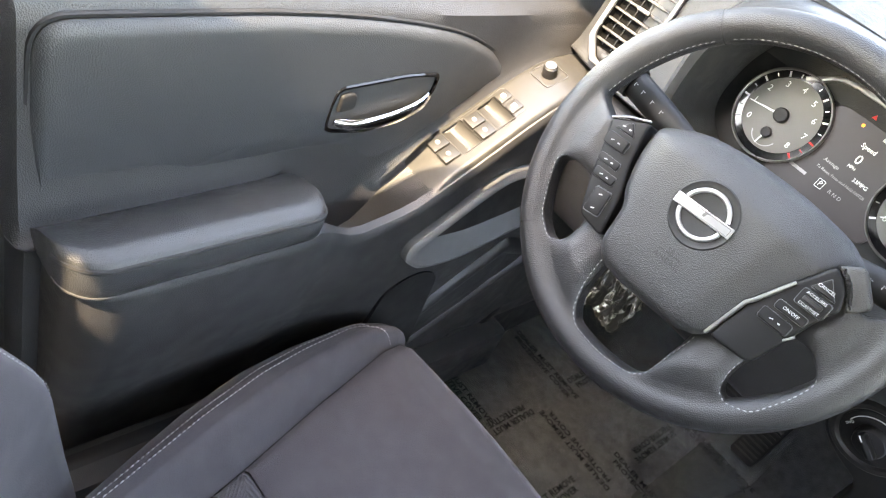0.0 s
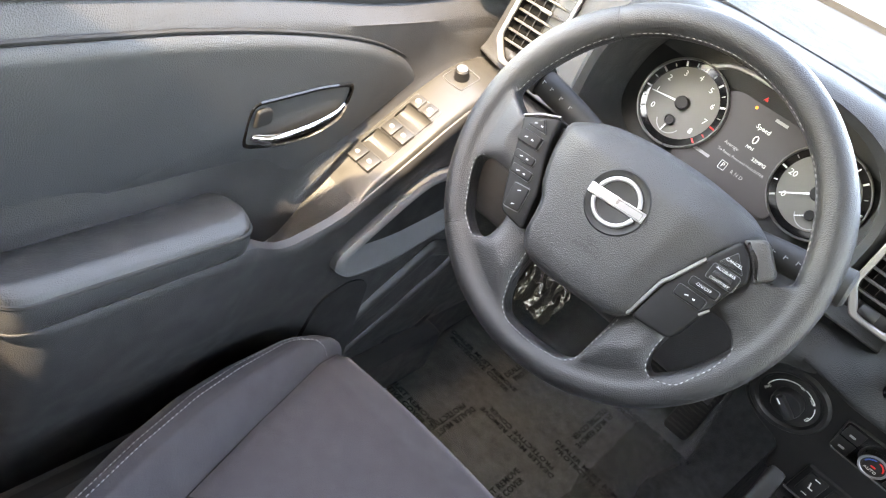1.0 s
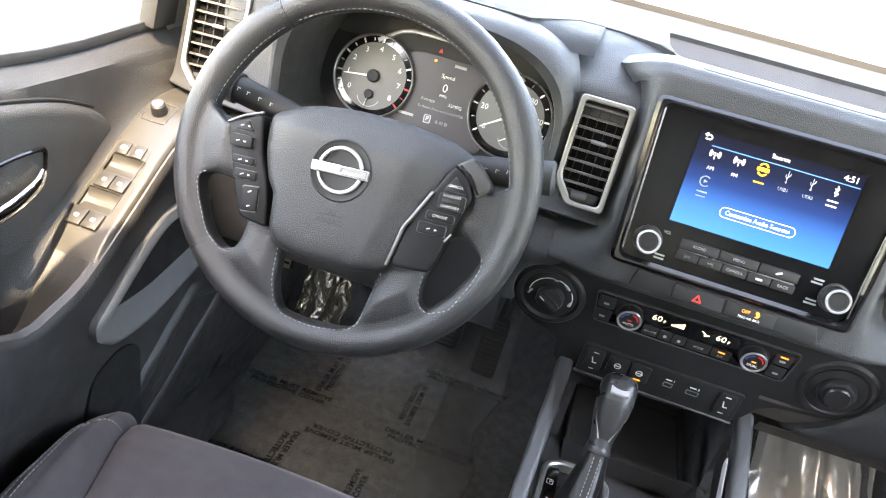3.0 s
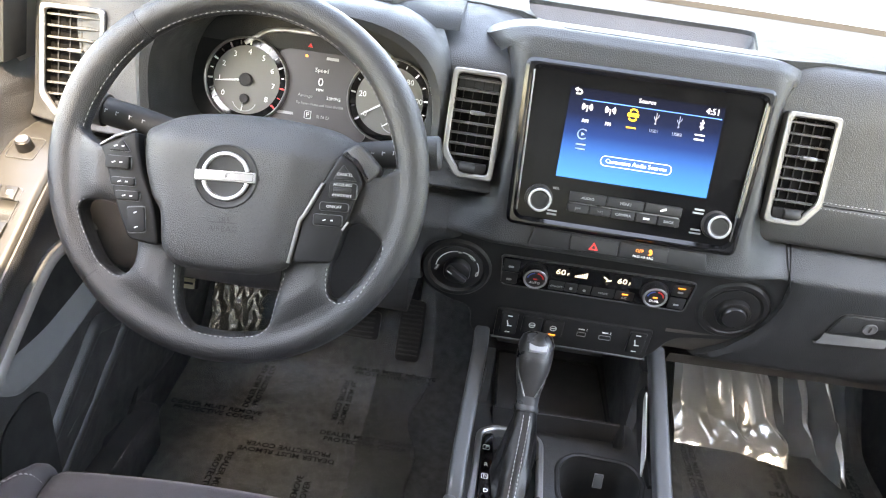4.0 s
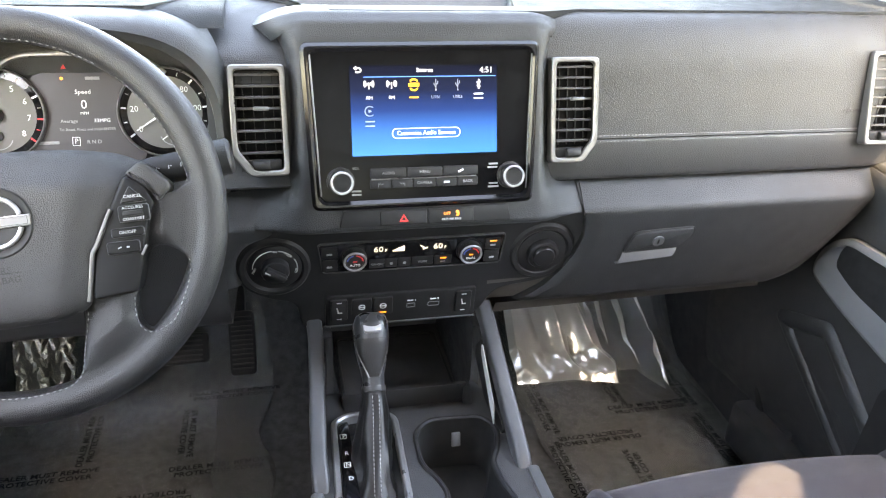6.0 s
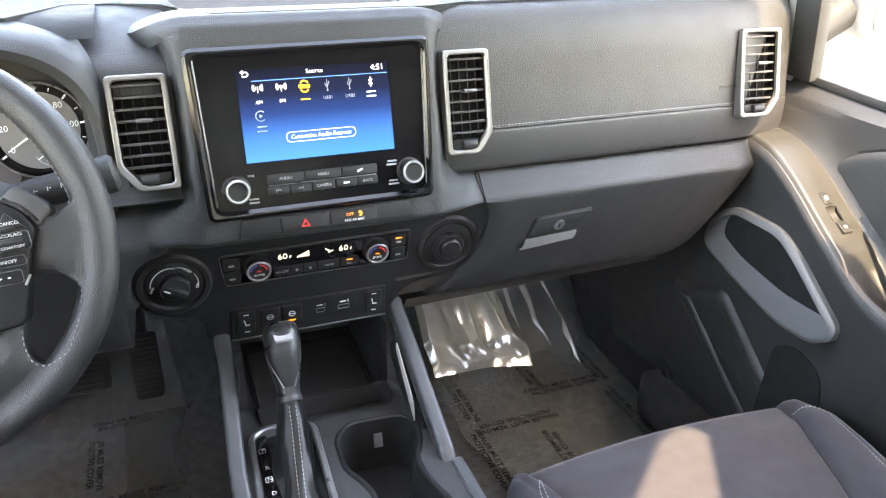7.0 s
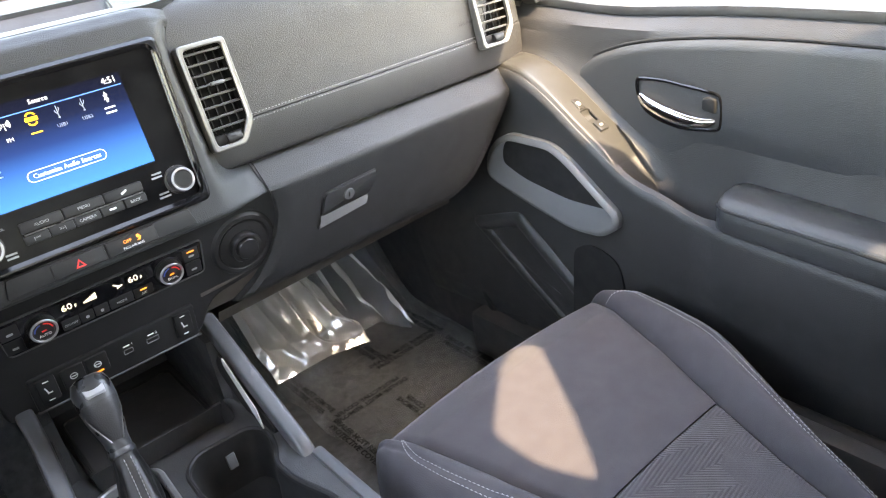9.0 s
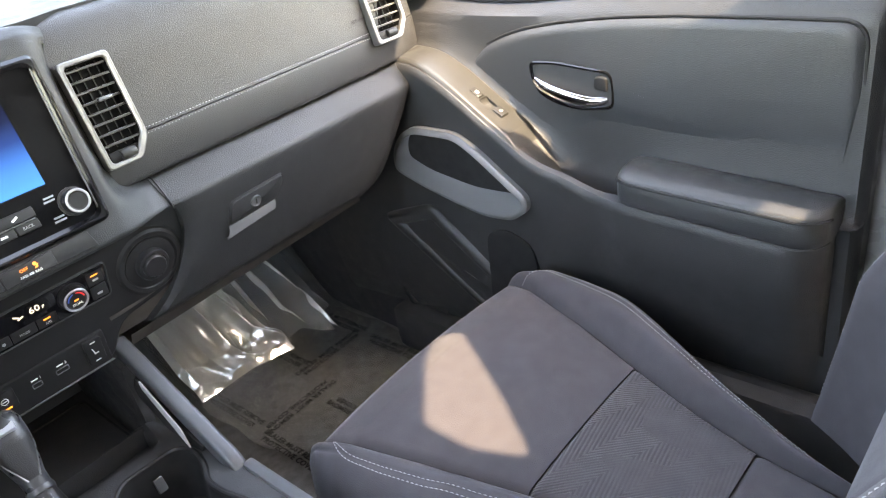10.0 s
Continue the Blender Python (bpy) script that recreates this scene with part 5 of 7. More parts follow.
def gauge(cx, numbers, a0, a1, needle, small):
    m = CF @ pose(cx, 0.0, 0)
    bm = bmesh.new()
    frame_ring(bm, circle(0.0545, 64), circle(0.0520, 64), -0.006, 0.0072, m, 0.001)
    g = part("gauge", bm, SILVER, clu, "round gauge with bright rim")
    bm = bmesh.new()
    frame_ring(bm, circle(0.0521, 64), circle(0.0435, 64), -0.004, 0.0012, m, 0.0002)
    part("scale_ring", bm, GLOSS, g)
    bm = bmesh.new()
    lathe(bm, [(0.0435, -0.003), (0.0435, 0.0003), (0.001, 0.0006)], 64, m)
    part("dial", bm, DIALF, g)
    n = len(numbers)
    for i in range(n):
        a = radians(a0 + (a1 - a0) * i / (n - 1))
        if numbers[i]:
            lettering("number", numbers[i], 0.0100, m @ pose(0.0355 * math.cos(a), 0.0355 * math.sin(a), 0.0012), WHITE, g)
    for i in range((n - 1) * 2 + 1):
        a = radians(a0 + (a1 - a0) * i / ((n - 1) * 2))
        bm = bmesh.new()
        long = i % 2 == 0
        box(bm, (0.0062 if long else 0.004, 0.0022 if long else 0.0012, 0.0005), m @ pose(0.0475 * math.cos(a), 0.0475 * math.sin(a), 0.0016, 0, 0, math.degrees(a)))
        part("tick", bm, RED if n == 9 and i >= 14 else WHITE, g)
    a = radians(needle)
    bm = bmesh.new()
    prism(bm, [(0.006, -0.0013), (0.040, -0.0006), (0.040, 0.0006), (0.006, 0.0013)], 0.004, 0.0056, m @ pose(0, 0, 0, 0, 0, needle))
    part("needle", bm, WHITE, g)
    bm = bmesh.new()
    lathe(bm, [(0.0085, 0.0), (0.0085, 0.006), (0.007, 0.0075), (0.001, 0.0075)], 28, m)
    part("needle_hub", bm, BLACK, g)
    sm = m @ pose(small, -0.024, 0)
    bm = bmesh.new()
    arcp = [(0.016 * math.cos(radians(200 + 14 * i)), 0.016 * math.sin(radians(200 + 14 * i)), 0.0012) for i in range(11)]
    ribbon(bm, arcp, [(-0.0006, 0), (0.0006, 0), (0.0006, 0.0004), (-0.0006, 0.0004)], sm)
    part("small_scale", bm, DIM, g)
    bm = bmesh.new()
    prism(bm, [(0.003, -0.001), (0.016, -0.0005), (0.016, 0.0005), (0.003, 0.001)], 0.003, 0.0042, sm @ pose(0, 0, 0, 0, 0, 262 if small <= 0 else 215))
    part("small_needle", bm, WHITE, g)
    bm = bmesh.new()
    lathe(bm, [(0.0060, 0.0), (0.0060, 0.0045), (0.005, 0.0055), (0.001, 0.0055)], 24, sm)
    part("small_hub", bm, BLACK, g)


gauge(-0.0810, ["0", "1", "2", "3", "4", "5", "6", "7", "8"], 215, -38, 188, 0.0)
gauge(0.1060, ["0", "20", "40", "60", "80", "100", "120"], 215, -35, 213, 0.008)
DW = lambda x, y: CF @ pose(x + 0.0145, y + 0.0075, -0.0015)
lettering("display_word", "Speed", 0.0075, DW(0.0, 0.018), WHITE, disp)
lettering("display_word", "0", 0.0150, DW(0.0, 0.003), WHITE, disp)
lettering("display_word", "MPH", 0.0048, DW(0.0, -0.007), WHITE, disp)
lettering("display_word", "Average", 0.0058, DW(-0.018, -0.016), DIM, disp)
lettering("display_word", "33MPG", 0.0062, DW(0.019, -0.016), WHITE, disp)
lettering("display_word", "To Reset, Press and Hold ENTER", 0.0046, DW(0.002, -0.026), DIM, disp)
lettering("display_word", "P", 0.0085, DW(-0.012, -0.040), WHITE, disp)
lettering("display_word", "R N D", 0.0062, DW(0.008, -0.041), DIM, disp)
for x, y, w in ((-0.042, -0.041, 0.022), (0.012, 0.034, 0.016)):
    bm = bmesh.new()
    box(bm, (w, 0.0036, 0.0004), DW(x, y))
    part("display_bar", bm, DIM, disp)
bm = bmesh.new()
frame_ring(bm, rrect(0.009, 0.0105, 0.001, 2), rrect(0.0078, 0.0093, 0.001, 2), 0, 0.0004, DW(-0.012, -0.040), 0.0001)
part("gear_frame", bm, WHITE, disp)
bm = bmesh.new()
prism(bm, [(-0.003, -0.0025), (0.003, -0.0025), (0, 0.003)], 0, 0.0005, CF @ pose(-0.004, 0.055, -0.001))
part("warning_lamp", bm, RED, clu, "red warning lamp")
bm = bmesh.new()
prism(bm, circle(0.002, 10), 0, 0.0005, DW(-0.022, 0.034))
part("display_lamp", bm, ORANGE, disp)

# ---- centre console ----
con = thing("centre_console", "dark plastic centre console with a bin and cupholders", "console")
CZ = 0.332
bm = bmesh.new()
plan = rounded([(-0.128, 0.045), (0.088, 0.045), (0.098, -0.06), (0.112, -0.20), (0.115, -0.75), (-0.150, -0.75), (-0.148, -0.20), (-0.138, -0.06)], 0.012, 3)
bin_hole = rounded([(-0.108, 0.040), (0.078, 0.040), (0.072, -0.008), (-0.10, -0.004)], 0.008, 3)
gate_c = rounded([(-0.119, -0.020), (-0.100, -0.008), (-0.053, -0.008), (-0.039, -0.024), (-0.045, -0.175), (-0.125, -0.175)], 0.012, 4)
cup_c = rounded([(-0.016, -0.056), (0.004, -0.034), (0.074, -0.038), (0.087, -0.062), (0.078, -0.098), (0.064, -0.122), (0.066, -0.160), (0.084, -0.225), (0.074, -0.26), (0.006, -0.26), (-0.008, -0.22), (0.004, -0.165), (-0.004, -0.138), (-0.018, -0.112)], 0.016, 4)
holed(bm, plan, [bin_hole, gate_c, cup_c], CZ - 0.006, CZ)
part("deck", bm, DASH_LOW, con)
bm = bmesh.new()
loops(bm, [[(x, y, CZ - 0.003) for x, y in plan], [(x * 1.02, y, CZ - 0.02) for x, y in plan], [(x * 1.06, y, 0.0) for x, y in plan]])
part("side_skirt", bm, DASH_LOW, con)
bm = bmesh.new()
loops(bm, [[(x, y, CZ - 0.001) for x, y in cup_c], [(x, y, CZ - 0.075) for x, y in inset(cup_c, 0.006)]], None, True, False, True)
part("cupholder", bm, DARK, con, "twin cupholder with rubber tab")
bm = bmesh.new()
frame_ring(bm, inset(cup_c, -0.006), inset(cup_c, 0.0005), CZ - 0.004, CZ + 0.003, None, 0.002)
part("cupholder_rim", bm, BLACK, con)
bm = bmesh.new()
box(bm, (0.012, 0.004, 0.020), pose(0.038, -0.052, CZ - 0.020, -12, 0, 0), 0.0015)
part("cup_tab", bm, GREY, con)
# open bin running under the dashboard
bm = bmesh.new()
bo = [(-0.112, 0.30), (0.082, 0.30), (0.074, -0.008), (-0.102, -0.004)]
loops(bm, [[(bo[0][0], bo[0][1], 0.42), (bo[1][0], bo[1][1], 0.42), (bo[2][0], bo[2][1], CZ - 0.001), (bo[3][0], bo[3][1], CZ - 0.001)], [(-0.108, 0.26, 0.298), (0.078, 0.26, 0.298), (0.070, 0.006, 0.298), (-0.098, 0.010, 0.298)]], None, True, False, True)
part("bin", bm, DASH_LOW, con, "open black storage bin")
bm = bmesh.new()
frame_ring(bm, rrect(0.165, 0.175, 0.01, 3), rrect(0.157, 0.167, 0.008, 3), 0, 0.003, pose(-0.014, 0.145, 0.2985), 0.001)
part("bin_mat", bm, RUBBER, con)
bm = bmesh.new()
for sx in (-0.118, 0.089):
    loops(bm, [[(sx - 0.006, 0.05, 0.0), (sx + 0.006, 0.05, 0.0), (sx + 0.006, 0.36, 0.0), (sx - 0.006, 0.36, 0.0)], [(sx - 0.006, 0.05, 0.42), (sx + 0.006, 0.05, 0.42), (sx + 0.006, 0.36, 0.42), (sx - 0.006, 0.36, 0.42)]], None, True, True, True)
part("tunnel_wall", bm, DASH_LOW, con)
RAIL = mat("rail_satin", (0.056, 0.059, 0.063), 0.38)
# grab rails bridging from the console up to the panel
for x0, x1 in ((-0.1425, -0.1345), (0.1035, 0.1015)):
    bm = bmesh.new()
    line = spline([(x0, -0.150, 0.300), (x0, -0.125, 0.334), (x0, -0.095, 0.350), ((x0 + x1) / 2, -0.03, 0.385), (x1, 0.035, 0.420), (x1, 0.075, 0.438)], 6)
    ribbon(bm, line, rounded([(-0.0100, -0.014), (0.0100, -0.014), (0.0100, 0.011), (-0.0100, 0.011)], 0.006, 3))
    part("side_rail", bm, RAIL, con, "satin grey side rail")
    bm = bmesh.new()
    s = 1 if x0 > 0 else -1
    ribbon(bm, [(x0 - s * 0.008, -0.075, 0.334), (x0 - s * 0.010, -0.01, 0.362), (x1 - s * 0.010, 0.04, 0.40)], [(-0.003, -0.03), (0.003, -0.03), (0.003, 0.008), (-0.003, 0.008)])
    part("rail_web", bm, BLACK, con)
bm = bmesh.new()
prism(bm, rounded([(0.0, -0.022), (0.10, 0.0), (0.105, 0.014), (0.02, 0.002)], 0.006, 3), -0.0008, 0.0008, face_frame((0.0865, -0.070, 0.352), (0, 0.88, 0.47), (0, -0.47, 0.88)), 0.0003)
part("rail_liner", bm, mat("bright_liner", (0.55, 0.55, 0.54), 0.35), con, "bright liner inside the rail")
for x0 in (-0.145, 0.110):
    bm = bmesh.new()
    box(bm, (0.016, 0.62, 0.05), pose(x0 + (0.002 if x0 > 0 else -0.003), -0.45, 0.312), 0.005)
    part("side_edge", bm, GREY, con)

# ---- gear selector ----
gear = thing("gear_selector", "automatic gear selector with black knob and stitched leather boot", "gear selector")
bm = bmesh.new()
frame_ring(bm, inset(gate_c, -0.004), inset(gate_c, 0.004), CZ - 0.004, CZ + 0.006, None, 0.002, CZ - 0.02)
part("gate_frame", bm, EMBLEM, gear, "satin silver frame")
bm = bmesh.new()
prism(bm, inset(gate_c, 0.003), CZ - 0.014, CZ - 0.008)
part("gate_plate", bm, DARK, gear)
bm = bmesh.new()
prism(bm, rounded([(-0.116, -0.022), (-0.100, -0.018), (-0.100, -0.165), (-0.118, -0.165)], 0.004, 2), CZ - 0.008, CZ + 0.002, None, 0.001)
pl = part("position_strip", bm, GLOSS, gear)
for s, y in (("P", -0.048), ("R", -0.080), ("N", -0.100), ("D", -0.124)):
    lettering("position_letter", s, 0.0085, pose(-0.109 + (0.001 if s != "D" else 0.002), y, CZ + 0.0024), WHITE, pl)
bm = bmesh.new()
for y in (-0.048, -0.100):
    frame_ring(bm, rrect(0.0085, 0.0088, 0.001, 1), rrect(0.0072, 0.0075, 0.001, 1), 0, 0.0003, pose(-0.109, y, CZ + 0.0021), 0.0001)
part("letter_frames", bm, WHITE, pl)
top_k, foot = Vector((-0.067, 0.008, 0.474)), Vector((-0.072, -0.095, CZ - 0.008))


def boot_axis(s):
    """Middle of the slack boot: it leans aside towards its foot."""
    return foot.lerp(top_k, s) + Vector((-0.008 * max(0, 1 - s / 0.40) ** 1.2, 0, 0))


bm = bmesh.new()
rings = []
ax = (top_k - foot).normalized()
sx = Vector((1, 0, 0))
fy = ax.cross(sx).normalized()
for s, rx, ry in ((0.0, 0.027, 0.064), (0.025, 0.0250, 0.060), (0.05, 0.0235, 0.054), (0.10, 0.0225, 0.046), (0.15, 0.0225, 0.039), (0.20, 0.0215, 0.0335), (0.26, 0.0205, 0.0285), (0.32, 0.0185, 0.0245), (0.38, 0.0168, 0.021), (0.43, 0.0150, 0.0180), (0.475, 0.0140, 0.0162), (0.49, 0.0148, 0.0166), (0.50, 0.0138, 0.0150)):
    c = boot_axis(s)
    w = 0.13 * max(0, 1 - s / 0.55) ** 0.9
    n2 = (Vector((0, 0, 1)).lerp(ax, min(s * 3, 1))).normalized()
    v2 = n2.cross(sx).normalized()
    ring = []
    for k in range(48):
        a = 2 * math.pi * k / 48
        # the folds lie on the flanks; the seam in front stays taut
        flank = abs(math.cos(a)) ** 0.7
        f = 1 + w * flank * (math.sin(6 * a + 7 * s) + 0.5 * math.sin(11 * a - 16 * s))
        if s < 0.05:
            c2, s2 = math.copysign(abs(math.cos(a)) ** 0.6, math.cos(a)), math.copysign(abs(math.sin(a)) ** 0.6, math.sin(a))
        else:
            c2, s2 = math.cos(a), math.sin(a)
        ring.append(c + sx * rx * f * c2 + v2 * ry * f * s2)
    rings.append(ring)
loops(bm, rings, None, True, True, True)
part("boot", bm, mat("boot_leather", (0.009, 0.009, 0.0095), 0.36, bump=0.2, bscale=1100, kind="cells"), gear, "black leather boot")
bm = bmesh.new()
for dx in (-0.0038, 0.0038):
    line = []
    for s, ry in ((0.02, 0.060), (0.10, 0.0470), (0.20, 0.0345), (0.32, 0.0250), (0.43, 0.0185), (0.485, 0.0168)):
        n2 = (Vector((0, 0, 1)).lerp(ax, min(s * 3, 1))).normalized()
        v2 = n2.cross(sx).normalized()
        line.append(boot_axis(s) + sx * dx - (v2 * ry if v2.y > 0 else -v2 * ry) * 1.01)
    stitches(bm, spline(line, 8), 0.0038, 0.0012, 0.0007, (0, -0.8, 0.6))
part("boot_stitching", bm, THREAD, gear, "pale double stitching")
bm = bmesh.new()
rings = []
KR = [(0.48, 0.0125, 0.0135), (0.51, 0.0135, 0.0140), (0.56, 0.0140, 0.0145), (0.60, 0.0140, 0.0148), (0.66, 0.0165, 0.0175), (0.76, 0.0205, 0.021), (0.86, 0.0225, 0.0235), (0.95, 0.0222, 0.023), (1.005, 0.0185, 0.0185), (1.025, 0.012, 0.012), (1.03, 0.003, 0.003)]
for s, rx, ry in KR:
    c = foot.lerp(top_k, s)
    rings.append([c + sx * rx * math.copysign(abs(math.cos(a)) ** 0.85, math.cos(a)) + fy * ry * math.copysign(abs(math.sin(a)) ** 0.85, math.sin(a)) for a in (2 * math.pi * k / 32 for k in range(32))])
loops(bm, rings, None, True, True, True)
part("knob", bm, mat("knob_shell", (0.034, 0.036, 0.039), 0.30), gear, "satin dark grey knob")
back = (fy if fy.y < 0 else -fy)
bm = bmesh.new()
KF = face_frame(foot.lerp(top_k, 0.930) + back * 0.0172, sx, ax * 0.85 - back * 0.53)
prism(bm, rounded([(-0.0125, 0.0105), (0.0125, 0.0105), (0.0105, -0.0105), (-0.0105, -0.0105)], 0.003, 3), -0.008, 0.0046, KF, 0.0014)
part("release_button", bm, SATINLITE, gear, "satin silver button")
bm = bmesh.new()
rings = []
for j in range(13):
    s = 0.585 + 0.270 * j / 12
    rx, ry = interp(s, [k[0] for k in KR], [k[1] for k in KR]), interp(s, [k[0] for k in KR], [k[2] for k in KR])
    half = radians(24 + 44 * min(1, j / 8))
    row = []
    for k in range(17):
        a = radians(90) - half + 2 * half * k / 16
        e = 1.045 if 0 < k < 16 and 0 < j < 12 else 0.985
        row.append(foot.lerp(top_k, s) + sx * rx * e * math.copysign(abs(math.cos(a)) ** 0.85, math.cos(a)) + back * ry * e * abs(math.sin(a)) ** 0.85)
    rings.append(row)
loops(bm, rings, None, False)
part("knob_leather", bm, mat("knob_leather", (0.018, 0.018, 0.0185), 0.45, bump=0.22, bscale=900, kind="cells"), gear, "grained black leather grip")
for s2 in (-1, 1):
    bm = bmesh.new()
    line = [r[0 if s2 > 0 else 16] + back * 0.0004 for r in rings[0:10:3]]
    tube(bm, spline(line, 6), 0.0012, 8)
    part("knob_trim", bm, SILVER, gear)
bm = bmesh.new()
lathe(bm, [(0.0146, -0.004), (0.0158, 0.0), (0.0146, 0.005)], 32, Matrix.Translation(foot.lerp(top_k, 0.503)) @ ax.to_track_quat("Z", "Y").to_matrix().to_4x4())
part("collar", bm, mat("collar_satin", (0.04, 0.042, 0.045), 0.35), gear)

# ---- pedals ----
for nm, lab, x, y, z, w, h, lean in (("brake_pedal", "black ribbed rubber brake pedal", -0.365, 0.40, 0.20, 0.11, 0.055, 35), ("accelerator_pedal", "dark ribbed accelerator pedal", -0.250, 0.38, 0.215, 0.046, 0.115, 30)):
    pd = thing(nm, lab, "pedal")
    m = face_frame((x, y, z), (1, 0, 0), (0, math.sin(radians(lean)), math.cos(radians(lean))))
    bm = bmesh.new()
    prism(bm, rrect(w, h, 0.008, 3), -0.012, 0.0, m, 0.003)
    part("pad", bm, RUBBER, pd)
    bm = bmesh.new()
    n = int(h / 0.009)
    for k in range(n):
        box(bm, (w * 0.8, 0.003, 0.003), m @ pose(0, -h * 0.4 + h * 0.8 * k / (n - 1), 0.001), 0.0008, 1)
    part("ribs", bm, DASH_LOW, pd)
    bm = bmesh.new()
    tube(bm, [(x, y + 0.01, z), (x, y + 0.10, z + 0.12), (x, y + 0.12, z + 0.25)], 0.009, 8)
    part("lever", bm, BLACK, pd)

# ---- front doors ----
# height of the ledge that carries the switches, along the door
ZO = ([-0.70, -0.34, -0.30, -0.254, -0.20, -0.16, -0.132, -0.10, -0.068, -0.035, 0.0, 0.04, 0.09, 0.36], [0.450, 0.458, 0.465, 0.477, 0.492, 0.517, 0.537, 0.560, 0.584, 0.606, 0.624, 0.632, 0.630, 0.60])
ZI = ZO


def smooth_curve(xs, ys):
    P = spline([(x, y, 0) for x, y in zip(xs, ys)], 10)
    return [p.x for p in P], [p.y for p in P]


ZO, ZI = smooth_curve(*ZO), smooth_curve(*ZI)
zo = lambda y: interp(y, *ZO)
zi = lambda y: interp(y, *ZI)


def ease(q):
    q = max(0.0, min(q, 1.0))
    return q * q * (3 - 2 * q)


def along(s, y):
    """The driver's door reaches less far back than the passenger's."""
    return y if s > 0 or y > -0.30 else -0.30 + (y + 0.30) * 0.88


def seam_z(s, y):
    """Height of the seam under the armrest, y in the cab."""
    return interp(y, [-0.598, -0.346], [0.441, 0.459]) if s > 0 else interp(y, [-0.554, -0.345], [0.489, 0.500])


def piping_z(s, y):
    return interp(y, [-0.597, -0.350], [0.477, 0.492]) if s > 0 else interp(y, [-0.560, -0.355], [0.519, 0.525])


def door_section(y, s=1):
    q = ease((-0.255 - y) / 0.085)
    a = zo(y) * (1 - q) + seam_z(s, along(s, y)) * q
    b = a
    hi = max(a + 0.035, 0.56)
    hi = min(hi, 0.672)
    k = max(0.0, min((y + 0.345) / 0.02, (-0.170 - y) / 0.07, 1.0))
    dip = 0.056 * k * k * (3 - 2 * k)
    sec = [(0.778, 0.700), (0.776, 0.722), (0.760, 0.726), (0.750, 0.716), (0.742, 0.700), (0.737, 0.688), (0.736, 0.674), (0.734, (hi + 0.674) / 2), (0.732, hi), (0.727, a + 0.018), (0.722, a + 0.005 - 0.7 * dip), (0.714, a - dip), (0.690, a - dip), (0.671, a - 0.8 * dip), (0.664, a + 0.001),
           (0.655, b - 0.001), (0.6515, b - 0.007), (0.651, b - 0.016), (0.654, b - 0.05), (0.660, b * 0.5 + 0.13), (0.668, 0.24), (0.676, 0.17), (0.688, 0.11), (0.700, 0.085)]
    # under the armrest the panel swells inwards, and rounds off towards the door's rear edge
    swell = 0.0105 * ease((-0.295 - y) / 0.06)
    d = max(0.0, min(-0.552 - y, 0.050))
    away = 0.050 - math.sqrt(max(0.0, 0.0025 - d * d))
    if y < -0.602:
        away = 0.2
    sill = 0.010 + 0.010 * math.exp(-((y + 0.11) / 0.13) ** 2)
    out = []
    for i, (x, z) in enumerate(sec):
        if 1 <= i <= 5:
            z -= sill * (1.0 if i < 4 else 0.6 if i == 4 else 0.2)
        if i >= 15:
            x += 0.030 * ease((0.335 - z) / 0.07) * ease((-0.19 - y) / 0.09)
            x = min(x - swell * (1 - 0.6 * ease((0.40 - z) / 0.2)) + away, max(x, 0.714))
        elif i >= 11:
            x = max(x, min(0.6405 + away, 0.7145 - 0.0005 * i))
        out.append((x, z))
    return out


def panel_x(y, z):
    """How far from the middle of the cab the lower door panel stands at a height."""
    q = [p for p in door_section(y)[15:]]
    return interp(-z, [-p[1] for p in q], [p[0] for p in q])


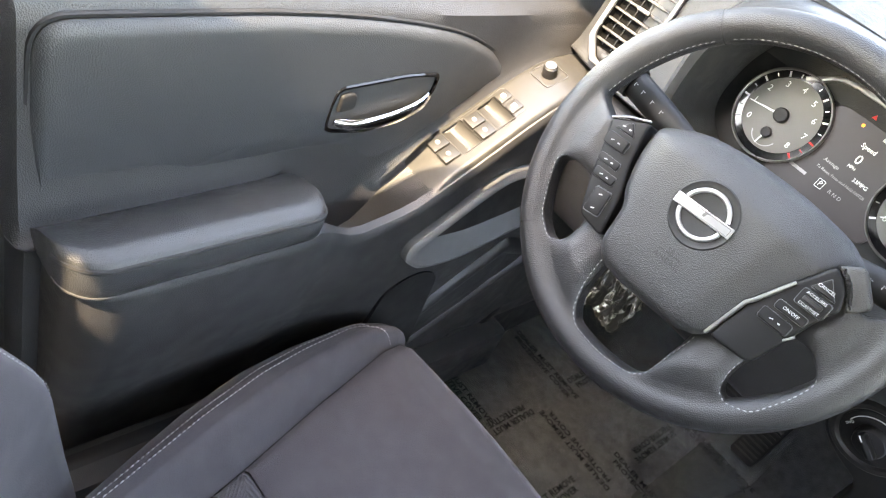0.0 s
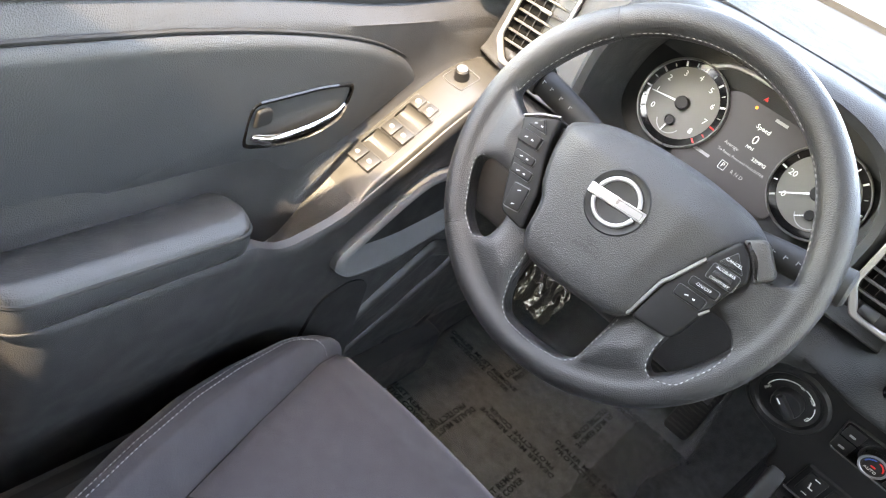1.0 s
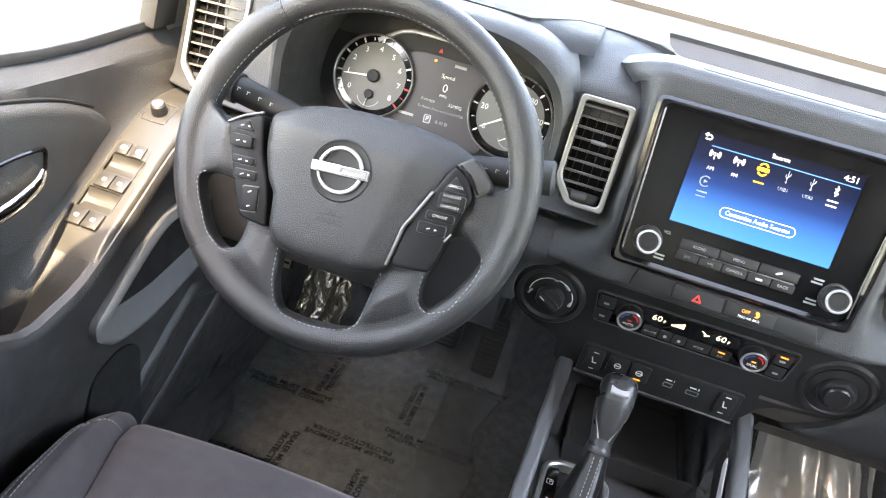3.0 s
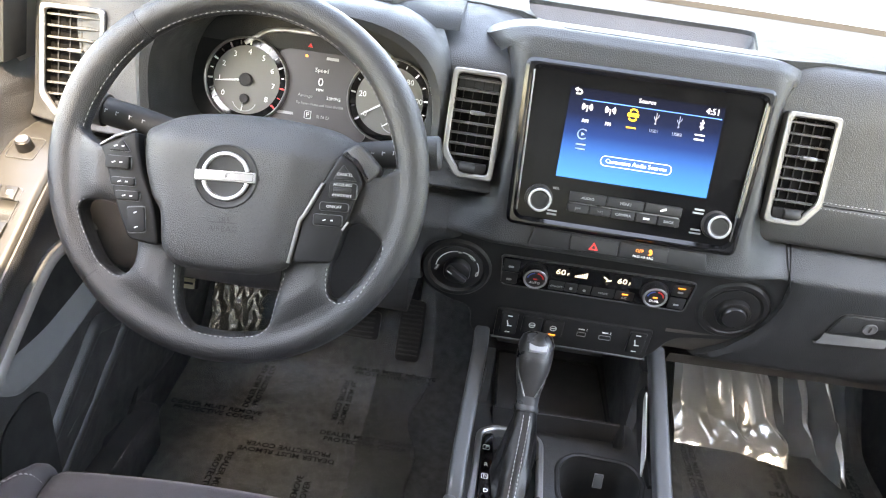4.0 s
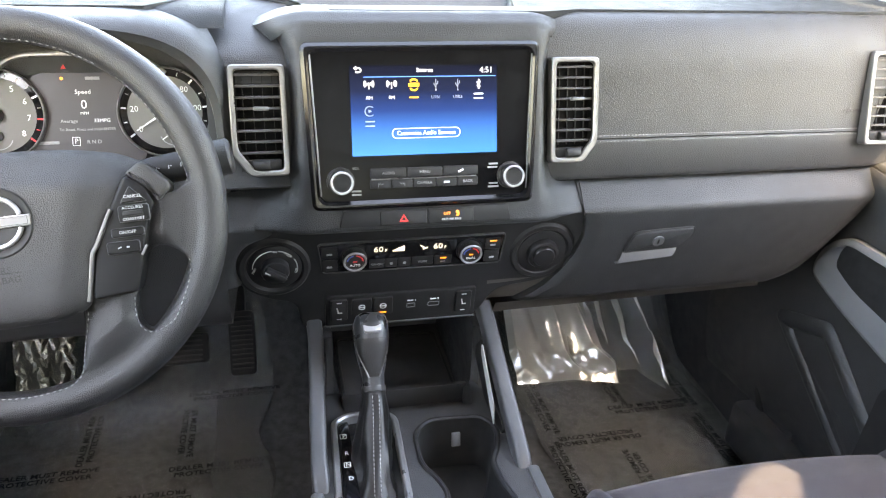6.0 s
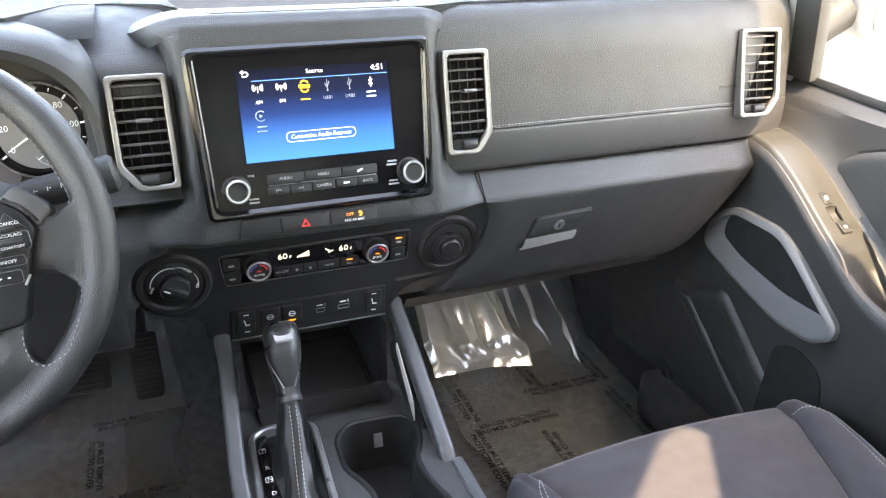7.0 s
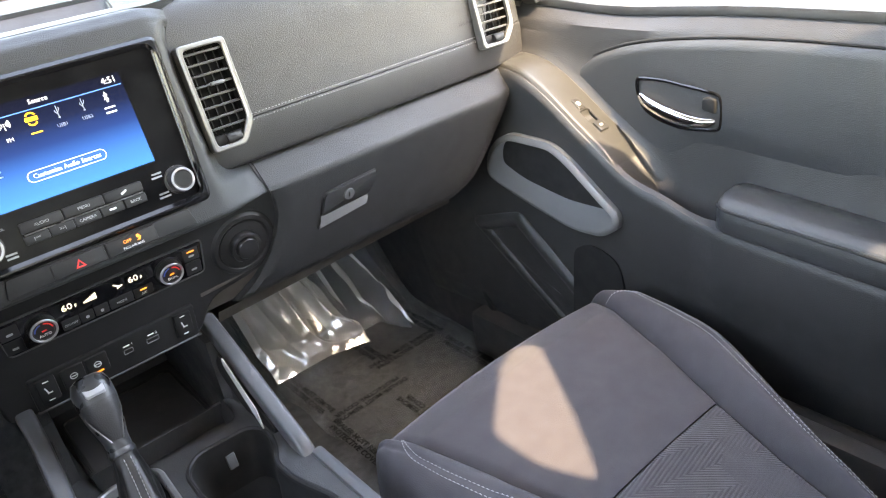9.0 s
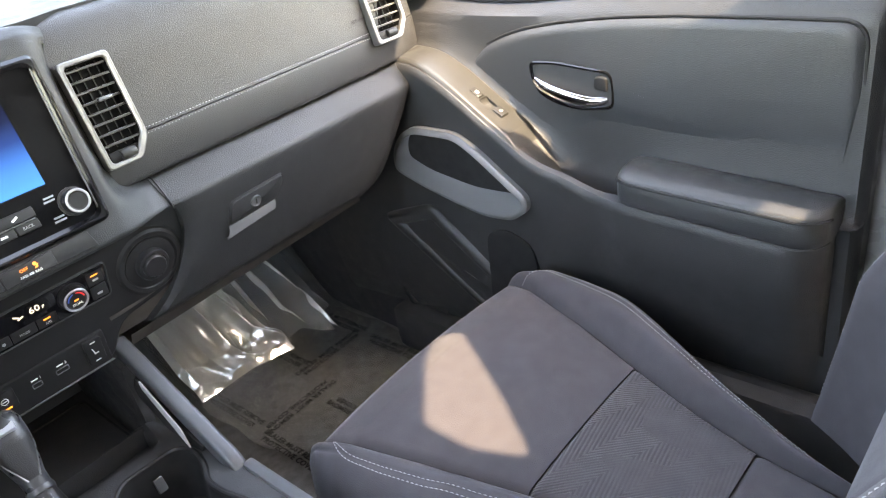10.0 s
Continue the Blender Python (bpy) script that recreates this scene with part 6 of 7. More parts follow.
def make_door(s):
    side = "driver's" if s < 0 else "passenger"
    d = thing("car_door", "dark grey %s door with padded insert and armrest" % side, "car door", "front doors")
    ym = lambda y: along(s, y)
    X = lambda x, y, z: (s * x, ym(y), z)
    bm = bmesh.new()
    ys = [-0.628, -0.625, -0.618, -0.609, -0.6025, -0.6015, -0.599, -0.596, -0.591, -0.585, -0.577, -0.567, -0.557, -0.545] + [-0.53 + 0.0178 * k for k in range(51)]
    rows = []
    for i, y in enumerate(ys):
        pull = (0.018, 0.006, 0.0)[i] if i < 3 else 0.0
        rows.append([X(min(x + pull, 0.778), y, z) for x, z in door_section(y, s)])
    loops(bm, rows, None, False)
    bm.faces.new([bm.verts.new(X(min(x + 0.018, 0.779), -0.628, z)) for x, z in door_section(-0.628, s)])
    part("door_panel", bm, DOORP, d, "moulded dark grey door panel")
    # padded insert
    front = spline([(a, b, 0) for a, b in ((-0.215, 0.488), (-0.172, 0.514), (-0.13, 0.545), (-0.09, 0.575), (-0.06, 0.597), (-0.043, 0.609), (-0.062, 0.627), (-0.089, 0.643), (-0.14, 0.661), (-0.21, 0.674), (-0.30, 0.683), (-0.395, 0.6865))], 5)
    rear = rounded([(-0.545, 0.6848), (-0.607, 0.6835), (-0.609, 0.600), (-0.597, 0.470), (-0.565, 0.4698)], [0.0, 0.030, 0.01, 0.008, 0.0], 6)
    ins = [(p.x, p.y) for p in front] + [(-0.395 - 0.03 * k, 0.6865 - 0.0003 * k) for k in range(1, 5)] + rear + [(-0.565 + 0.03 * k, 0.4698 - 0.0003 * k) for k in range(1, 10)] + [(-0.26, 0.470)]
    ins = [(ym(a), b) for a, b in ins]
    DM = Matrix(((0, 0, s * -1, s * 0.7405), (1, 0, 0, 0), (0, 1, 0, 0), (0, 0, 0, 1)))
    b2 = bmesh.new()
    c = (ym(-0.34), 0.585)

    def swell(x, y, z):
        """A soft crease runs along the pad; below it the pad draws back."""
        w = ease((-0.20 - x) / 0.10)
        return (x, y, z - 0.0065 * w * ease((0.568 + 0.010 * math.sin((x + 0.3) * 9) - y) / 0.042))

    rings = [[(x, y, 0.0) for x, y in ins], [(x, y, 0.0062) for x, y in ins]]
    i1, i2 = inset(ins, 0.004), inset(ins, 0.010)
    rings.append([(x, y, 0.0108) for x, y in i1])
    for k in range(26):
        f = 1 - 0.97 * k / 25
        rings.append([swell(c[0] + (x - c[0]) * f, c[1] + (y - c[1]) * f, 0.0128 + 0.004 * (1 - f)) for x, y in i2])
    loops(b2, rings, DM, True, False, True)
    part("padded_insert", b2, INSERT, d, "dark padded leatherette insert")
    bm = bmesh.new()
    tube(bm, [DM @ Vector((x, y, 0.0045)) for x, y in inset(ins, -0.0025)], 0.0024, 6, closed=True)
    part("insert_seam", bm, DARK, d)
    # armrest pad: crowned top, rolled inner edge with piping, upright side down to the seam
    bm = bmesh.new()
    rings, line = [], []
    ya, yb = (-0.338, -0.606) if s > 0 else (-0.328, -0.572)
    xi, xo, r0, r1 = 0.640, 0.731, 0.024, 0.036
    turn = [radians(90) * q / 8 for q in range(9)]
    plan = [(ya - r0 * (1 - math.cos(q)), r0 * (1 - math.sin(q)), 1 - 0.12 * (1 - math.sin(q)) ** 2) for q in turn]
    plan += [(ya - r0 + (yb + r1 - ya + r0) * k / 10, 0.0, 1.0) for k in range(1, 10)]
    plan += [(yb + r1 * (1 - math.cos(q)), r1 * (1 - math.sin(q)), 1 - 0.16 * (1 - math.sin(q)) ** 2) for q in reversed(turn)]
    for y, cut, k in plan:
        zp, zs = piping_z(s, y), seam_z(s, y)
        zb = interp(y, [-0.594, -0.341], [0.477, 0.494]) if s > 0 else interp(y, [-0.553, -0.323], [0.494, 0.509])
        sec = rounded([(xo, zs - 0.004), (xo, zb), (xi + 0.055, (zb + zp) / 2 + 0.011), (xi + 0.018, zp + 0.0105), (xi + 0.004, zp + 0.0055), (xi + 0.0008, zp), (xi - 0.0012, zp - 0.010), (xi - 0.0012, zs + 0.008), (xi + 0.001, zs), (xi + 0.01, zs - 0.004)], [0.001, 0.006, 0.02, 0.008, 0.004, 0.0008, 0.004, 0.004, 0.002, 0.001], 4)
        rings.append([(s * (xo + (a - xo) * (1 - cut / (xo - xi))), y, zs + (b - zs) * k) for a, b in sec])
        line.append((y, cut, zs + (zp - zs) * k, zs))
    loops(bm, rings, None, True, True, True)
    part("armrest", bm, ARMLEATHER, d, "padded dark leatherette armrest")
    bm = bmesh.new()
    tube(bm, [(s * (xi + 0.0010 + c), y, zp) for y, c, zp, zs in line], 0.0022, 6)
    part("armrest_piping", bm, DARK, d)
    bm = bmesh.new()
    tube(bm, [(s * (xi + 0.0008 + c), y, zs) for y, c, zp, zs in line], 0.0013, 6)
    part("armrest_seam", bm, DASH_LOW, d)
    # switch panel skin laid on the sloping ledge
    ya, yb = (-0.174, 0.085)
    bm = bmesh.new()

    def skin(u, v):
        y = ya + (yb - ya) * v
        x = 0.7245 - 0.0675 * u
        if v > 0.86:
            x += (0.7245 - x) * 0.45 * ((v - 0.86) / 0.14) ** 2
        e = min(u, 1 - u, 0.10) / 0.10
        return X(x, y, zo(y) + 0.0062 * math.sqrt(e * (2 - e)) * min(v / 0.08, 1.0) + 0.0002)

    surf(bm, skin, 40, 150)
    if s < 0:
        wells = [(0.6930, -0.0790, 0.0425, 0.020), (0.6955, -0.1195, 0.0425, 0.022)]
        rockers = [(0.7030, -0.0995, 0.0195, 0.0200), (0.6830, -0.0995, 0.0195, 0.0200), (0.7065, -0.1415, 0.0200, 0.0220), (0.6855, -0.1415, 0.0200, 0.0220)]
        locks = [(0.7070, -0.0615, 0.0145, 0.0165), (0.6870, -0.0615, 0.0145, 0.0165)]
    else:
        wells = [(0.6905, -0.1030, 0.0190, 0.0200)]
        rockers = [(0.6920, -0.1225, 0.0185, 0.0190)]
        locks = [(0.6900, -0.0830, 0.0130, 0.0190)]
    gone = [f for f in bm.faces if any(abs(abs(f.calc_center_median().x) - a) < w / 2 and abs(f.calc_center_median().y - b) < h / 2 for a, b, w, h in wells)]
    bmesh.ops.delete(bm, geom=gone, context="FACES")
    sp = part("switch_panel", bm, SWITCHP, d, "satin grey-beige switch panel")

    def on_panel(y, x, out=0.0):
        f = lambda yy: Vector((s * x, yy, zo(yy) + 0.0064))
        return face_frame(f(y), (1, 0, 0), f(y + 0.012) - f(y - 0.012)) @ pose(0, 0, out)

    for a, b, w, h in wells:
        m = on_panel(b, a)
        bm = bmesh.new()
        prof = [(h * 0.56, 0.0004), (h * 0.50, -0.0010), (h * 0.30, -0.0042), (h * 0.0, -0.0056), (-h * 0.30, -0.0050), (-h * 0.55, -0.0040)]
        loops(bm, [[(-w * 0.53 + w * 1.06 * k / 6, y, z) for k in range(7)] for y, z in prof], m, False)
        for e in (-1, 1):
            loops(bm, [[(e * w * 0.52, y, z) for y, z in prof], [(e * w * 0.52, y, 0.0004) for y, z in prof]], m, False)
        part("finger_scoop", bm, SWITCHP, sp)
    for a, b, w, h in rockers:
        m = on_panel(b, a) @ pose(0, 0, 0.0010, -6, 0, 0)
        bm = bmesh.new()
        prism(bm, rrect(w * 0.97, h, 0.0015, 2), -0.006, 0.0026, m, 0.0012)
        k = part("window_switch", bm, ROCKER, sp)
        bm = bmesh.new()
        frame_ring(bm, rrect(w + 0.0012, h + 0.0014, 0.002, 2), rrect(w * 0.97, h, 0.0015, 2), -0.001, 0.0002, on_panel(b, a), 0.0002)
        part("switch_gap", bm, DARK, k)
        bm = bmesh.new()
        frame_ring(bm, rrect(0.0048, 0.0038, 0.0005, 1), rrect(0.0036, 0.0026, 0.0004, 1), 0, 0.0003, m @ pose(0, 0, 0.0026), 0.0001)
        part("symbol", bm, WHITE, k)
    for a, b, w, h in locks:
        m = on_panel(b, a)
        bm = bmesh.new()
        prism(bm, rrect(w, h, 0.0012, 2), -0.002, 0.0016, m, 0.0007)
        k = part("lock_button", bm, ROCKER, sp)
        bm = bmesh.new()
        frame_ring(bm, rrect(w + 0.0016, h + 0.0016, 0.0016, 2), rrect(w, h, 0.0012, 2), -0.001, 0.0004, m, 0.0002)
        part("button_gap", bm, DARK, k)
        bm = bmesh.new()
        prism(bm, rrect(w * 0.42, h * 0.34, 0.0006, 1), 0, 0.0003, m @ pose(0, 0, 0.0016))
        part("symbol", bm, WHITE, k)
    if s < 0:
        m = on_panel(-0.006, 0.699)
        bm = bmesh.new()
        frame_ring(bm, rrect(0.034, 0.036, 0.004, 2), rrect(0.0330, 0.0350, 0.0038, 2), -0.001, 0.0006, m, 0.0002)
        part("mirror_plate", bm, GREY, sp)
        bm = bmesh.new()
        lathe(bm, [(0.0098, 0.0), (0.0092, 0.006), (0.0088, 0.012), (0.0072, 0.0135), (0.001, 0.0135)], 28, m)
        k = part("mirror_knob", bm, KNOB, sp)
        bm = bmesh.new()
        lathe(bm, [(0.0070, 0.0136), (0.0068, 0.0144), (0.001, 0.0146)], 24, m)
        part("knob_face", bm, SILVER, k)
        bm = bmesh.new()
        frame_ring(bm, rrect(0.0445, 0.108, 0.003, 2), rrect(0.0435, 0.107, 0.003, 2), -0.001, 0.0005, on_panel(-0.0985, 0.6965), 0.0002)
        part("switch_outline", bm, GREY, sp)
    # inner handle: dark cup and chrome lever
    cup = rounded([(-0.165, 0.6190), (-0.205, 0.6210), (-0.250, 0.6160), (-0.2960, 0.6110), (-0.2995, 0.590), (-0.2980, 0.5620), (-0.243, 0.5550), (-0.203, 0.5620), (-0.176, 0.5750), (-0.1655, 0.599)], [0.006, 0.03, 0.03, 0.009, 0.03, 0.010, 0.03, 0.03, 0.02, 0.015], 5)
    HM = DM @ Matrix.Translation((0, 0, 0.0145))
    bm = bmesh.new()
    frame_ring(bm, inset(cup, -0.003), inset(cup, 0.002), -0.006, 0.0024, HM, 0.0015, -0.004)
    h = part("inner_handle", bm, GLOSS, d, "chrome inner handle in a dark cup")
    bm = bmesh.new()
    cc = (-0.23, 0.592)
    loops(bm, [[(x, y, 0.0005) for x, y in inset(cup, 0.001)], [(cc[0] + (x - cc[0]) * 0.86, cc[1] + (y - cc[1]) * 0.80, -0.0030) for x, y in cup], [(cc[0] + (x - cc[0]) * 0.5, cc[1] + (y - cc[1]) * 0.5, -0.0036) for x, y in cup]], HM, True, False, True)
    part("handle_cup", bm, POD, h)
    bm = bmesh.new()
    line = spline([(-0.172, 0.5945, 0.004), (-0.186, 0.5885, 0.009), (-0.212, 0.5805, 0.012), (-0.245, 0.5735, 0.012), (-0.272, 0.5710, 0.009), (-0.292, 0.5735, 0.003)], 6)
    rr = [0.0035 + 0.0052 * math.sin(math.pi * min(1, (k + 3) / (len(line) + 2))) ** 0.6 for k in range(len(line))]
    tube(bm, line, rr, 12, HM, flat=0.55, up=(0, 0, 1))
    part("lever", bm, CHROME, h, "chrome lever")
    bm = bmesh.new()
    prism(bm, rounded([(-0.293, 0.584), (-0.271, 0.588), (-0.272, 0.604), (-0.280, 0.608), (-0.293, 0.606)], 0.005, 3), -0.003, 0.0055, HM, 0.003, 3)
    part("lock_tab", bm, BLACK, h)
    # grip bracket below the switch panel
    PM = Matrix(((0, 0, s * -1, s * 0.654), (1, 0, 0, 0), (0, 1, 0, 0), (0, 0, 0, 1)))
    o = rounded([(0.060, 0.512), (0.030, 0.527), (-0.062, 0.527), (-0.100, 0.505), (-0.188, 0.436), (-0.186, 0.412), (-0.155, 0.390), (-0.095, 0.386), (0.020, 0.415), (0.092, 0.440), (0.086, 0.480)], [0.02, 0.02, 0.03, 0.02, 0.012, 0.012, 0.014, 0.03, 0.03, 0.02, 0.02], 4)
    i = rounded([(0.045, 0.508), (0.025, 0.517), (-0.060, 0.517), (-0.094, 0.498), (-0.166, 0.441), (-0.160, 0.437), (-0.135, 0.437), (-0.085, 0.436), (0.010, 0.452), (0.052, 0.470), (0.052, 0.490)], [0.008, 0.01, 0.02, 0.02, 0.003, 0.003, 0.005, 0.03, 0.02, 0.01, 0.01], 4)
    bm = bmesh.new()
    rings = [[(x, y, -0.01) for x, y in o], [(x, y, 0.008) for x, y in o], [(x, y, 0.0115) for x, y in inset(o, 0.004)], [(x, y, 0.0125) for x, y in inset(o, 0.010)],
             [(a[0] * 0.15 + b[0] * 0.85, a[1] * 0.15 + b[1] * 0.85, 0.0035) for a, b in zip(inset(o, 0.010), i)], [(x, y, 0.0015) for x, y in i]]
    loops(bm, rings, PM)
    g = part("grip_bracket", bm, mat("grip_satin", (0.125, 0.128, 0.131), 0.42), d, "satin grey grip bracket")
    # black filler paints the shade inside the grip opening
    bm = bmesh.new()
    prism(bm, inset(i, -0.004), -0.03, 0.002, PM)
    part("grip_shade_plate", bm, DARK, g)
    # map pocket: a raised parallelogram with ridged edges
    bm = bmesh.new()
    tq = rounded([(0.158, 0.328), (0.036, 0.371), (-0.190, 0.172), (-0.110, 0.098)], 0.012, 3)
    QM = Matrix(((0, 0, s * -1, s * 0.668), (1, 0, 0, 0), (0, 1, 0, 0), (0, 0, 0, 1)))
    on_door = lambda q, out: [X(panel_x(a, b) - out, a, b) for a, b in q]
    ridge = ((-0.006, -0.004), (-0.006, 0.002), (-0.002, 0.0065), (0.004, 0.0095), (0.010, 0.0105), (0.016, 0.0095), (0.021, 0.006), (0.024, 0.001))
    loops(bm, [on_door(inset(tq, w), out) for w, out in ridge])
    part("map_pocket", bm, DOORP, d)
    bm = bmesh.new()
    base, mid = inset(tq, 0.018), (-0.03, 0.24)
    loops(bm, [on_door([(mid[0] + (a - mid[0]) * f, mid[1] + (b - mid[1]) * f) for a, b in base], 0.0022) for f in (1.0, 0.85, 0.7, 0.5, 0.3, 0.1)], None, True, False, True)
    part("map_pocket_back", bm, DOORP, d)
    # bottle recess: a flat black plate with the hollow's shade in its colour
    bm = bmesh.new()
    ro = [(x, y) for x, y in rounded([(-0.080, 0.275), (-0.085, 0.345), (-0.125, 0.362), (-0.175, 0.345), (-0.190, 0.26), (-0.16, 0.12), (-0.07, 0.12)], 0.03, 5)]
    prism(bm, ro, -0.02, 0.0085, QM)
    part("bottle_shade_plate", bm, DARK, d, "flat black plate painted as the shade of a bottle recess")
    # window opening: sill seal, dividing post, sail panel and glass
    bm = bmesh.new()
    ribbon(bm, [X(0.757, -0.70 + 0.07 * k, 0.716 - 0.010 * math.exp(-((0.07 * k - 0.59) / 0.13) ** 2)) for k in range(12)], rounded([(-0.006, -0.006), (0.006, -0.006), (0.004, 0.006), (-0.004, 0.006)], 0.002, 2))
    part("window_seal", bm, RUBBER, d)
    bm = bmesh.new()
    ribbon(bm, [X(0.752, 0.060, 0.716), X(0.728, 0.052, 0.86), X(0.69, 0.03, 1.02)], rounded([(-0.024, -0.012), (0.024, -0.012), (0.024, 0.012), (-0.024, 0.012)], 0.006, 2), up=(s * 1.0, 0, 0.2))
    part("window_post", bm, RUBBER, d)
    bm = bmesh.new()
    loops(bm, [[X(0.750, 0.080, 0.70), X(0.745, 0.60, 0.70), X(0.745, 0.60, 0.86), X(0.70, 0.09, 1.04)], [X(0.770, 0.080, 0.70), X(0.765, 0.60, 0.70), X(0.765, 0.60, 0.86), X(0.72, 0.09, 1.04)]], None, True, True, True)
    part("sail_panel", bm, PILLAR, d, "pale corner trim panel")
    bm = bmesh.new()
    gl2 = [(X(0.757, 0.05, 0.697)), X(0.757, -0.72, 0.697), X(0.665, -0.76, 1.10), X(0.62, -0.40, 1.26), X(0.62, -0.16, 1.25), X(0.69, 0.03, 1.02)]
    bm.faces.new([bm.verts.new(p) for p in gl2])
    gp = part("window_pane", bm, GLASS, d, "clear door glass")
    gp.visible_shadow = False
    return d


GLASS = bpy.data.materials.new("clear_glass")
GLASS.use_nodes = True
nt = GLASS.node_tree
tr, gs, mx = nt.nodes.new("ShaderNodeBsdfTransparent"), nt.nodes.new("ShaderNodeBsdfGlossy"), nt.nodes.new("ShaderNodeMixShader")
gs.inputs["Roughness"].default_value = 0.02
tr.inputs["Color"].default_value = (0.94, 0.96, 0.95, 1)
mx.inputs[0].default_value = 0.06
nt.links.new(tr.outputs[0], mx.inputs[1])
nt.links.new(gs.outputs[0], mx.inputs[2])
nt.links.new(mx.outputs[0], nt.nodes["Material Output"].inputs["Surface"])
make_door(-1)
make_door(1)
bm = bmesh.new()
surf(bm, lambda u, v: ((-1 + 2 * u) * (0.72 - 0.11 * v), 0.60 - 0.72 * v - 0.10 * (2 * u - 1) ** 2 * (1 - v), 0.86 + 0.42 * v), 12, 6)
ws = part("windscreen", bm, GLASS)
tagged(ws, "clear raked windscreen glass", "windscreen", kind="structure")
ws.visible_shadow = False

# door mirror outside the passenger window
mir = thing("door_mirror", "grey door mirror outside the passenger window", "door mirror")
MM = Matrix.Translation((1.02, 0.10, 0.825)) @ pose(0, 0, 0, 0, 0, -14)
bm = bmesh.new()
prism(bm, rrect(0.20, 0.17, 0.035, 5), -0.10, 0.0, MM @ face_frame((0, 0, 0), (1, 0, 0), (0, 0, 1)), 0.02, 3)
part("housing", bm, BODY, mir)
bm = bmesh.new()
prism(bm, rrect(0.165, 0.135, 0.025, 5), 0.0, 0.002, MM @ face_frame((0, -0.001, 0), (1, 0, 0), (0, 0, 1)))
part("mirror_glass", bm, CHROME, mir, "mirror glass")
bm = bmesh.new()
tube(bm, [(0.77, 0.19, 0.70), (0.85, 0.19, 0.74), (0.93, 0.17, 0.80)], 0.035, 12, flat=0.6)
part("arm", bm, BLACK, mir)

# ---- seats ----
def seat_z(lx, y, sd):
    v = min(max((-0.150 - y) / 0.55, 0), 1)
    zc = interp(v, [0, 0.02, 0.05, 0.12, 0.3, 0.5, 0.8, 1], [0.262, 0.288, 0.302, 0.312, 0.306, 0.288, 0.265, 0.258])
    c, w = seat_c(v, sd), seat_w(v, sd)
    zb = interp(v, [0, 0.02, 0.06, 0.15, 0.4, 0.8, 1], [0.257, 0.287, 0.312, 0.332, 0.334, 0.316, 0.295])
    if sd > 0:
        zb -= 0.030 * max(0.0, min((v - 0.42) / 0.45, 1.0))
    a = abs(lx)
    if a <= c:
        z = zc + 0.006 * (1 - (lx / c) ** 2)
    else:
        b = (a - c) / (w - c)
        if b < 0.5:
            q = b / 0.5
            z = zc + (zb - zc) * q * q * (3 - 2 * q) + 0.010 * math.sin(math.pi * q)
        else:
            q = (b - 0.5) / 0.5
            z = zb - 0.055 * q ** 2.4
    z -= 0.0075 * math.exp(-((a - c) / 0.0040) ** 2)
    return z


def seat_c(v, sd):
    """Half the width of the cushion between its bolsters; the passenger's seat narrows more."""
    if sd > 0:
        return interp(v, [0, 0.05, 0.27, 0.5, 0.68, 0.83, 1.0], [0.212, 0.206, 0.166, 0.127, 0.099, 0.082, 0.070])
    return interp(v, [0, 0.1, 0.25, 0.5, 0.7, 1.0], [0.214, 0.205, 0.183, 0.148, 0.122, 0.095])


def seat_w(v, sd):
    if sd > 0:
        return interp(v, [0, 0.03, 0.08, 0.16, 0.26, 0.36, 0.46, 0.56, 0.66, 0.77, 0.89, 1], [0.222, 0.232, 0.242, 0.249, 0.250, 0.243, 0.224, 0.197, 0.168, 0.138, 0.112, 0.094])
    return interp(v, [0, 0.03, 0.08, 0.18, 0.3, 0.42, 0.55, 0.68, 0.82, 1], [0.234, 0.246, 0.256, 0.263, 0.264, 0.256, 0.238, 0.212, 0.182, 0.150])


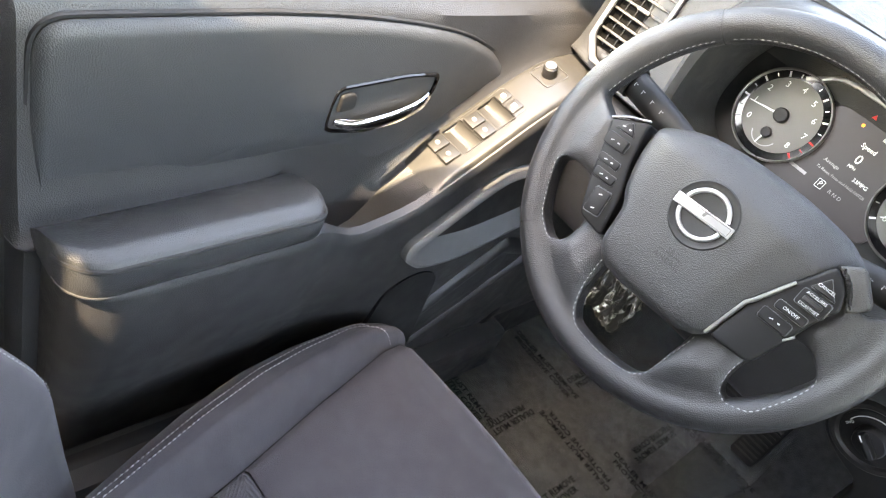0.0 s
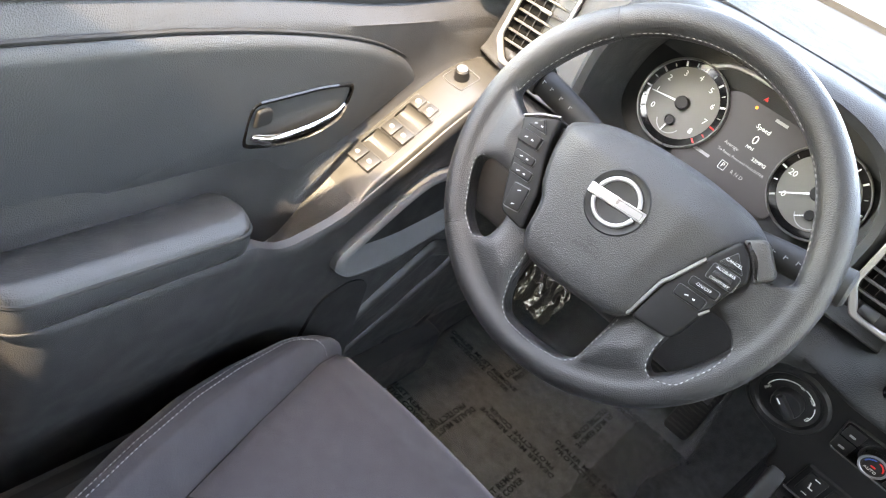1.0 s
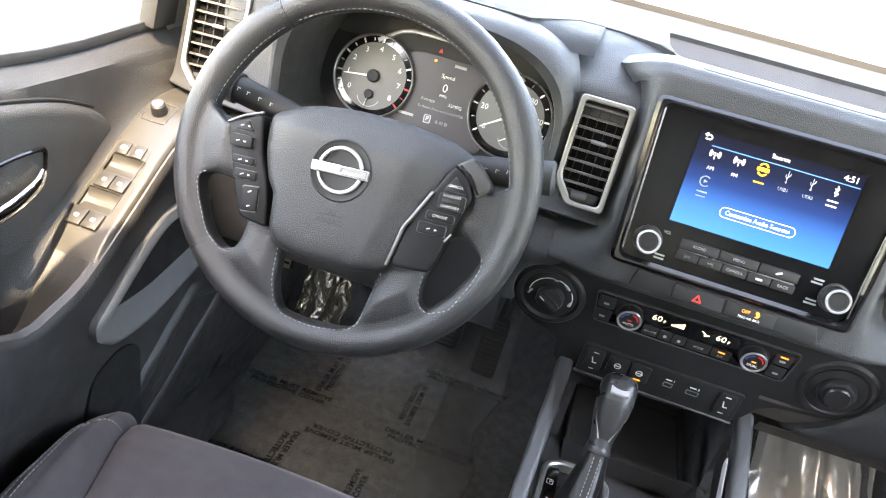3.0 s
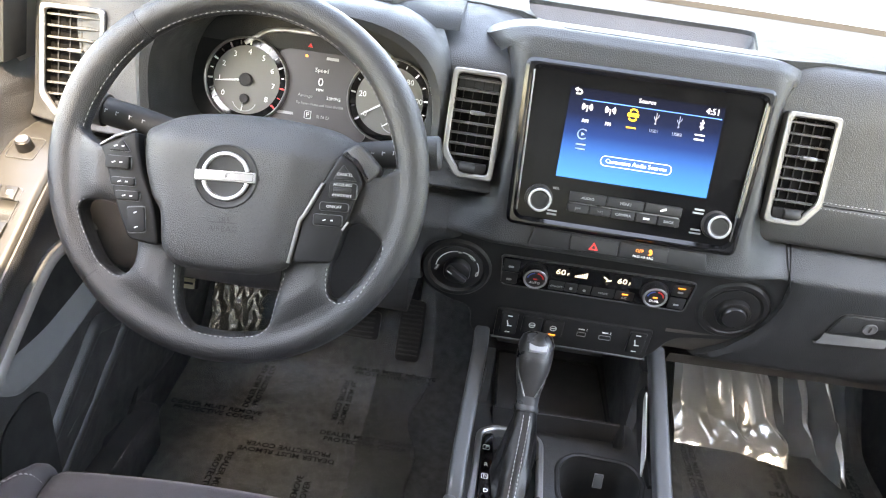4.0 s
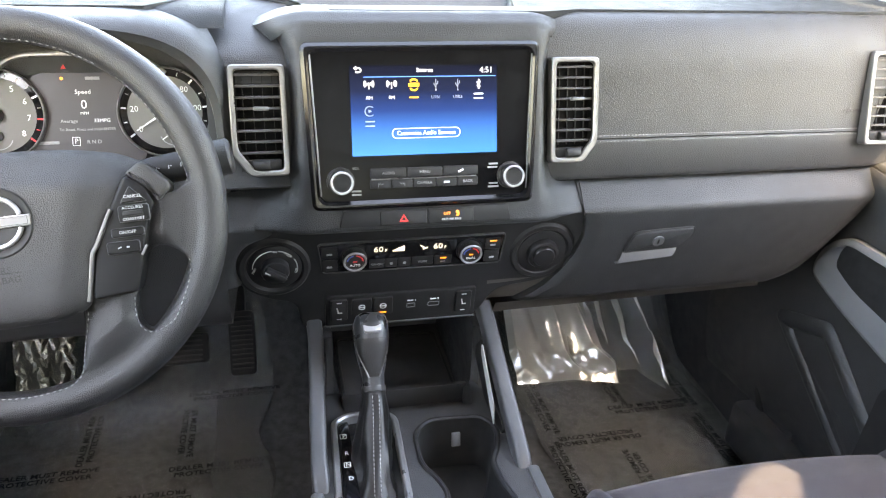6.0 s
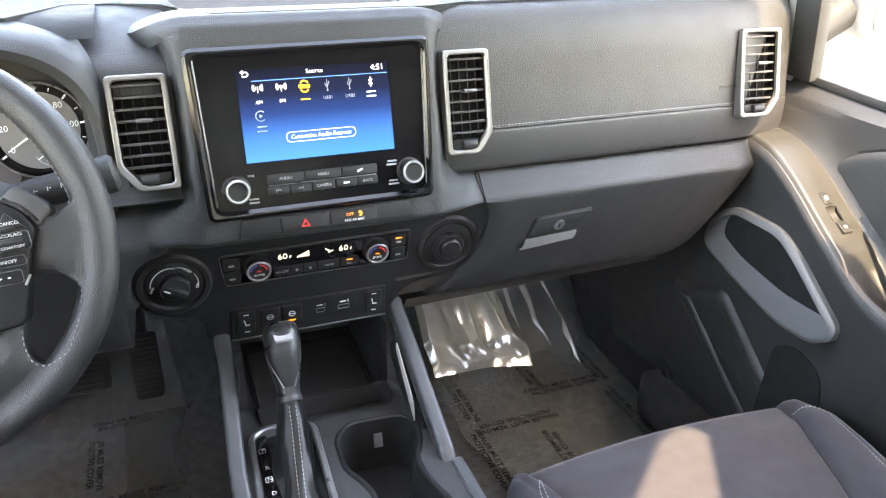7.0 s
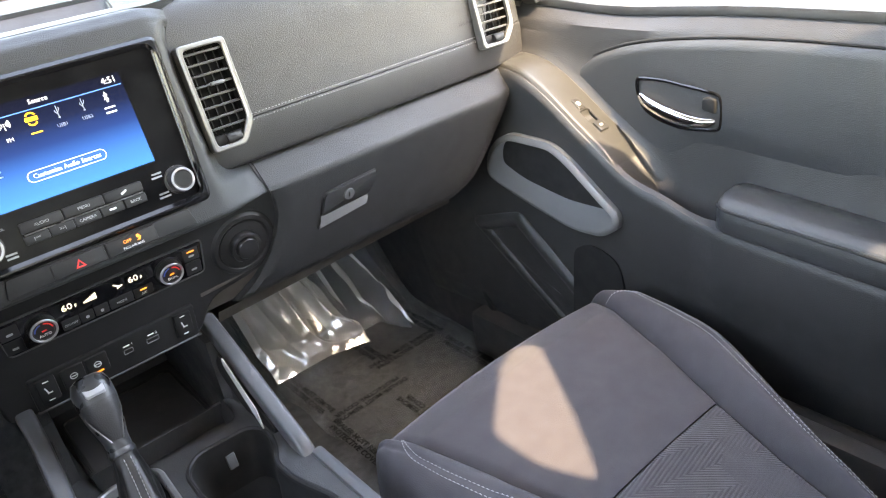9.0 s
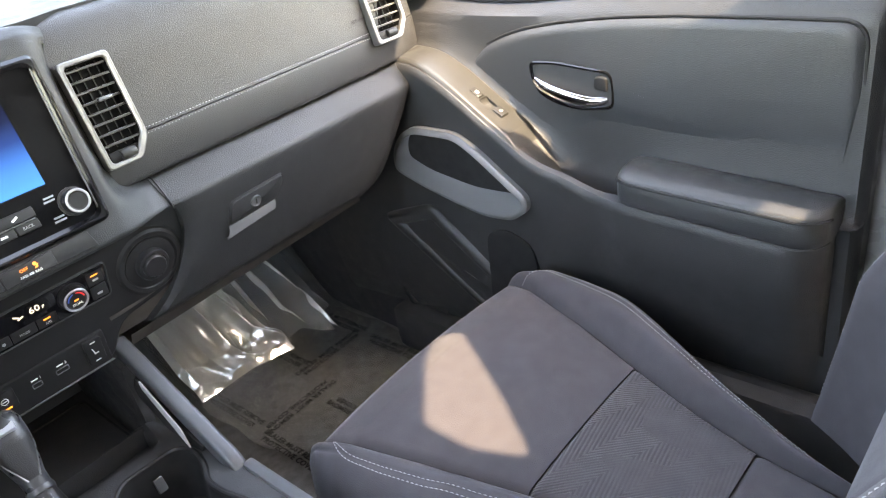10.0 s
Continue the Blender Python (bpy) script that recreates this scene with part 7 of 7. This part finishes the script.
def weave_material():
    """Cloth with patches of chevron weave, for the seat's middle."""
    m = mat("patterned_seat_cloth", (0.041, 0.037, 0.040), 0.9, bump=0.0, sheen=0.10)
    nt = m.node_tree
    b = nt.nodes["Principled BSDF"]
    co = nt.nodes["Texture Coordinate"]

    def calc(op, *ins):
        n = nt.nodes.new("ShaderNodeMath")
        n.operation = op
        for k, v in enumerate(ins):
            if isinstance(v, (int, float)):
                n.inputs[k].default_value = v
            else:
                nt.links.new(v, n.inputs[k])
        return n.outputs[0]

    sep = nt.nodes.new("ShaderNodeSeparateXYZ")
    nt.links.new(co.outputs["Object"], sep.inputs[0])
    x, y = sep.outputs[0], sep.outputs[1]
    zig = calc("PINGPONG", calc("ADD", y, calc("MULTIPLY", x, 0.4)), 0.034)
    phase = calc("ADD", calc("MULTIPLY", x, 0.8), calc("MULTIPLY", zig, 1.5))
    stripe = calc("SINE", calc("MULTIPLY", phase, 900.0))
    cell = nt.nodes.new("ShaderNodeTexVoronoi")
    cell.inputs["Scale"].default_value = 22
    mp = nt.nodes.new("ShaderNodeMapping")
    mp.inputs["Scale"].default_value = (1.0, 0.55, 0.2)
    nt.links.new(co.outputs["Object"], mp.inputs["Vector"])
    nt.links.new(mp.outputs[0], cell.inputs["Vector"])
    csep = nt.nodes.new("ShaderNodeSeparateColor")
    nt.links.new(cell.outputs["Color"], csep.inputs[0])
    deep = calc("MULTIPLY", stripe, calc("POWER", csep.outputs[0], 0.8))
    weave = nt.nodes.new("ShaderNodeTexNoise")
    weave.inputs["Scale"].default_value = 900
    nt.links.new(co.outputs["Object"], weave.inputs["Vector"])
    bp = nt.nodes.new("ShaderNodeBump")
    bp.inputs["Strength"].default_value, bp.inputs["Distance"].default_value = 0.55, 0.0010
    nt.links.new(calc("ADD", deep, weave.outputs[0]), bp.inputs["Height"])
    nt.links.new(bp.outputs[0], b.inputs["Normal"])
    tone = nt.nodes.new("ShaderNodeMix")
    tone.data_type = "RGBA"
    tone.inputs[6].default_value, tone.inputs[7].default_value = (0.028, 0.025, 0.028, 1), (0.056, 0.050, 0.054, 1)
    nt.links.new(calc("MULTIPLY_ADD", deep, 0.5, 0.45), tone.inputs[0])
    nt.links.new(tone.outputs[2], b.inputs["Base Color"])
    return m


WEAVE = weave_material()


BACK_W = smooth_curve([0, 0.12, 0.3, 0.5, 0.75, 1.0], [0.93, 1.0, 0.985, 0.92, 0.84, 0.70])


def make_seat(cx, label, fwd=0.0):
    s = thing("car_seat", label, "car seat", "front seats")
    side = 1 if cx > 0 else -1
    yv = lambda v: -0.150 - 0.55 * v
    fr = lambda lx: 0.016 * (1 - (lx / 0.26) ** 2)  # the front edge bows forward

    def at(lx, v):
        y = yv(v)
        return (cx + lx, y + fr(lx) * (1 - min(v * 3, 1)), seat_z(lx, y, side))

    def sheet(name, l0, l1, v0, v1, nu, nv, mt, lab=""):
        bm = bmesh.new()
        surf(bm, lambda u, t: at(l0(v0 + (v1 - v0) * t) + (l1(v0 + (v1 - v0) * t) - l0(v0 + (v1 - v0) * t)) * u, v0 + (v1 - v0) * t ** 1.0), nu, nv)
        return part(name, bm, mt, s, lab, 60)

    VI = 0.50
    bm = bmesh.new()

    def front(u, t):
        v = VI * t
        return at((-1 + 2 * u) * seat_c(v, side), v)

    surf(bm, front, 36, 60)
    part("cushion", bm, CLOTH, s, "plain mauve-grey cloth cushion", 60)
    bm = bmesh.new()

    def rear(u, t):
        v = VI + (1 - VI) * t
        x, y, z = at((-1 + 2 * u) * seat_c(v, side), v)
        return (x, y, z - 0.003 * math.exp(-(t / 0.012) ** 2))

    surf(bm, lambda u, t: rear(u, 0.64 * t), 36, 40)
    part("cushion_insert", bm, WEAVE, s, "chevron-woven cloth panel", 60)
    bm = bmesh.new()
    surf(bm, lambda u, t: (lambda p: (p[0], p[1], p[2] - 0.005 * math.exp(-(t / 0.05) ** 2)))(rear(u, 0.64 + 0.36 * t)), 36, 20)
    part("cushion_rear", bm, CLOTH, s, "", 60)
    for b in (-1, 1):
        bm = bmesh.new()

        def bol(u, t):
            c, w = seat_c(t, side), seat_w(t, side)
            if u <= 0.8:
                return at(b * (c + (w - c) * u / 0.8), t)
            q = (u - 0.8) / 0.2
            x, y, z = at(b * w, t)
            return (x + b * 0.006 * math.sin(q * math.pi / 2), y, z + (0.13 - z) * q)

        surf(bm, bol, 30, 70)
        part("bolster", bm, CLOTHB, s, "mauve-grey cloth bolster", 60)
        bm = bmesh.new()
        for off in ((0.60, 0.69) if side < 0 else (0.50, 0.60)):
            line = []
            for k in range(80):
                v = 0.085 + 0.83 * k / 79
                c, w = seat_c(v, side), seat_w(v, side)
                bend = max(0.0, 1 - (v - 0.085) / 0.11) ** 2.4
                f = off - bend * (off - 0.04)
                line.append(Vector(at(b * (c + (w - c) * f), v)) + Vector((0, 0, 0.0004)))
            stitches(bm, line, 0.0042, 0.0018, 0.0008)
        part("bolster_stitching", bm, THREAD, s, "pale grey double stitching")
        bm = bmesh.new()
        tube(bm, [Vector(at(b * seat_c(0.03 + 0.9 * k / 70, side), 0.03 + 0.9 * k / 70)) + Vector((0, 0, 0.0003)) for k in range(71)], 0.0011, 5)
        part("bolster_seam", bm, DARK, s)
    # front face and base
    bm = bmesh.new()

    def face(u, t):
        lx = (-1 + 2 * u) * 0.238
        x, y, z = at(lx, 0.0)
        return (x, y + 0.004 * math.sin(math.pi * t), z + (0.10 - z) * t)

    surf(bm, face, 30, 6)
    part("cushion_front", bm, CLOTH, s, "", 60)
    bm = bmesh.new()
    box(bm, (0.44, 0.44, 0.11), pose(cx, -0.44, 0.075), 0.01)
    part("seat_base", bm, BLACK, s)
    bm = bmesh.new()
    box(bm, (0.03, 0.34, 0.07), pose(cx + side * 0.272, -0.50, 0.165), 0.012)
    part("side_cover", bm, BLACK, s)
    if side < 0:
        bm = bmesh.new()
        tube(bm, [(cx - 0.285, -0.36, 0.185), (cx - 0.293, -0.33, 0.188), (cx - 0.293, -0.315, 0.188)], 0.006, 8)
        part("recline_lever", bm, GREY, s)
    # backrest
    bm = bmesh.new()

    def back(u, t):
        lx = (-1 + 2 * u) * 0.258
        z = 0.235 + 0.66 * t
        w = interp(t, *BACK_W)
        a = abs(lx) / 0.258
        y = -0.692 - 0.06 * t - 0.30 * math.sqrt(max(0.0, t - 0.30) ** 2 + 0.0016) + 0.012
        y += (0.085 if lx * side > 0 else 0.034) * (1 - 0.5 * t) * max(0.0, min((a - 0.52) / 0.28, 1)) ** 1.3
        if a > 0.86:
            y -= 0.11 * ((a - 0.86) / 0.14) ** 2
        y -= 0.006 * math.exp(-((a - 0.52) / 0.02) ** 2)
        if t > 0.93:
            y -= 0.05 * ((t - 0.93) / 0.07) ** 2
        return (cx + lx * w, y + fwd, z)

    surf(bm, back, 80, 90)
    part("backrest", bm, CLOTHB, s, "mauve-grey cloth backrest", 60)
    bm = bmesh.new()
    box(bm, (0.38, 0.06, 0.62), pose(cx, -0.93 + fwd, 0.56, 24, 0, 0), 0.025, 3)
    part("backrest_shell", bm, BLACK, s)
    bm = bmesh.new()
    for b in (-1, 1):
        line = [Vector(back(0.5 + b * 0.418, 0.05 + 0.86 * k / 60)) + Vector((0, 0.0008, 0)) for k in range(61)]
        stitches(bm, line, 0.0036, 0.0020, 0.0006, (b * 0.4, 1, 0.2))
    part("backrest_stitching", bm, THREAD, s)
    return s


make_seat(-0.398, "mauve-grey cloth driver's seat with pale double stitching", 0.042)
make_seat(0.402, "mauve-grey cloth passenger seat with pale double stitching", -0.018)

# ---- protective film on the footwell carpets ----
FILM = bpy.data.materials.new("clear_carpet_film")
FILM.use_nodes = True
nt = FILM.node_tree
b = nt.nodes["Principled BSDF"]
b.inputs["Base Color"].default_value, b.inputs["Roughness"].default_value = (0.33, 0.345, 0.345, 1), 0.09
tr, mx = nt.nodes.new("ShaderNodeBsdfTransparent"), nt.nodes.new("ShaderNodeMixShader")
tr.inputs["Color"].default_value = (0.80, 0.80, 0.78, 1)
mx.inputs[0].default_value = 0.23
nt.links.new(tr.outputs[0], mx.inputs[1])
nt.links.new(b.outputs[0], mx.inputs[2])
nt.links.new(mx.outputs[0], nt.nodes["Material Output"].inputs["Surface"])
co, nz, bp = nt.nodes.new("ShaderNodeTexCoord"), nt.nodes.new("ShaderNodeTexNoise"), nt.nodes.new("ShaderNodeBump")
nz.inputs["Scale"].default_value, nz.inputs["Detail"].default_value, nz.inputs["Distortion"].default_value = 38, 4, 1.6
bp.inputs["Strength"].default_value, bp.inputs["Distance"].default_value = 0.45, 0.004
b.inputs["Specular IOR Level"].default_value = 1.0
nt.links.new(co.outputs["Object"], nz.inputs["Vector"])
nt.links.new(nz.outputs[0], bp.inputs["Height"])
nt.links.new(bp.outputs[0], b.inputs["Normal"])


LOOSE = FILM.copy()
LOOSE.name = "wrinkled_clear_film"
LOOSE.node_tree.nodes["Mix Shader"].inputs[0].default_value = 0.11
# pale silver puts the clear film's bright reflections into the colour
GLARE = mat("film_glare", (0.86, 0.83, 0.76), 0.14, spec=1.0, metal=0.6, bump=0.15, bscale=45, rvary=0.06)
CLEAR = FILM.copy()
CLEAR.name = "glossy_clear_film"
CLEAR.node_tree.nodes["Mix Shader"].inputs[0].default_value = 0.45
CLEAR.node_tree.nodes["Principled BSDF"].inputs["Roughness"].default_value = 0.06
# folds in the film where it climbs the footwell's end: ends, height and half width of each
FOLDS = [((0.315, 0.66), (0.318, 0.435), 0.020, 0.020), ((0.345, 0.64), (0.385, 0.47), 0.012, 0.022), ((0.395, 0.64), (0.450, 0.445), 0.020, 0.020), ((0.430, 0.66), (0.540, 0.405), 0.026, 0.024), ((0.480, 0.66), (0.500, 0.51), 0.018, 0.016), ((0.515, 0.66), (0.535, 0.50), 0.020, 0.014), ((0.560, 0.66), (0.585, 0.435), 0.024, 0.020), ((0.575, 0.66), (0.640, 0.50), 0.022, 0.016), ((0.640, 0.50), (0.628, 0.375), 0.020, 0.014)]


def fold_h(x, y):
    h = 0.0
    for (ax, ay), (bx, by), ht, wd in FOLDS:
        dx, dy = bx - ax, by - ay
        k = max(0.0, min(((x - ax) * dx + (y - ay) * dy) / (dx * dx + dy * dy), 1.0))
        d = math.hypot(x - ax - k * dx, y - ay - k * dy)
        h = max(h, ht * max(0.0, 1 - d / wd) ** 1.6 * (1 - 0.7 * k ** 3))
    return h


def film_end(x, y, rise):
    p = Vector((x * 14, y * 9, 2.0))
    return (x, y, floor_z(y) + 0.010 + rise * (0.006 + fold_h(x, y) + 0.020 * noise.noise(p) + 0.007 * noise.noise(p * 2.7)))


def fold_front(x):
    return interp(x, [0.30, 0.44, 0.534, 0.552, 0.590, 0.612, 0.627, 0.640, 0.70], [0.430, 0.428, 0.408, 0.440, 0.441, 0.400, 0.375, 0.440, 0.455])


def make_film(x0, x1, y0, y1, seed, label, folded=False):
    f = thing("floor_film", label, "floor film", "carpet films")
    bm = bmesh.new()

    rnd = random.Random(int(seed))
    creases = []
    for k in range(46):
        cx, cy = rnd.uniform(x0, x1), rnd.uniform(0.0, 0.5)
        if k < 22:
            cx = (x1 - 0.09 * rnd.random()) if x0 < 0 else (x0 + 0.09 * rnd.random())
        a, ln = rnd.gauss(1.45, 0.35) if k < 22 else rnd.uniform(0, 3.1), rnd.uniform(0.03, 0.10)
        creases.append((cx, cy, math.cos(a), math.sin(a), ln, rnd.uniform(0.003, 0.008) * (1.3 if k < 22 else 0.7), rnd.uniform(0.004, 0.007)))

    def ridge(x, y):
        h = 0.0
        for cx, cy, ca, sa, ln, ht, wd in creases:
            dx, dy = x - cx, y - cy
            if abs(dx) + abs(dy) < 0.16:
                s_, d_ = dx * ca + dy * sa, -dx * sa + dy * ca
                h = max(h, ht * math.exp(-(d_ / wd) ** 2) * max(0.0, 1 - (s_ / ln) ** 2))
        return h

    def at(u, v):
        x, y = x0 + (x1 - x0) * u, y0 + (y1 - y0) * v
        x += 0.03 * noise.noise((seed, v * 7, 0)) * max(0.0, abs(2 * u - 1) - 0.75) * 4
        y += 0.014 * noise.noise((x * 13, seed, y * 3))
        p = Vector((x * 9 + seed, y * 9, 0.0))
        z = 0.004 + 0.003 * abs(noise.noise(p)) + 0.0015 * noise.noise(p * 3) + ridge(x, y)
        return (x, y, floor_z(y) + max(z, 0.002))

    surf(bm, at, 170, 120)
    part("sheet", bm, FILM, f, "clear wrinkled plastic film", 80)
    if not folded:
        bm = bmesh.new()
        surf(bm, lambda u, v: Vector(at(0.01 + 0.235 * min(max(u + 0.10 * (2 * u - 1) * noise.noise((v * 7, 3.0, u)), 0.0), 1.05), 0.775 + 0.115 * v + 0.012 * noise.noise((u * 8, 1.0, v * 3)))) + Vector((0, 0, 0.014 + 0.010 * noise.noise((u * 5, v * 5, 0.5)) + 0.004 * noise.noise((u * 14, v * 12, 1.5)))), 60, 60)
        part("crumpled_fold", bm, mat("hammered_film", (0.74, 0.70, 0.58), 0.18, spec=1.0, metal=0.75, bump=1.0, bscale=110, kind="cells"), f, "shiny crumpled fold of the film", 80)
        # the wrinkled loose edge beside the console
        bm = bmesh.new()

        def loose(u, v):
            x, y, z = at(0.79 + 0.20 * u + 0.02 * noise.noise((v * 9, seed, 0)), 0.20 + 0.55 * v)
            q = Vector((x * 34, y * 7 + seed, 0.3))
            return (x, y, z + 0.004 + 0.011 * max(0.0, 1 - 3.2 * abs(noise.noise(q))) + 0.006 * max(0.0, 1 - 4 * abs(noise.noise(q * 1.9))))

        surf(bm, loose, 60, 110)
        part("wrinkled_edge", bm, LOOSE, f, "wrinkled clear edge of the film", 80)
        return f
    for xa, xb, mt, lab in ((0.303, 0.552, GLARE, "crumpled end of the film, its reflections painted pale silver"), (0.552, 0.672, CLEAR, "clear folded end of the film")):
        bm = bmesh.new()

        def end(u, v):
            x = xa + (xb - xa) * u
            y = fold_front(x) + (0.72 - fold_front(x)) * v
            cut = interp(y, [0.40, 0.52, 0.66, 0.72], [0.548, 0.520, 0.470, 0.460]) + 0.008 * noise.noise((y * 30, 1.0, 4.0))
            x = xa + (cut - xa) * u if xa < 0.5 else cut - 0.002 + (xb - cut) * u
            return film_end(x, y, min(v / 0.05, 1.0))

        surf(bm, end, 110, 110)
        part("crumpled_end", bm, mt, f, lab, 80)
    # added silver strips paint the glints along the clear folds
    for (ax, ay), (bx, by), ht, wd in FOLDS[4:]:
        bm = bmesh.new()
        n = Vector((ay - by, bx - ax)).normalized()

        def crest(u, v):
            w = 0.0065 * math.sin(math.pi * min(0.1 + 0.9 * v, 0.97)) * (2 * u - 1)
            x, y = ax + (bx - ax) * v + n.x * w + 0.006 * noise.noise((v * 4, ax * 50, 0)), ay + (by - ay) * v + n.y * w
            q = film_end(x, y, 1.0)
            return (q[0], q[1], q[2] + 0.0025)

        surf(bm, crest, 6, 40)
        part("fold_glint", bm, GLARE, f, "pale silver strip painting the glint along a fold", 80)
    return f


fd = make_film(-0.70, -0.212, -0.20, 0.70, 3.0, "clear protective film on the driver's footwell carpet")
fp = make_film(0.302, 0.70, -0.20, 0.74, 11.0, "clear protective film, crumpled, on the passenger footwell carpet", True)
# the same two lines of print, turned this way and that
for film, spots in ((fd, [(-0.600, 0.318, 0), (-0.538, 0.420, 90), (-0.366, 0.415, 270), (-0.303, 0.295, 0), (-0.436, 0.237, 180), (-0.540, 0.125, 270), (-0.388, 0.095, 90), (-0.280, 0.480, 0), (-0.640, 0.110, 0), (-0.460, 0.020, 0), (-0.300, 0.070, 180)]),
                    (fp, [(0.558, 0.325, 0), (0.410, 0.252, 180), (0.330, 0.365, 270), (0.497, 0.420, 270), (0.318, 0.165, 270), (0.456, 0.120, 90), (0.640, 0.200, 270), (0.650, 0.400, 270), (0.560, 0.060, 0)])):
    for x, y, turn in spots:
        lettering("film_print", "DEALER MUST REMOVE\nPROTECTIVE COVER", 0.0158, pose(x, y, floor_z(y) + 0.0092, 0, 0, turn), PRINT, film, "", 1.08)
